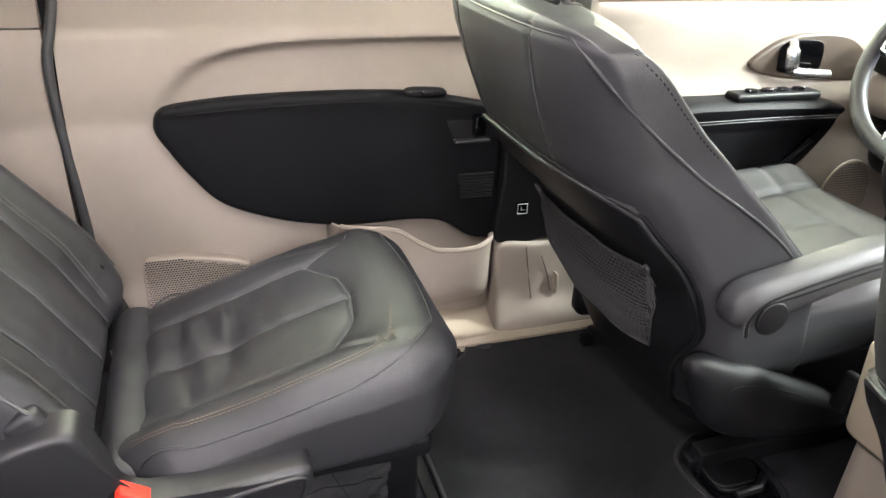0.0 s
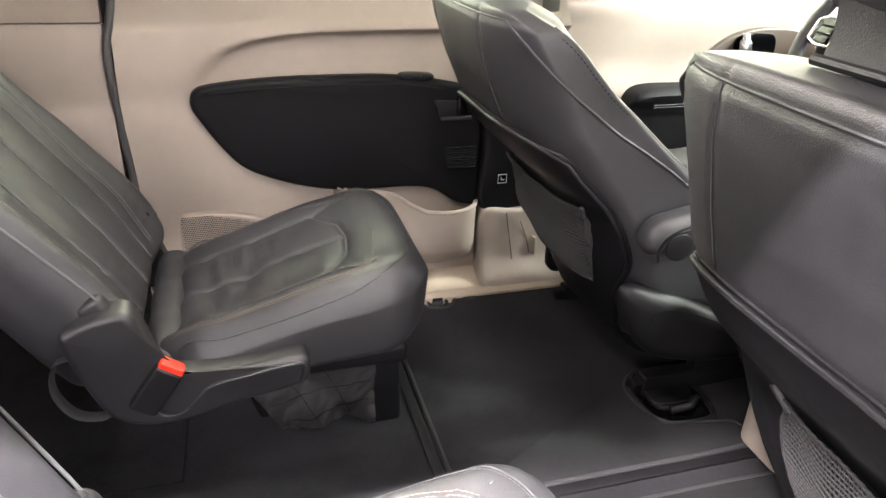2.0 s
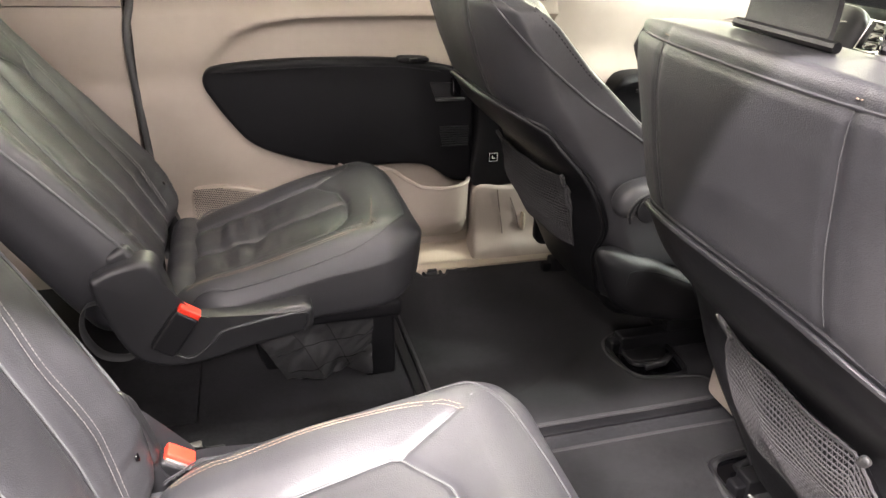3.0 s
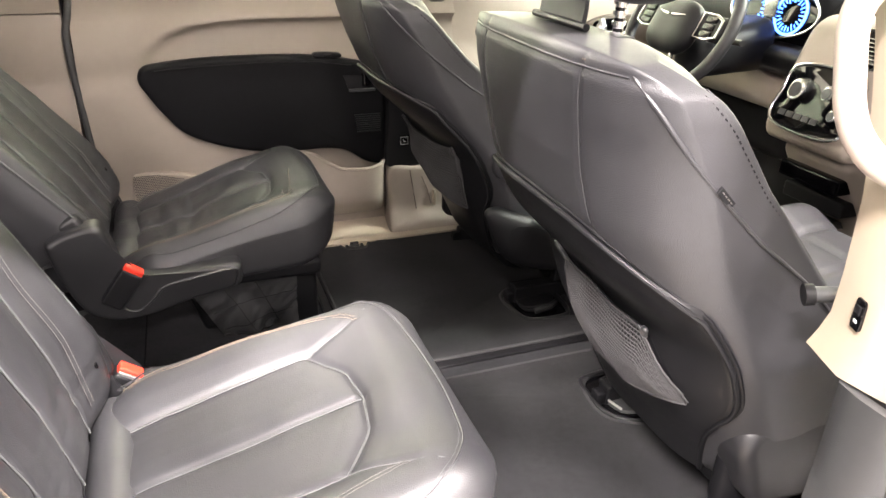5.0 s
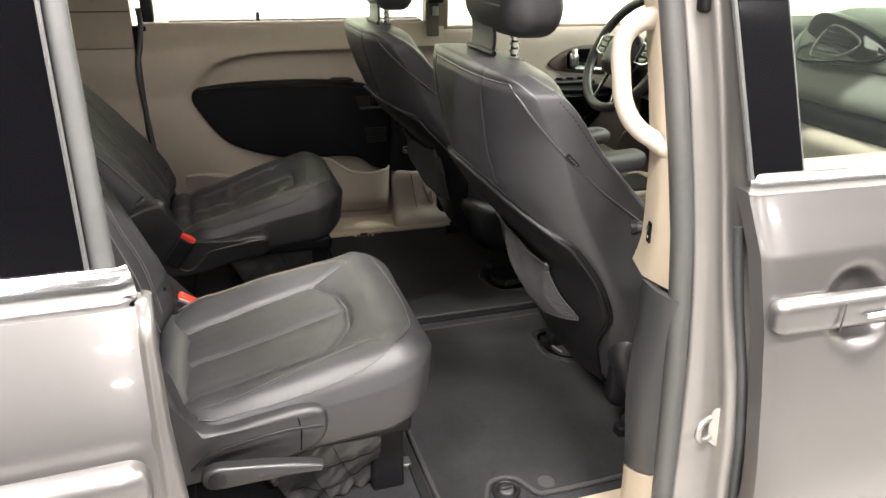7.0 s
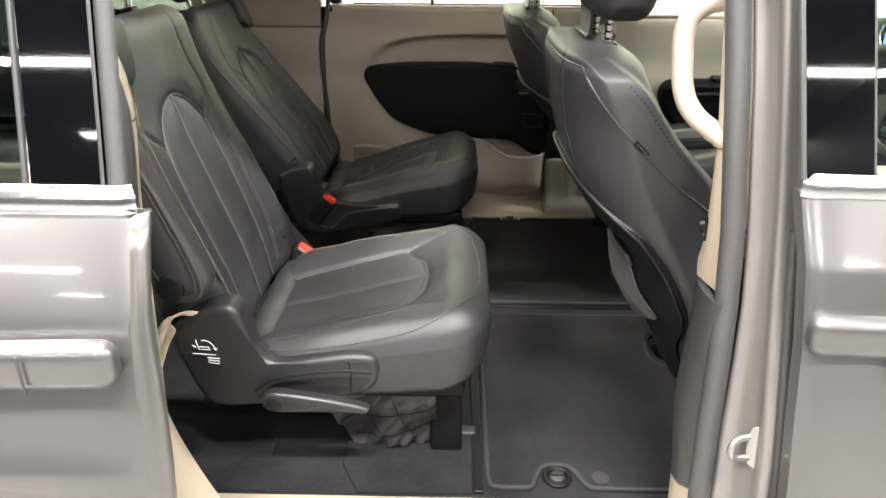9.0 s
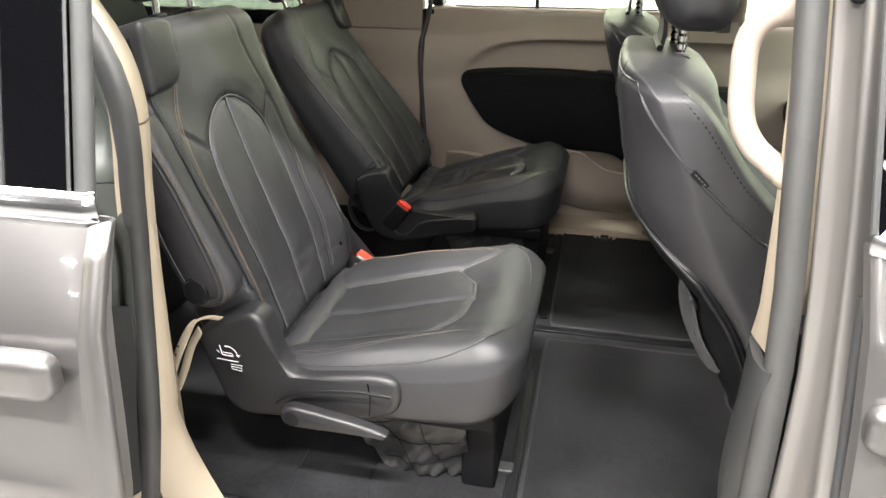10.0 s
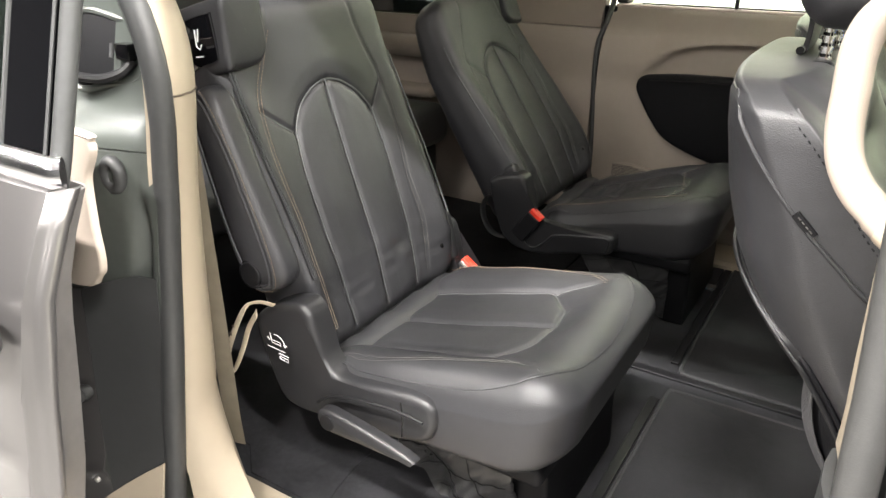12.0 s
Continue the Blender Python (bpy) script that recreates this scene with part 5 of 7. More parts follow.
    def on_back(line, lift=0.0, k=8):
        return [tuple(tip(float(face_x(np.array([a]), np.array([b]))[0]) + 0.004 + lift, a, b)) for a, b in dense(line, k)]
    part("seam", tube(on_back(ins, -0.003), 0.0015, 6), LIT_PIPING, bk)
    for l in cen + vee:
        part("seam", tube(on_back(l, -0.003), 0.0014, 6), LIT_PIPING, bk)
    for l in down:
        for off in (0.004, -0.004):
            part("stitching", stitches(on_back([(a + off, b) for a, b in l if b < 0.60], 0.0025, 10)), THREAD_TAN if l[0][0] > 0 and m < 0 else THREAD, bk, "contrast stitched thread")
    if m < 0:
        for off in (0.0, 0.0065):
            part("twin_piping", tube(on_back([(a - off, b) for a, b in twin[0]], 0.001), 0.0021, 7), LEATHER, bk)
            part("stitching", stitches(on_back([(a - off - 0.0042, b) for a, b in twin[0]], 0.0022, 10), 0.004, 0.003, 0.0005), LIT_PIPING, bk)
    for s in ((1, -1) if m > 0 else (-1,)):
        line = [(0.002, s * 0.226, w) for w in ZS(0.06, 0.5, 18)]
        part("side_piping", tube([tuple(tip(float(face_x(np.array([y * half_width(w)]), np.array([w]))[0]) - 0.012, s * (BY * half_width(w) - 0.004), w)) for x, y, w in line], 0.0022, 6), LIT_PIPING, bk)
    for s in (1, -1):
        part("snap", plate(disc(0.005, 14), lambda a, b, d, s=s: tuple(tip(0.030 + d, s * 0.188 + a, 0.085 + b)), 0.003, 0.001), GLOSS_BLACK, bk)

    # plastic cap at the outboard shoulder with its release tag
    def cap_at(p, d):
        return tuple(tip(d, p[0], p[1]))
    cl = outline([(0.126, 0.548), (0.128, 0.585), (0.131, 0.618), (0.16, 0.628), (0.195, 0.628), (0.212, 0.620), (0.214, 0.57), (0.214, 0.522), (0.195, 0.518), (0.160, 0.520), (0.139, 0.527)], 5)
    cap = part("shoulder_cap", plate(cl, lambda a, b, d: cap_at((a, b), d - 0.118), 0.125, 0.010, 0.002, 4, 3), SEAT_PLASTIC, seat, "black plastic shoulder cap", angle=55)
    tl = outline([(-0.086, 0.536), (-0.086, 0.603), (-0.080, 0.608), (-0.024, 0.608), (-0.016, 0.600), (-0.012, 0.545), (-0.018, 0.536), (-0.05, 0.534)], 4)
    tag = part("release_tag", plate(tl, lambda a, b, d: tuple(tip(a, 0.211 + d, b)), 0.006, 0.002), GLOSS_BLACK, cap)
    part("tag_edge", tube([tuple(tip(a, 0.2165, b)) for a, b in inset(tl, 0.001)], 0.0011, 5, True), BLACK, tag)
    ic = [[(-0.056, 0.590), (-0.057, 0.566), (-0.050, 0.560), (-0.045, 0.566)], [(-0.048, 0.590), (-0.053, 0.572)], [(-0.062, 0.551), (-0.046, 0.549)]]
    for l in ic:
        part("printed_mark", tube([tuple(tip(a, 0.2178, b)) for a, b in l], 0.0012, 5), WHITE_PRINT, tag)

    # headrest
    head = part("headrest", rounded(0.045, 0.125, 0.085, (0.035, 0.05, 0.05), (12, 20, 16), lambda p: tip(p[:, 0] - 0.068 + 0.25 * (p[:, 1] ** 2), p[:, 1], p[:, 2] + 0.745)), LEATHER, seat, "black leather headrest", angle=70)
    for s in (-0.055, 0.055):
        part("post", tube([tuple(tip(-0.07, s, 0.59)), tuple(tip(-0.07, s, 0.70))], 0.0065, 10), CHROME, head, "chrome headrest post")
        part("collar", rounded(0.012, 0.016, 0.006, 0.005, (4, 4, 3), lambda p, s=s: tip(p[:, 0] - 0.07, p[:, 1] + s, p[:, 2] + 0.632)), BLACK, head)

    # armrest folded up along the outboard side of the back
    if m < 0:
        slim = lambda t: 0.80 - 0.20 * t
        axis = lambda t: -0.010 - 0.012 * t
        AR = rounded(0.052, 0.033, 0.168, (0.049, 0.024, 0.050), (16, 10, 26), lambda p: tip(p[:, 0] * slim(p[:, 2] / 0.168) + axis(p[:, 2] / 0.168), p[:, 1] + 0.237 + 0.004 * np.cos(p[:, 2] * 9), p[:, 2] + 0.336))
        ar = part("armrest", AR, LEATHER, seat, "black leather armrest folded upright", angle=70)
        curl = lambda w, k: (axis(math.sin(w)) + k * math.copysign(abs(math.cos(w)) ** 0.6, math.cos(w)) * slim(math.sin(w)), 0.336 + (0.168 - 0.052 + k) * math.copysign(abs(math.sin(w)) ** 0.8, math.sin(w)))
        for k, r in ((0.036, 0.0019), (0.044, 0.0017)):
            part("armrest_piping", tube([tuple(tip(curl(w, k)[0], 0.2705 - 0.35 * (k - 0.036), curl(w, k)[1])) for w in ZS(0, 2 * math.pi, 72)[:-1]], r, 6, True), LEATHER, ar)
        for k, y, mt in ((0.0395, 0.2712, LIT_PIPING), (0.0475, 0.2665, THREAD_TAN)):
            part("stitching", stitches([tuple(tip(curl(w, k)[0], y, curl(w, k)[1])) for w in ZS(-2.2, 1.9, 90)]), mt, ar, "contrast stitched thread")
        part("pivot_cap", plate(disc(0.021, 26), lambda a, b, d: tuple(tip(-0.018 + a, 0.267 + d, 0.205 + b)), 0.006, 0.002), BLACK, ar)
        part("pivot_ring", tube([tuple(tip(-0.018 + a, 0.2705, 0.205 + b)) for a, b in disc(0.023, 30)], 0.0016, 6, True), BLACK_SOFT, ar)

    # recliner cover, outboard
    prof = outline([(-0.030, 0.318), (-0.020, 0.345), (0.030, 0.374), (0.072, 0.385), (0.094, 0.372), (0.106, 0.335), (0.118, 0.292), (0.15, 0.271), (0.22, 0.280), (0.29, 0.290), (0.326, 0.282), (0.334, 0.250), (0.318, 0.216), (0.27, 0.197), (0.20, 0.186), (0.10, 0.176), (0.045, 0.174), (0.012, 0.192), (-0.012, 0.25)], 5)
    if m > 0:
        prof = outline([(-0.04, 0.285), (-0.01, 0.300), (0.025, 0.290), (0.052, 0.255), (0.070, 0.205), (0.074, 0.165), (0.05, 0.15), (0.0, 0.155), (-0.04, 0.20)], 5)
    sh = part("side_cover", plate(prof, lambda a, b, d: W((a, 0.205 + d, b)), 0.048, 0.014, 0.003, 5, 4), SEAT_PLASTIC, seat, "black plastic recliner cover", angle=50)
    if m < 0:
        ridge = smooth_line([(0.115, 0.2675, 0.222), (0.145, 0.2695, 0.247), (0.20, 0.2705, 0.262), (0.27, 0.270, 0.270), (0.322, 0.2675, 0.265)], 6)
        part("cover_step", tube(L(ridge), 0.003, 8), BLACK, sh)
        part("cover_gap", tube(L([(0.283, 0.2685, 0.288), (0.287, 0.2692, 0.262), (0.284, 0.269, 0.225)]), 0.0012, 6), GLOSS_BLACK, sh)
        lv = outline([(0.128, 0.205), (0.130, 0.222), (0.148, 0.231), (0.175, 0.229), (0.23, 0.221), (0.285, 0.210), (0.312, 0.201), (0.316, 0.195), (0.29, 0.190), (0.22, 0.190), (0.16, 0.189), (0.138, 0.193)], 5)
        lever = part("recliner_lever", plate(lv, lambda a, b, d: W((a, 0.268 + d, b)), 0.020, 0.008, 0.002, 4, 2), SEAT_PLASTIC, seat, "dark grey plastic recliner lever")
        part("lever_pivot", plate(disc(0.0145, 24), lambda a, b, d: W((0.151 + a, 0.288 + d, 0.210 + b)), 0.003, 0.001), BLACK, lever)
        # printed folding diagram
        marks = [[(0.012, 0.330), (0.016, 0.308), (0.040, 0.306)], [(0.018, 0.314), (0.038, 0.313), (0.040, 0.307), (0.016, 0.308)], [(0.002, 0.297), (0.050, 0.294)], [(0.004, 0.318), (0.010, 0.312)],
                 [(0.024, 0.329), (0.036, 0.328), (0.046, 0.320), (0.052, 0.308)], [(0.056, 0.312), (0.052, 0.306), (0.047, 0.311)],
                 [(0.032, 0.287), (0.058, 0.285)], [(0.034, 0.281), (0.056, 0.279), (0.056, 0.272), (0.034, 0.275), (0.034, 0.281)]]
        for k, l in enumerate(marks):
            part("printed_mark", tube([W((0.036 + 0.82 * (a - 0.03), 0.2695, 0.305 + 0.82 * (b - 0.302))) for a, b in (dense(l, 4) if k in (4,) else l)], 0.0008, 5), WHITE_PRINT, sh)
    # inboard cover with the belt buckle
    prof2 = outline([(-0.036, 0.318), (-0.02, 0.345), (0.03, 0.362), (0.062, 0.358), (0.078, 0.312), (0.098, 0.252), (0.16, 0.240), (0.27, 0.250), (0.306, 0.249), (0.313, 0.230), (0.30, 0.198), (0.20, 0.178), (0.12, 0.158), (0.05, 0.160), (0.0, 0.20)], 5)
    inn = part("side_cover", plate(prof2, lambda a, b, d: W((a, -0.222 - d, b)), 0.046, 0.012, 0.003, 5, 4), SEAT_PLASTIC, seat, "black plastic inboard cover", angle=50)
    part("cover_ridge", tube(L(smooth_line([(0.07, -0.2695, 0.20), (0.085, -0.2712, 0.18), (0.11, -0.2712, 0.178), (0.14, -0.2715, 0.203), (0.16, -0.2715, 0.222), (0.22, -0.2715, 0.234), (0.292, -0.2700, 0.242), (0.303, -0.2685, 0.228), (0.296, -0.2690, 0.205)], 6)), 0.0034, 8), SEAT_PLASTIC, inn)
    bm4 = Matrix.Translation(W((0.082, -0.270 if m > 0 else -0.243, 0.233 if m > 0 else 0.232))) @ Euler((0, radians(36), 0)).to_matrix().to_4x4()
    bu = part("belt_buckle", moved(rounded(0.0215, 0.016, 0.042, 0.006, (5, 5, 6)), bm4), BLACK, seat, "black seat belt buckle")
    part("release_button", moved(rounded(0.0190, 0.0115, 0.008, 0.003, (4, 4, 3)), bm4 @ Matrix.Translation((0, m * -0.002, 0.0430))), RED, bu, "red release button")
    part("tongue_slot", moved(rounded(0.0175, 0.002, 0.004, 0.0015, (3, 3, 3)), bm4 @ Matrix.Translation((0, m * 0.0115, 0.042))), STEEL, bu)
    part("inner_bolster_clip", rounded(0.022, 0.014, 0.055, 0.012, (5, 5, 8), lambda p: tip(p[:, 0] + 0.016, p[:, 1] - 0.228, p[:, 2] + 0.095)), SEAT_PLASTIC, seat, "black plastic hinge cover")

    if m > 0:
        part("pull_loop", tube(smooth_line([(-0.020, yc - 0.235, 0.285), (-0.052, yc - 0.245, 0.280), (-0.062, yc - 0.248, 0.235), (-0.042, yc - 0.246, 0.188), (-0.006, yc - 0.238, 0.170), (0.02, yc - 0.22, 0.175)], 6), 0.011, 8, False, 0.2, (0.2, 1, 0)), GREY_PLASTIC, seat, "dark webbing pull loop")
    # legs and the quilted flap under the cushion
    part("front_leg", rounded(0.032, 0.16, 0.105, 0.008, (5, 8, 6), lambda p: np.stack([p[:, 0] + 0.455 - 0.10 * (p[:, 2] + 0.1) * 0.2, yc + m * (p[:, 1] + 0.0), p[:, 2] + 0.105], 1)), BLACK_SOFT, seat)
    part("under_tray", rounded(0.20, 0.205, 0.02, 0.012, (8, 8, 4), lambda p: np.stack([p[:, 0] + 0.29, yc + m * p[:, 1], p[:, 2] + 0.185], 1)), BLACK_SOFT, seat)
    part("rear_leg", rounded(0.03, 0.10, 0.09, 0.01, (5, 8, 6), lambda p: np.stack([p[:, 0] + 0.20 + 0.3 * (0.1 - p[:, 2]), yc + m * p[:, 1], p[:, 2] + 0.09], 1)), BLACK_SOFT, seat)
    for s in (1, -1):
        def flap(u, v, s=s):
            x = 0.190 + 0.245 * u + (1 - v) * 0.075 * (1 - u)
            z = 0.195 * v + (1 - v) * (0.004 + 0.010 * u)
            q = u * 0.8 - v * 0.55
            wr = 0.020 * noise.noise(Vector((u * 2.6 + 7 * s, v * 2.0 + 0.6 * u, 2.0))) + 0.014 * abs(math.sin(5.5 * q)) + 0.008 * noise.noise(Vector((q * 13, v * 5, 5.0 + s)))
            return W((x, s * (0.140 + 0.040 * v + wr), z))
        fl = part("dust_flap", sheet(flap, ZS(0, 1, 40), ZS(0, 1, 34), (0, -m * s * 0.004, 0)), CLOTH, seat, "creased black quilted vinyl flap", angle=80)
        for k in range(3):
            pts = [Vector(flap(u, min(1, max(0, 0.15 + 0.30 * k + 0.22 * (u - 0.3))))) + Vector((0, m * s * 0.0012, 0)) for u in ZS(0.06, 0.94, 24)]
            part("quilt_seam", tube(pts, 0.0008, 5), BLACK_SOFT, fl)
        for k in range(2):
            pts = [Vector(flap(0.22 + 0.33 * k + 0.22 * (1 - v), v)) + Vector((0, m * s * 0.0012, 0)) for v in ZS(0.05, 0.95, 20)]
            part("quilt_seam", tube(pts, 0.0008, 5), BLACK_SOFT, fl)
    return seat


captain_chair(-0.450, -1, radians(15.5), False, "black leather captain's chair by the open door with upright back")
captain_chair(0.415, 1, radians(31), True, "black leather captain's chair with creased cushion and reclined back")


# ---------------------------------------------------------------- front seats
def front_seat(yc, m, label, lean=0.0, drop=0.0):
    """A front seat seen from behind. Own places: x forward, y outboard, z up; lean and drop settle its upper back."""
    def put(p):
        p = np.asarray(p, float)
        k = np.clip((p[..., 2] - 0.45) / 0.30, 0, 1.15)
        return np.stack([p[..., 0] + lean * k, yc + m * p[..., 1], p[..., 2] + drop * k], -1)

    W = lambda p: tuple(float(c) for c in put(np.array(p)))
    L = lambda pts: [W(p) for p in pts]
    seat = thing("front_seat", (1.1, yc, 0.0), label, "seat", "front seats")
    ZB, ZT = 0.115, 0.798
    zr = [0.115, 0.20, 0.30, 0.414, 0.508, 0.594, 0.66, 0.73, 0.795]
    rear = [0.940, 0.900, 0.845, 0.778, 0.718, 0.674, 0.654, 0.642, 0.638]
    fzs = [0.115, 0.25, 0.384, 0.44, 0.52, 0.566, 0.622, 0.66, 0.70, 0.73, 0.765, 0.798]
    frs = [1.10, 1.11, 1.075, 1.040, 0.970, 0.925, 0.872, 0.834, 0.803, 0.781, 0.750, 0.708]
    wzs = [0.115, 0.25, 0.40, 0.55, 0.65, 0.70, 0.74, 0.77, 0.798]
    wws = [0.205, 0.244, 0.262, 0.261, 0.258, 0.256, 0.253, 0.246, 0.230]
    seam_y = 0.128      # upright seams of the rear face

    def shape(a, b, z):
        """a: 0 rear to 1 front; b: -1 inboard to 1 outboard."""
        x0 = interp(z, zr, rear)
        x1 = interp(z, fzs, frs)
        hw = interp(z, wzs, wws)
        x1 = x1 - 0.5 * (x1 - x0) * np.clip(1 - (np.abs(b) / 0.72) ** 3, 0, 1) * interp(z, [0.1, 0.6, 0.8], [0.7, 0.5, 0.2])
        x1 = x1 + 0.055 * np.clip(1 - (np.abs(b) / 0.80) ** 4, 0, 1) * interp(z, [0.68, 0.775, 0.8], [0, 1, 0.85])
        x0 = x0 + 0.034 * np.exp(-((np.asarray(z) - 0.42) / 0.065) ** 2) * np.clip(1 - np.abs(b) ** 5, 0, 1)      # hollow under the panel's top edge
        x0 = x0 + 0.085 * np.abs(b) ** 4 * interp(z, [0.1, 0.5, 0.66, 0.75, 0.8], [0.7, 0.9, 0.95, 0.6, 0.45])
        return np.stack([x0 + a * (x1 - x0), b * hw, z], -1)

    def back(p):
        a, b, c = (p[:, 0] / 0.1 + 1) / 2, p[:, 1] / 0.24, (p[:, 2] / 0.34 + 1) / 2
        z = ZB + c * (ZT - ZB)
        q = shape(a, b, z)
        top = np.clip((c - 0.93) / 0.07, 0, 1)
        q[:, 2] -= 0.012 * top * np.abs(b) ** 3
        rearf = np.clip((0.2 - a) / 0.2, 0, 1)
        g = 0.003 * np.exp(-((np.abs(q[:, 1]) - seam_y) / 0.004) ** 2) * rearf * (q[:, 2] > 0.40)
        g = g + 0.003 * np.exp(-((q[:, 2] - 0.778) / 0.004) ** 2) * rearf
        q[:, 0] += g + 0.0024 * bumps(q, 9, 3.0 + m) * rearf
        q[:, 1] += 0.0028 * bumps(q, 8, 6.0 + m) * np.clip((np.abs(b) - 0.9) / 0.1, 0, 1) * np.sign(b)
        return q
    skin = rounded(0.1, 0.24, 0.34, (0.028, 0.045, 0.034), (30, 84, 84), back)
    cloud = np.array(skin[0])
    bk = part("backrest", ([tuple(q) for q in put(cloud)], skin[1]), LEATHER, seat, "black leather seat back", angle=80)

    def on_flank(x, z, s, lift=0.0):
        """The point of the seat's flank above (x, z), s being its side."""
        near = cloud[(cloud[:, 1] * s > 0) & (np.hypot(cloud[:, 0] - x, cloud[:, 2] - z) < 0.022)]
        if len(near) < 6:
            return (x, s * float(interp(z, wzs, wws)), z)
        near = near[near[:, 1] * s > (near[:, 1] * s).max() - 0.022]
        k = np.linalg.lstsq(np.stack([np.ones(len(near)), near[:, 0] - x, near[:, 2] - z], 1), near[:, 1] * s, rcond=None)[0][0]
        return (x, s * (min(float(k), float((near[:, 1] * s).max())) + lift), z)

    def on_rear(y, z, lift=0.0):
        near = cloud[np.hypot(cloud[:, 1] - y, cloud[:, 2] - z) < 0.020]
        near = near[near[:, 0] < near[:, 0].min() + 0.022]
        k = np.linalg.lstsq(np.stack([np.ones(len(near)), near[:, 1] - y, near[:, 2] - z], 1), near[:, 0], rcond=None)[0][0]
        return (float(k) - lift, y, z)

    def surf(a, b, z):
        x, y, zz = shape(np.array([a]), np.array([b]), np.array([z]))[0]
        return (float(x), float(y), float(zz))
    flat = lambda line, k: [(p[0], p[1]) for p in smooth_line([(a, b, 0) for a, b in line], k)]
    for s in (1, -1):
        part("rear_seam", tube(L([on_rear(s * seam_y, z, 0.0004) for z in ZS(0.585, 0.776, 22)]), 0.0008, 6), LEATHER, bk)
        # piping that runs down the flank from the shoulder, with its stitch holes
        fl = flat([(0.668, 0.765), (0.690, 0.733), (0.720, 0.697), (0.755, 0.661), (0.790, 0.629), (0.825, 0.598), (0.871, 0.564), (0.925, 0.522), (0.975, 0.475), (1.01, 0.43)], 5)
        pts = [on_rear(s * 0.196, 0.782, 0.0), on_rear(s * 0.206, 0.774, 0.0)] + [on_flank(x, z, s, 0.0006 + 0.0045 * max(0, 1 - k / 12)) for k, (x, z) in enumerate(fl[2:])]
        part("flank_piping", tube(L(pts), 0.0026, 8), LEATHER, bk)
        part("flank_stitch", stitches(L([on_flank(x + 0.0046, z - 0.0044, s, 0.0018) for x, z in fl[4:]]), 0.0042, 0.0042, 0.0014), BLACK_SOFT, bk)
        # seam at the front edge of the bolster
        fr = flat([(0.728, 0.772), (0.742, 0.758), (0.765, 0.734), (0.788, 0.703), (0.822, 0.660), (0.860, 0.621), (0.912, 0.566), (0.957, 0.518), (1.02, 0.445), (1.05, 0.395)], 5)
        part("bolster_seam", tube(L([on_flank(x, z, s, 0.0004) for x, z in fr]), 0.0017, 6), LEATHER, bk)
        part("bolster_stitch", stitches(L([on_flank(x - 0.005, z - 0.0045, s, 0.0016) for x, z in fr]), 0.0040, 0.0042, 0.0012), BLACK_SOFT, bk)
    lb = on_flank(0.759, 0.661, 1)
    part("flank_label", plate([(-0.015, -0.0045), (0.015, -0.0045), (0.015, 0.0045), (-0.015, 0.0045)], lambda a, b, d: W((lb[0] + 0.72 * a + 0.69 * b, lb[1] + d, lb[2] - 0.69 * a + 0.72 * b)), 0.0035, 0.001), BLACK_SOFT, bk, "small sewn fabric label")
    for k in range(4):
        part("label_mark", tube([W((lb[0] + 0.72 * a, lb[1] + 0.0037, lb[2] - 0.69 * a + 0.001)) for a in (-0.010 + 0.006 * k, -0.0065 + 0.006 * k)], 0.0008, 5), THREAD, bk)
    top = [on_rear(y, 0.778, 0.0) for y in ZS(-0.195, 0.195, 40)]
    part("top_piping", tube(L(top), 0.0019, 6), LEATHER, bk)
    part("top_stitch", stitches(L([on_rear(y, 0.7835, 0.0008) for y in ZS(-0.195, 0.195, 40)]), 0.0040, 0.0035, 0.0007), BLACK_SOFT, bk)
    for s in (1, -1):
        part("corner_stitch", stitches(L([on_rear(s * (seam_y - 0.004 + 0.004 * k), 0.7845, 0.001) for k in range(5)]), 0.003, 0.002, 0.0009), THREAD_TAN, bk, "tan corner stitches")

    # hard panel over the lower back: straight top edge, flanks cut back in a long curve
    bzs = [0.125, 0.20, 0.245, 0.275, 0.30, 0.325, 0.36, 0.43, 0.487, 0.542, 0.580]
    bbs = [0.68, 0.72, 0.77, 0.83, 0.89, 0.935, 0.955, 0.945, 0.93, 0.90, 0.86]
    soft_edge = flat(list(zip(bzs, bbs)), 6)

    def shell(u, v, out=0.010):
        e = min(1, max(0, (abs(u) - 0.50) / 0.50))
        z = 0.125 + (0.580 - 0.026 * e ** 2 - 0.050 * min(1, max(0, (u - 0.25) / 0.75)) ** 2.0 - 0.125) * v
        edge = float(interp(z, [p[0] for p in soft_edge], [p[1] for p in soft_edge]))
        x, y, zz = surf(0, u * edge, z)
        return (x - out * (1 - 0.5 * e ** 2), y, zz)
    hp = part("back_panel", sheet(lambda u, v: W(shell(u, v)), ZS(-1, 1, 52), ZS(0, 1, 50), (0.012, 0, 0.004)), BLACK, seat, "hard black plastic back panel", angle=70)
    rim = [shell(-1, v) for v in ZS(0.0, 0.96, 46)] + [shell(u, 1.0 - 0.04 * abs(u) ** 12) for u in ZS(-0.985, 0.985, 60)] + [shell(1, v) for v in ZS(0.96, 0, 46)]
    part("panel_rim", tube(L(rim), 0.0038, 8), BLACK, hp)
    part("rim_shadow_gap", tube(L([(x + 0.007, y * 1.008, z + 0.004) for x, y, z in rim]), 0.0030, 6), BLACK_SOFT, hp)

    in_y, out_y, hook_in, hook_out = (-0.195, 0.190, -0.180, 0.150) if m > 0 else (-0.115, 0.185, -0.100, 0.114)

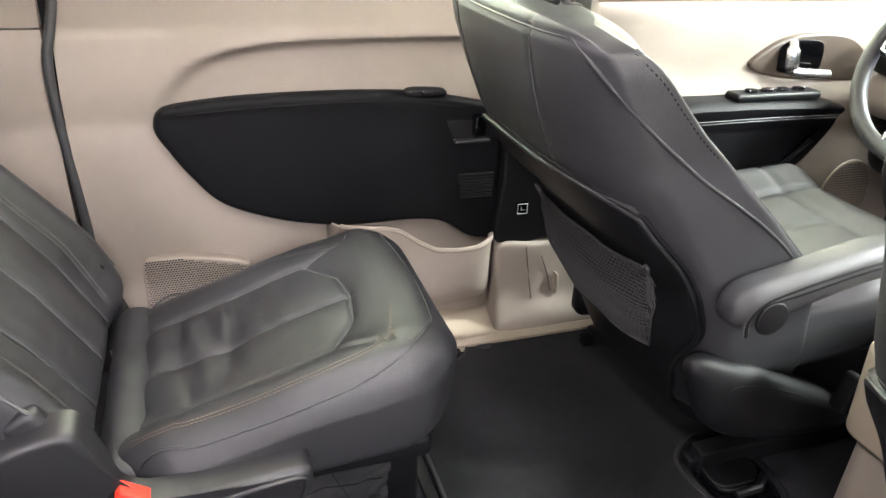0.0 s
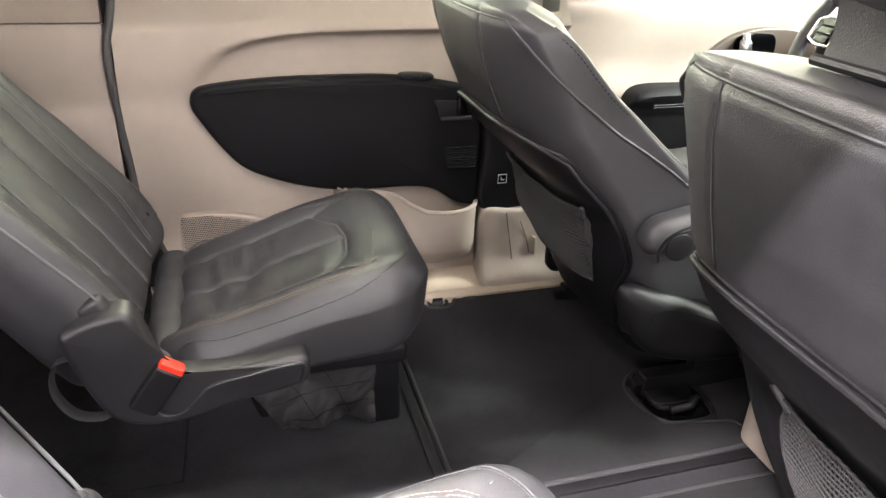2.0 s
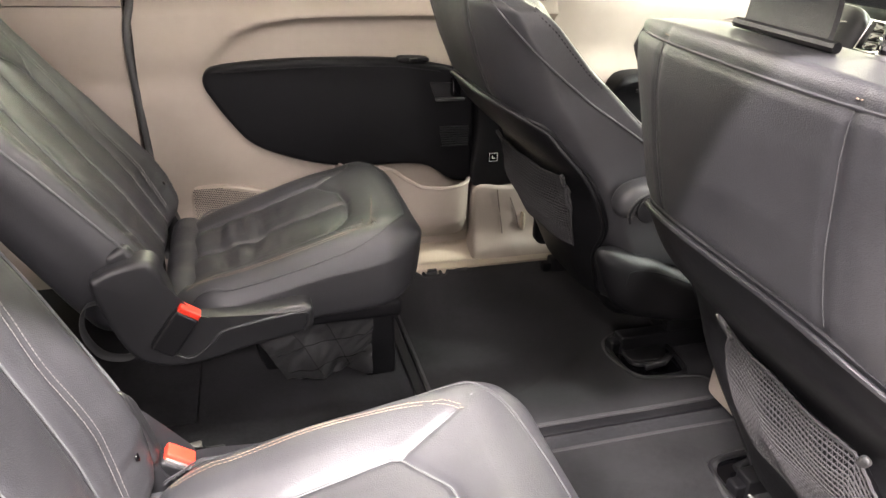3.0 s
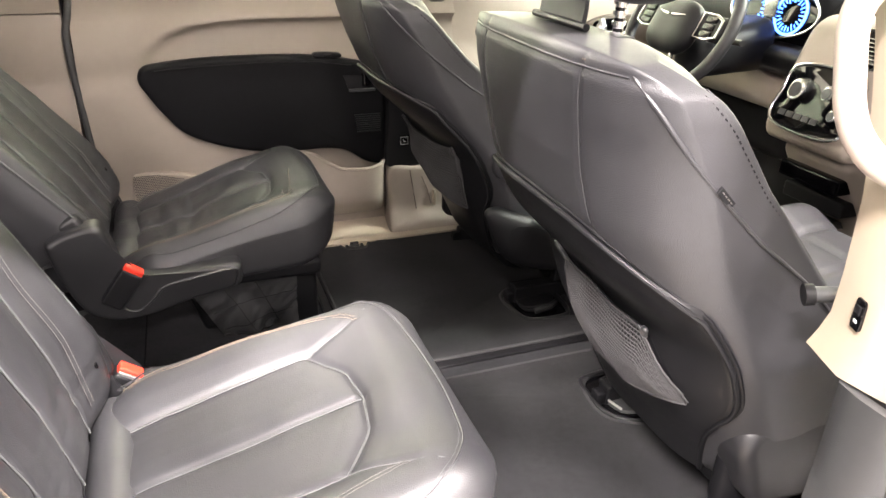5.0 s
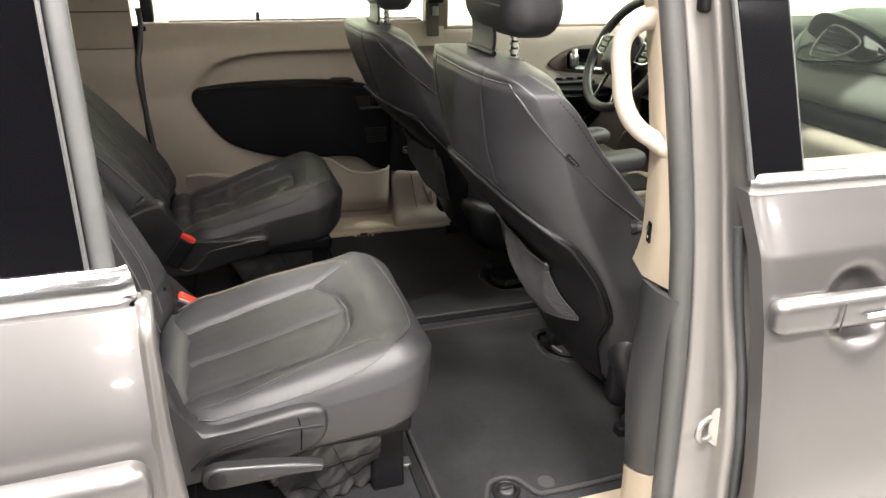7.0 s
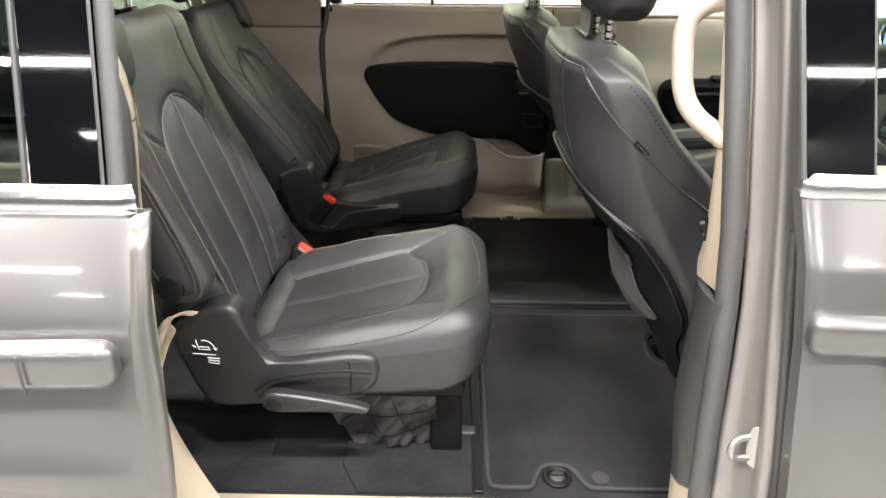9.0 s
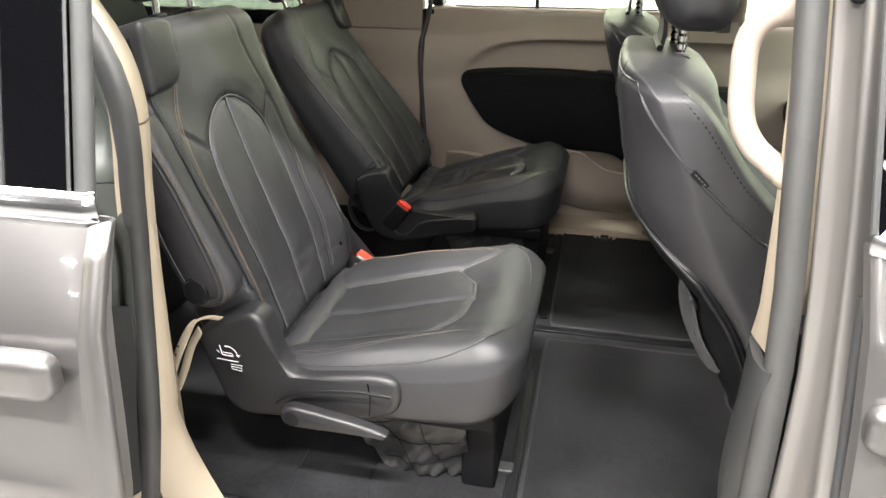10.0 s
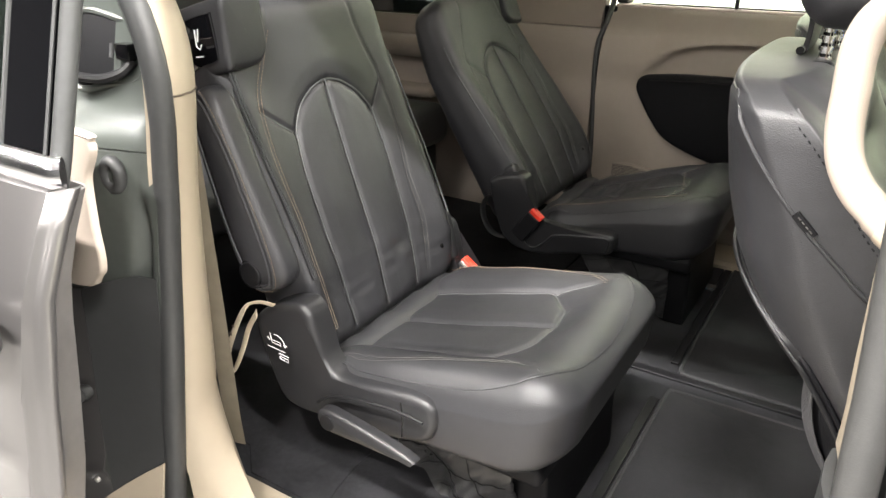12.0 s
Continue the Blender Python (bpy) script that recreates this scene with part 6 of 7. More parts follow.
    def net(u, v):
        yl = in_y + (out_y - in_y) * (u + 1) / 2
        hi = float(interp(yl, [in_y, hook_in, hook_out, out_y], [0.392, 0.426, 0.404, 0.322]))
        lo = float(interp(yl, [in_y, in_y + 0.035, 0.04, 0.12, out_y], [0.376, 0.264, 0.257, 0.282, 0.308]))
        z = lo + (hi - lo) * v
        x, y, zz = surf(0, yl / float(interp(z, wzs, wws)), z)
        bag = 0.012 + 0.022 * (1 - u * u) * math.sin(math.pi * min(1, 0.25 + 0.60 * v)) + 0.0018 * math.sin(9 * u + 7 * v)
        return (x - bag, yl, z)

    def height(u):
        return net(u, 1.0)[2] - net(u, 0.0)[2]
    cords = []
    for k in range(30):
        # cords that follow the hem
        run = []
        for u in ZS(-0.99, 0.99, 60):
            v = 1 - (0.0060 * k + 0.0010 * math.sin(6 * u + k)) / max(height(u), 0.003)
            if 0 <= v <= 1:
                run.append(W(net(u, v)))
            elif len(run) > 1:
                cords.append(tube(run, 0.0010, 5))
                run = []
        if len(run) > 1:
            cords.append(tube(run, 0.0010, 5))
    for k in range(-28, 29):
        # slanting cords of the mesh, both ways
        for way in (1, -1):
            run = []
            for v in ZS(0, 1, 12):
                u = k * 0.040 + way * 0.36 * (v - 0.5) * height(min(0.97, max(-0.97, k * 0.035))) / 0.15
                if abs(u) < 0.97:
                    run.append(W(net(u, v)))
            if len(run) > 1:
                cords.append(tube(run, 0.0006, 4))
    for e in (-0.97, 0.97):
        cords.append(tube([W(net(e, v)) for v in ZS(0, 1, 10)], 0.0020, 6))
    cords.append(tube([W(net(u, 0.0)) for u in ZS(-0.97, 0.97, 50)], 0.0020, 6))
    nt = part("net_pocket", merge(*cords), NET, seat, "dark grey elastic net pocket", recalc=False)
    nt["kind"] = "stuff"
    part("net_lining", sheet(lambda u, v: (lambda q: W((q[0] + 0.008, q[1], q[2])))(net(u, v)), ZS(-0.97, 0.97, 30), ZS(0, 0.96, 10), (0.002, 0, 0)), BLACK_SOFT, seat, "black pocket lining")
    part("net_hem", tube(L([(lambda q: (q[0] - 0.002, q[1], q[2] + 0.0008 * math.sin(90 * u)))(net(u, 1.0)) for u in ZS(-0.97, 0.97, 90)]), 0.0021, 7), NET, seat)
    for s in (2 * (hook_out - in_y) / (out_y - in_y) - 1, 2 * (hook_in - in_y) / (out_y - in_y) - 1):
        k = Vector(W(net(s, 1.0)))
        part("net_hook", moved(rounded(0.004, 0.006, 0.019, (0.003, 0.005, 0.008), (5, 5, 6)), Matrix.Translation(k + Vector((0.001, m * math.copysign(0.008, s), -0.004))) @ Euler((radians(-30 * math.copysign(1, s) * m), radians(-30), 0)).to_matrix().to_4x4()), HOOK, seat, "grey plastic net hook")

    # headrest on notched posts
    hx = 0.724
    head = part("headrest", rounded(0.055, 0.135, 0.095, (0.04, 0.05, 0.055), (14, 26, 20), lambda p: put(np.stack([p[:, 0] + hx + 0.008 - 0.105 * p[:, 2] + 0.8 * p[:, 1] ** 2, p[:, 1], p[:, 2] + 0.930], 1))), LEATHER, seat, "black leather headrest", angle=70)
    part("headrest_seam", tube(L([(hx - 0.041, y, 0.890) for y in ZS(-0.10, 0.10, 12)]), 0.0016, 6), LIT_PIPING, head)
    for s in (-1, 1):
        part("headrest_side_seam", tube(L([(hx - 0.030 + 0.8 * 0.0121, s * 0.106, z) for z in ZS(0.87, 1.02, 8)]), 0.0016, 6), LIT_PIPING, head)
    for s in (-0.064, 0.064):
        post = part("post", tube(L([(hx + 0.006, s, 0.76), (hx + 0.006, s, 0.88)]), 0.0068, 12), CHROME, head, "notched chrome headrest post")
        for k in range(6):
            part("notch", tube(L([(hx + 0.006, s, 0.797 + 0.012 * k), (hx + 0.006, s, 0.8015 + 0.012 * k)]), 0.0088, 10), CHROME, post)
            part("notch_shadow", tube(L([(hx + 0.006, s, 0.8018 + 0.012 * k), (hx + 0.006, s, 0.8055 + 0.012 * k)]), 0.0070, 10), GLOSS_BLACK, post)
        part("collar", rounded(0.014, 0.022, 0.006, 0.005, (4, 5, 3), lambda p, s=s: put(np.stack([p[:, 0] + hx + 0.006, p[:, 1] + s, p[:, 2] + 0.792], 1))), BLACK, head)
    # the rear flap of the headrest skirt and its plastic rail
    skirt = sheet(lambda u, v: W((hx - 0.040 + 0.016 * (1 - v) + 0.010 * math.sin(v * 3), -0.082 + 0.110 * u, 0.800 + 0.085 * v)), ZS(0, 1, 8), ZS(0, 1, 8), (0.006, 0, 0))
    part("skirt", skirt, LEATHER, head, "hanging leather skirt")
    part("skirt_rail", tube(L([(hx - 0.024, -0.092, 0.803), (hx - 0.024, 0.042, 0.803)]), 0.0050, 8), BLACK, head)

    # cushion with its seams
    def cush(p):
        x, y, z = p[:, 0] + 1.23, p[:, 1], p[:, 2]
        b = np.abs(y) / 0.245
        zz = z + interp(x, [0.98, 1.2, 1.48], [0.275, 0.285, 0.305]) + 0.030 * np.clip((b - 0.55) / 0.35, 0, 1) * (z > 0)
        zz = zz - 0.007 * np.exp(-((np.abs(y) - 0.14) / 0.006) ** 2) * (z > 0.03) - 0.007 * np.exp(-((x - 1.36) / 0.006) ** 2) * (z > 0.03)
        zz = zz - 0.005 * np.exp(-(y / 0.006) ** 2) * (z > 0.03) * (x < 1.36) + 0.004 * bumps(np.stack([x, y, z], 1), 12, 2.0) * (z > 0.03)
        return put(np.stack([x, y, zz], 1))
    cu = part("cushion", rounded(0.25, 0.245, 0.065, (0.06, 0.05, 0.045), (50, 60, 12), cush), LEATHER, seat, "black leather seat cushion", angle=80)
    for off in (0.0, 0.006):
        part("stitching", stitches(L([(x, -0.226 + off * 0.3, float(interp(x, [0.98, 1.2, 1.48], [0.275, 0.285, 0.305])) + 0.078 + off) for x in ZS(1.02, 1.42, 20)])), THREAD, cu, "pale stitched thread")

    # folding armrest, inboard
    ay, ax, half = -0.288, (1.085 if m > 0 else 1.120), (0.222 if m > 0 else 0.150)
    slope = lambda x: 0.418 + 0.23 * (x - 0.90) - 0.16 * np.clip(x - 1.08, 0, 1)
    arm = part("armrest", rounded(half, 0.030, 0.033, (0.038, 0.022, 0.031), (30, 10, 14), lambda p: put(np.stack([p[:, 0] + ax, p[:, 1] + ay, p[:, 2] * (1 - 0.55 * np.clip(p[:, 0] + half, 0, 0.4)) + slope(p[:, 0] + ax)], 1))), LEATHER, seat, "black leather folding armrest", angle=70)
    tail = ax - half
    face = lambda x, dz: (x, ay - 0.0302, float(slope(x)) + dz)
    for off in (0.0, 0.010):
        bend = flat([(tail + 0.016, -0.028), (tail + 0.014, -0.006), (tail + 0.034, 0.016 - 0.3 * off), (tail + 0.09, 0.020 - off), (tail + 0.2, 0.017 - off), (ax + half - 0.06, 0.010 - off)], 6)
        part("stitching", stitches(L([face(x + off * 0.8, dz) for x, dz in bend])), THREAD, arm, "pale stitched thread")
        part("armrest_piping", tube(L([face(x + 0.004 + off * 0.2, dz - 0.005) for x, dz in bend]), 0.0013, 6), BLACK_SOFT, arm)
    part("pivot_cap", plate(disc(0.025, 28), lambda a, b, d: W((tail + 0.055 + a, ay - 0.0295 - d, float(slope(tail + 0.055)) - 0.016 + b)), 0.0045, 0.002), BLACK, arm)

    # side shields, rails and the buckle by the console
    if m > 0:
        def bulb(p):
            # a slanted pad: its tail follows the line of the seat back, its top falls away to the front
            x = p[:, 0] + 1.020
            z = p[:, 2] * interp(x, [0.88, 0.99, 1.16], [1.0, 0.9, 0.35]) + 0.196 - 0.33 * (x - 0.965)
            return put(np.stack([x + 0.45 * (0.26 - z), p[:, 1] * interp(x, [0.88, 1.04, 1.16], [0.75, 1.0, 0.9]) - 0.240, z], 1))
        part("side_shield", rounded(0.145, 0.040, 0.088, (0.060, 0.036, 0.050), (24, 14, 20), bulb), BLACK, seat, "black wrapped seat side shield", angle=70)
        part("shield_seam", tube(L([(x + 0.45 * (0.26 - z), -0.2800, z) for x, z in flat([(0.905, 0.225), (0.93, 0.255), (0.98, 0.248), (1.05, 0.214)], 6)]), 0.0012, 6), BLACK_SOFT, seat)
        part("belt_buckle", moved(rounded(0.010, 0.016, 0.034, 0.008, (5, 5, 6)), Matrix.Translation(W((1.140, -0.300, 0.222))) @ Euler((0, radians(15), 0)).to_matrix().to_4x4()), BLACK, seat, "black seat belt buckle")
    else:
        part("side_shield", rounded(0.20, 0.03, 0.075, (0.05, 0.02, 0.05), (14, 6, 10), lambda p: put(np.stack([p[:, 0] + 1.22, p[:, 1] - 0.215, p[:, 2] + 0.205], 1))), BLACK, seat, "black plastic seat side shield")
    # outboard valance with a rounded tail and a hollow underneath
    vl = outline([(0.950, 0.145), (0.930, 0.19), (0.912, 0.240), (0.916, 0.272), (0.940, 0.290), (1.0, 0.293), (1.15, 0.285), (1.35, 0.270), (1.36, 0.20), (1.34, 0.14), (1.15, 0.125), (1.05, 0.118), (0.985, 0.122)], 5)
    part("valance", plate(vl, lambda a, b, d: W((a, 0.185 + d, b)), 0.062, 0.024, 0.0, 6, 0), SEAT_PLASTIC, seat, "black plastic outboard valance", angle=50)
    part("valance_inner", rounded(0.20, 0.02, 0.075, (0.03, 0.015, 0.03), (8, 5, 6), lambda p: put(np.stack([p[:, 0] + 1.13, p[:, 1] + 0.190, p[:, 2] + 0.165], 1))), BLACK_SOFT, seat)
    part("lower_cover", rounded(0.07, 0.19, 0.06, (0.05, 0.05, 0.04), (10, 12, 8), lambda p: put(np.stack([p[:, 0] + 1.03, p[:, 1], p[:, 2] + 0.135], 1))), BLACK_SOFT, seat)
    for s in (-0.19, 0.19):
        ya, yb = sorted((yc + m * (s - 0.018), yc + m * (s + 0.018)))
        rail = part("rail", box(0.985, 1.50, ya, yb, 0.0, 0.045, 0.005), BLACK, seat)
        part("rail_end", box(0.965, 0.990, ya + 0.004, yb - 0.004, 0.0, 0.032, 0.006), BLACK_SOFT, rail)
        ya, yb = sorted((yc + m * (s - 0.012), yc + m * (s + 0.012)))
        part("riser", box(1.10, 1.40, ya, yb, 0.04, 0.24, 0.006), BLACK, seat)
    return seat


front_seat(-0.404, -1, "black leather passenger seat with net pocket on its back")
front_seat(0.415, 1, "black leather driver's seat with folded-down armrest", -0.032, -0.024)


# ---------------------------------------------------------------- third row
def bench():
    b = thing("bench_seat", (-0.7, 0, 0), "black leather third-row bench seat", "seat")
    for y in (-0.40, 0.02, 0.43):
        part("cushion", rounded(0.24, 0.20, 0.07, (0.05, 0.045, 0.05), (16, 16, 8), lambda p, y=y: p + np.array([-0.68, y, 0.335])), LEATHER, b)
        part("backrest", rounded(0.06, 0.20, 0.24, (0.045, 0.05, 0.05), (8, 16, 18), lambda p, y=y: np.stack([p[:, 0] - 0.93 - 0.3 * (p[:, 2]), p[:, 1] + y, p[:, 2] + 0.57], 1)), LEATHER, b)
    part("base", box(-0.90, -0.48, -0.58, 0.60, 0.0, 0.27, 0.02), BLACK_SOFT, b)


bench()


# ---------------------------------------------------------------- dashboard and wheel
def cockpit():
    d = thing("dashboard", (1.8, 0.0, 0.0), "tan and black dashboard with centre console", "dashboard", kind="structure")
    def pad(p):
        return np.stack([p[:, 0] + 1.98 - 0.10 * (p[:, 2] < 0) * np.abs(p[:, 2]) * 2, p[:, 1] - 0.015, p[:, 2] + 0.66 + 0.05 * np.cos(p[:, 1] * 2.5) - 0.04], 1)
    part("top_pad", rounded(0.20, 0.80, 0.11, (0.08, 0.08, 0.07), (10, 24, 10), pad), BLACK_SOFT, d)
    part("passenger_pad", rounded(0.27, 0.36, 0.065, (0.09, 0.10, 0.055), (10, 20, 10), lambda p: np.stack([p[:, 0] + 1.93 + 1.0 * (p[:, 2]), p[:, 1] - 0.46, p[:, 2] + 0.785], 1)), DASH, d, "grey upper dash pad")
    part("passenger_face", rounded(0.10, 0.34, 0.060, (0.06, 0.06, 0.05), (8, 16, 8), lambda p: np.stack([p[:, 0] + 1.72 + 0.5 * p[:, 2], p[:, 1] - 0.46, p[:, 2] + 0.690], 1)), DASH, d, "grey passenger dash face")
    part("passenger_band", rounded(0.09, 0.33, 0.035, (0.05, 0.06, 0.03), (8, 16, 6), lambda p: np.stack([p[:, 0] + 1.70, p[:, 1] - 0.46, p[:, 2] + 0.608], 1)), BLACK_SOFT, d, "black dash band over the glovebox")
    part("glovebox_panel", rounded(0.10, 0.33, 0.058, (0.05, 0.06, 0.04), (8, 16, 8), lambda p: np.stack([p[:, 0] + 1.70 - 0.4 * p[:, 2], p[:, 1] - 0.46, p[:, 2] + 0.522], 1)), TAN, d, "tan glovebox panel")
    on = lambda a, b, e: (1.655 - e + 0.35 * (b - 0.78), a, b)
    side_vent = part("side_vent", plate(outline([(-0.20, 0.835), (-0.30, 0.835), (-0.42, 0.80), (-0.455, 0.775), (-0.40, 0.745), (-0.30, 0.730), (-0.20, 0.735)], 5), on, 0.030, 0.008), GLOSS_BLACK, d, "gloss black vent surround")
    part("vent_ring", tube([on(a, b, 0.032) for a, b in outline([(-0.27, 0.815), (-0.345, 0.805), (-0.372, 0.785), (-0.33, 0.755), (-0.25, 0.748)], 5)], 0.0035, 6, True), CHROME, side_vent)
    for k in range(5):
        part("vent_slat", tube([on(-0.26, 0.760 + 0.011 * k, 0.033), on(-0.345, 0.760 + 0.010 * k, 0.033)], 0.0016, 5), SATIN, side_vent)
    part("mid_panel", rounded(0.10, 0.80, 0.055, (0.05, 0.06, 0.045), (8, 20, 8), lambda p: p + np.array([1.83, -0.015, 0.500])), TAN, d, "tan knee panel")
    part("dash_band", rounded(0.11, 0.80, 0.040, (0.05, 0.06, 0.032), (8, 20, 8), lambda p: p + np.array([1.82, -0.015, 0.585])), BLACK, d, "black stitched dash band")
    # Lower dash in black: the open footwell's shade is put into its colour.
    part("shaded_lower_panel", rounded(0.12, 0.80, 0.09, (0.05, 0.06, 0.05), (8, 20, 8), lambda p: p + np.array([1.93, -0.015, 0.38])), BLACK_SOFT, d, "lower dash panel blackened for the footwell's shade")
    hood = part("gauge_hood", rounded(0.06, 0.185, 0.085, (0.05, 0.07, 0.06), (8, 16, 10), lambda p: p + np.array([1.822, 0.335, 0.705])), BLACK_SOFT, d)
    dial = lambda y, z, e: (1.757 - e - 0.2 * (0.70 - z), y, z)
    part("gauge_face", plate([(0.335 + 0.150 * math.cos(w), 0.702 + 0.062 * math.sin(w)) for w in ZS(0, 2 * math.pi, 40)[:-1]], dial, 0.004, 0.001), GLOSS_BLACK, hood)
    part("gauge_rim", tube([dial(0.335 + 0.155 * math.cos(w), 0.702 + 0.066 * math.sin(w), 0.004) for w in ZS(0, 2 * math.pi, 48)[:-1]], 0.004, 6, True), SATIN, hood)
    for y, r in ((0.402, 0.050), (0.268, 0.050)):
        part("gauge_ring", tube([dial(y + r * math.cos(w), 0.70 + r * math.sin(w), 0.007) for w in ZS(0, 2 * math.pi, 40)[:-1]], 0.0035, 6, True), CLUSTER_GLOW, hood, "blue lit gauge ring")
        for k in range(24):
            w = 2 * math.pi * k / 24
            part("gauge_mark", tube([dial(y + q * math.cos(w), 0.70 + q * math.sin(w), 0.007) for q in (r * (0.66 if k % 2 else 0.58), r * 0.86)], 0.0016, 5), CLUSTER_GLOW, hood)
    part("gauge_screen", box(1.744, 1.749, 0.312, 0.358, 0.672, 0.728, 0.001), SATIN, hood, "grey trip screen")
    # centre stack
    st = part("centre_stack", rounded(0.10, 0.135, 0.145, (0.05, 0.03, 0.05), (8, 12, 14), lambda p: np.stack([p[:, 0] + 1.715 + 0.35 * p[:, 2], p[:, 1] - 0.015, p[:, 2] + 0.580], 1)), TAN, d, "tan centre stack")
    face = lambda a, b, e: (1.600 + 0.35 * (b - 0.53) - e, a * 0.84 - 0.015, 0.548 + 0.88 * (b - 0.53))
    part("control_plate", plate(outline([(-0.115, 0.47), (-0.118, 0.54), (-0.11, 0.60), (0.0, 0.615), (0.11, 0.60), (0.118, 0.54), (0.115, 0.47), (0.0, 0.455)], 4), face, 0.012, 0.004), GLOSS_BLACK, st, "gloss black control plate")
    part("plate_rim", tube([face(a, b, 0.009) for a, b in outline([(-0.118, 0.467), (-0.121, 0.54), (-0.113, 0.603), (0.0, 0.619), (0.113, 0.603), (0.121, 0.54), (0.118, 0.467), (0.0, 0.451)], 4)], 0.004, 6, True), CHROME, st)
    for a, b, r in ((0.055, 0.555, 0.027), (-0.045, 0.565, 0.019), (-0.09, 0.52, 0.015)):
        k = part("rotary_knob", plate([(a + r * math.cos(w), b + r * math.sin(w)) for w in ZS(0, 2 * math.pi, 28)[:-1]], lambda p, q, e: face(p, q, 0.012 + e), 0.024, 0.004), SATIN, st, "ribbed silver rotary knob")
        part("knob_face", plate([(a + 0.7 * r * math.cos(w), b + 0.7 * r * math.sin(w)) for w in ZS(0, 2 * math.pi, 24)[:-1]], lambda p, q, e: face(p, q, 0.036 + e), 0.002, 0.0008), GREY_PLASTIC, k)
    for k in range(5):
        part("button", plate([(-0.03 + 0.028 * k - 0.011, 0.482), (-0.03 + 0.028 * k + 0.011, 0.482), (-0.03 + 0.028 * k + 0.011, 0.496), (-0.03 + 0.028 * k - 0.011, 0.496)], lambda p, q, e: face(p, q, 0.012 + e), 0.003, 0.001), GREY_PLASTIC, st)
    part("vent", plate(outline([(-0.12, 0.64), (-0.118, 0.69), (-0.09, 0.71), (-0.03, 0.71), (-0.02, 0.67), (-0.03, 0.635)], 4), lambda p, q, e: face(p, q, e - 0.012), 0.016, 0.003), GLOSS_BLACK, st)
    for k in range(7):
        part("vent_slat", tube([face(-0.11, 0.645 + 0.009 * k, 0.008), face(-0.03, 0.645 + 0.009 * k, 0.008)], 0.0018, 5), SATIN, st)
    part("vent_rim", tube([face(a, b, 0.003) for a, b in outline([(-0.124, 0.638), (-0.122, 0.69), (-0.092, 0.714), (-0.026, 0.714), (-0.016, 0.67), (-0.026, 0.631)], 4)], 0.004, 6, True), SATIN, st)
    # floor console below the stack
    co = thing("floor_console", (1.66, -0.015, 0.0), "tan floor console with open storage and sockets", "console")
    part("body", rounded(0.10, 0.125, 0.20, (0.04, 0.03, 0.03), (8, 12, 12), lambda p: np.stack([p[:, 0] + 1.72 + 0.75 * np.clip(0.195 - p[:, 2], 0, 0.3), p[:, 1] * 0.85 - 0.015, p[:, 2] * 1.08 + 0.216], 1)), TAN, co)
    part("upper_shelf", box(1.628, 1.70, -0.105, 0.075, 0.345, 0.385, 0.008), GLOSS_BLACK, co)
    part("socket_panel", box(1.662, 1.73, -0.105, 0.075, 0.285, 0.325, 0.006), BLACK, co)
    part("latch", box(1.718, 1.78, -0.05, 0.02, 0.225, 0.245, 0.004), GREY_PLASTIC, co)
    # low console between the front seats
    lc = thing("cup_holder_console", (1.15, -0.01, 0.0), "tan low console with cup holders between the seats", "console")
    part("body", rounded(0.165, 0.088, 0.085, (0.05, 0.04, 0.02), (12, 12, 12), lambda p: np.stack([p[:, 0] * (1 + 0.25 * p[:, 2]) + 1.235, p[:, 1] * (1 + 0.5 * p[:, 2]) - 0.010, p[:, 2] + 0.285], 1)), TAN_LIGHT, lc)
    part("lower_body", rounded(0.150, 0.072, 0.115, (0.05, 0.04, 0.02), (10, 10, 10), lambda p: p + np.array([1.240, -0.012, 0.116])), TAN, lc)
    ring = [(1.235 + 0.166 * math.copysign(abs(math.cos(w)) ** 0.5, math.cos(w)), -0.010 + 0.090 * math.copysign(abs(math.sin(w)) ** 0.5, math.sin(w))) for w in ZS(0, 2 * math.pi, 49)[:-1]]
    part("rim_lip", tube([(a, b, 0.366) for a, b in ring], 0.008, 8, True), TAN_LIGHT, lc)
    part("seam_line", tube([(1.235 + (a - 1.235) * 1.012, -0.010 + (b + 0.010) * 1.012, 0.340) for a, b in ring], 0.0014, 6, True), TAN_DARK, lc)
    part("top_tray", rounded(0.145, 0.072, 0.012, 0.010, (8, 8, 3), lambda p: p + np.array([1.235, -0.010, 0.360])), BLACK, lc)

    # steering wheel
    sw = thing("steering_wheel", (1.480, 0.362, 0.664), "black leather steering wheel with silver spoke trim", "steering wheel")
    M = Matrix.Translation((1.480, 0.362, 0.664)) @ Euler((0, radians(-64), 0)).to_matrix().to_4x4()
    P = lambda a, b, c=0.0: tuple(M @ Vector((a, b, c)))     # a: towards the top of the wheel; b: left; c: towards the driver
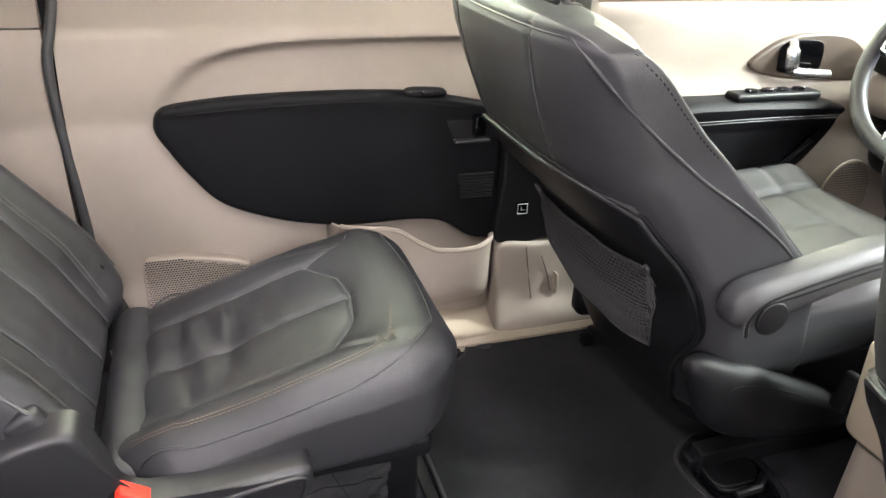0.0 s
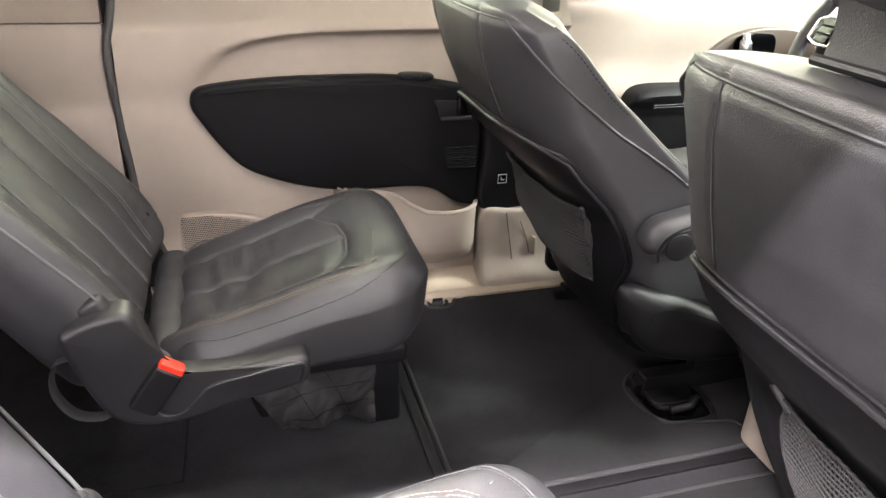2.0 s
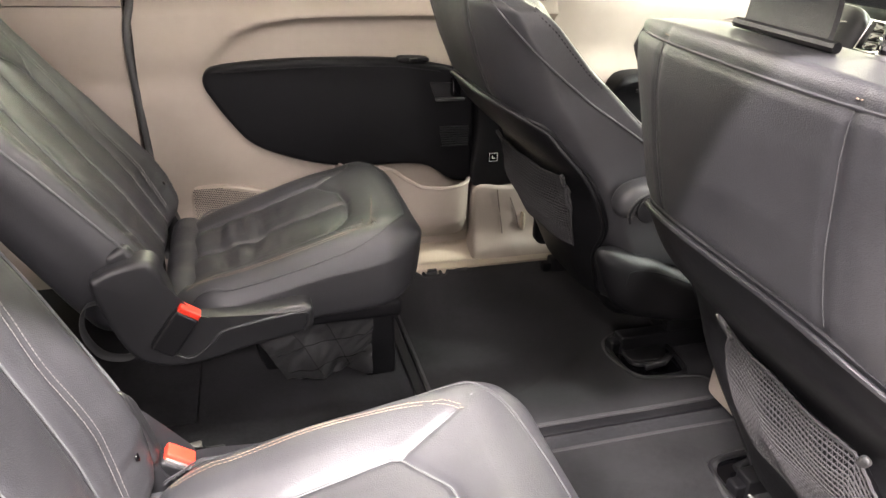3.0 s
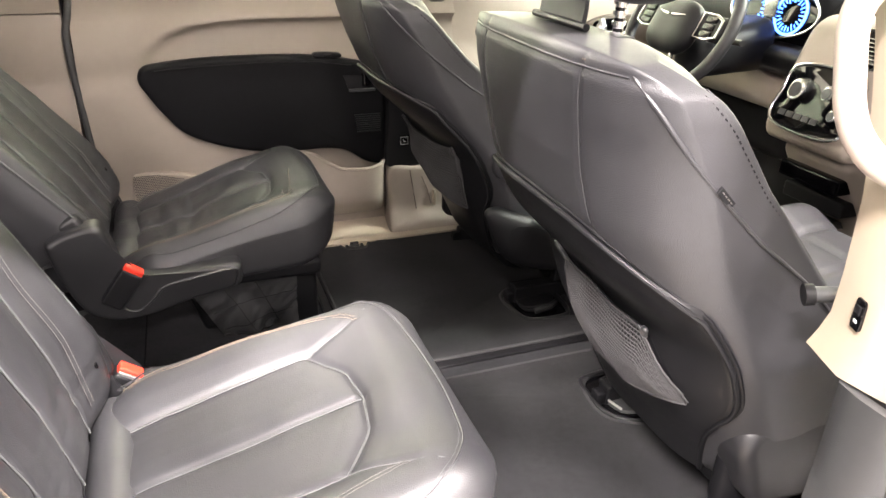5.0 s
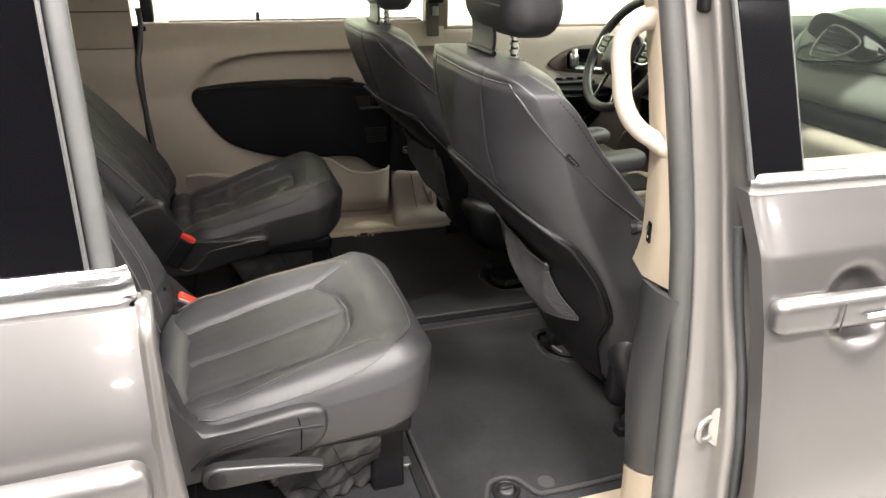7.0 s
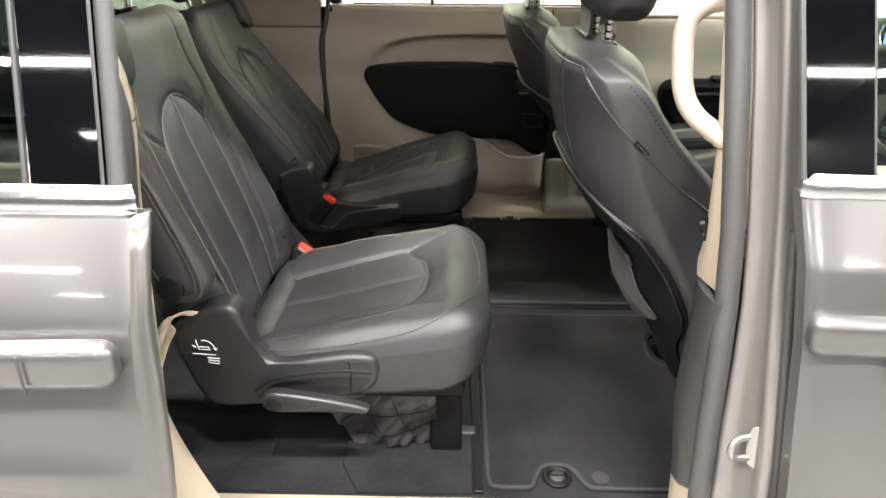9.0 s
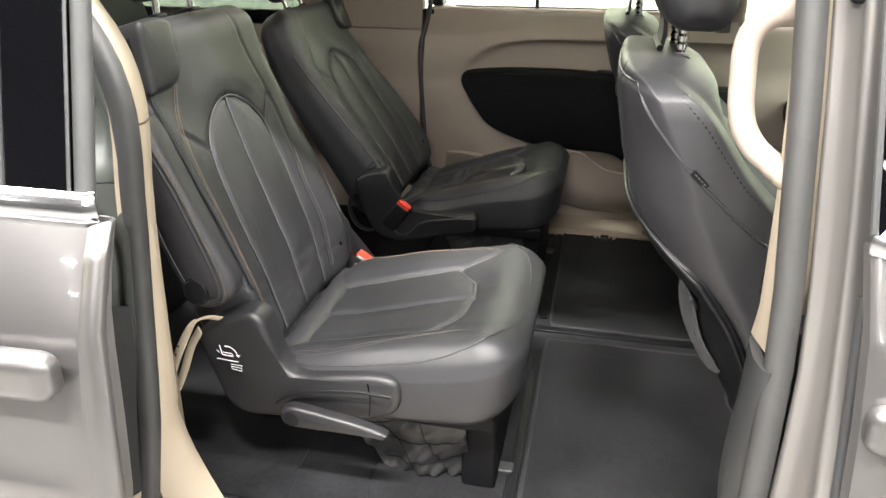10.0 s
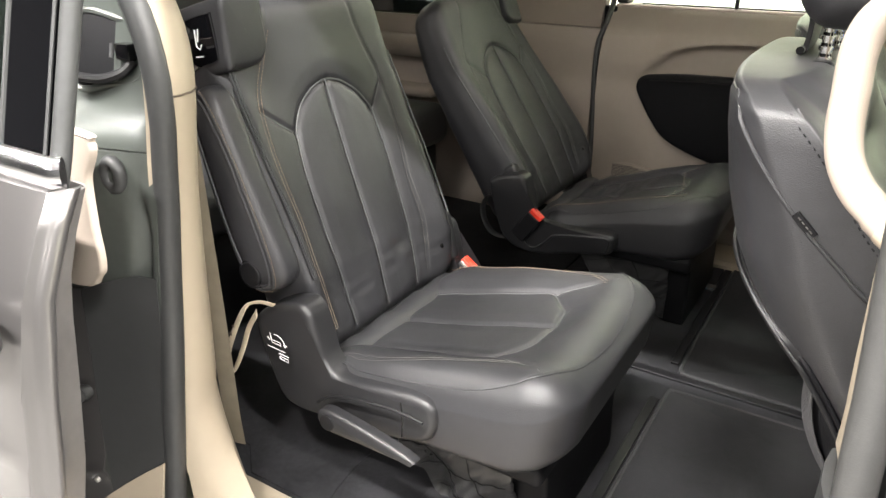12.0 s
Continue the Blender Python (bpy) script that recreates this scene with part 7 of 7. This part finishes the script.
    part("rim", tube([P(0.182 * math.cos(w), 0.186 * math.sin(w)) for w in ZS(0, 2 * math.pi, 65)[:-1]], 0.0155, 14, True), LEATHER, sw)
    part("hub", moved(rounded(0.070, 0.085, 0.03, (0.05, 0.06, 0.025), (14, 14, 8)), M @ Matrix.Translation((-0.008, 0, 0.012))), BLACK, sw, "black airbag cover")
    wing = [tube([P(0.012, s * 0.006, 0.043), P(0.015, s * 0.03, 0.0425), P(0.020, s * 0.052, 0.039)], [0.0035, 0.003, 0.001], 6) for s in (1, -1)]
    part("badge", merge(*wing), CHROME, sw, "plain winged silver badge")
    for s in (1, -1):
        sp = part("spoke", moved(rounded(0.032, 0.050, 0.012, (0.02, 0.015, 0.010), (6, 8, 4)), M @ Matrix.Translation((0.010, s * 0.122, 0.002))), BLACK, sw)
        part("spoke_trim", tube([P(0.040, s * 0.085, 0.016), P(0.040, s * 0.13, 0.014), P(0.030, s * 0.158, 0.012), P(-0.012, s * 0.158, 0.012), P(-0.022, s * 0.13, 0.014), P(-0.022, s * 0.09, 0.016)], 0.0045, 7, True), SATIN, sp, "silver spoke trim")
        for k in range(3):
            part("wheel_button", moved(rounded(0.008, 0.020, 0.004, 0.003, (3, 4, 3)), M @ Matrix.Translation((0.028 - 0.019 * k, s * 0.122, 0.014))), GLOSS_BLACK, sp)
    for s in (1, -1):
        part("lower_spoke", tube([P(-0.06, s * 0.030, 0.008), P(-0.12, s * 0.045, 0.002), P(-0.172, s * 0.055, 0.0)], [0.014, 0.012, 0.010], 8, False, 0.5), SATIN, sw)
    part("column", rounded(0.13, 0.055, 0.055, (0.04, 0.04, 0.04), (8, 8, 8), lambda p: np.stack([p[:, 0] + 1.63, p[:, 1] * (1 + 1.6 * np.clip(p[:, 0] + 0.05, 0, 1)) + 0.355, p[:, 2] * (1 + 2.0 * np.clip(p[:, 0] + 0.05, 0, 1)) + 0.600 + 0.15 * p[:, 0]], 1)), BLACK, sw, "black steering column shroud")
    part("stalk", tube([(1.56, 0.31, 0.635), (1.53, 0.18, 0.648)], 0.008, 8), BLACK, sw)


cockpit()
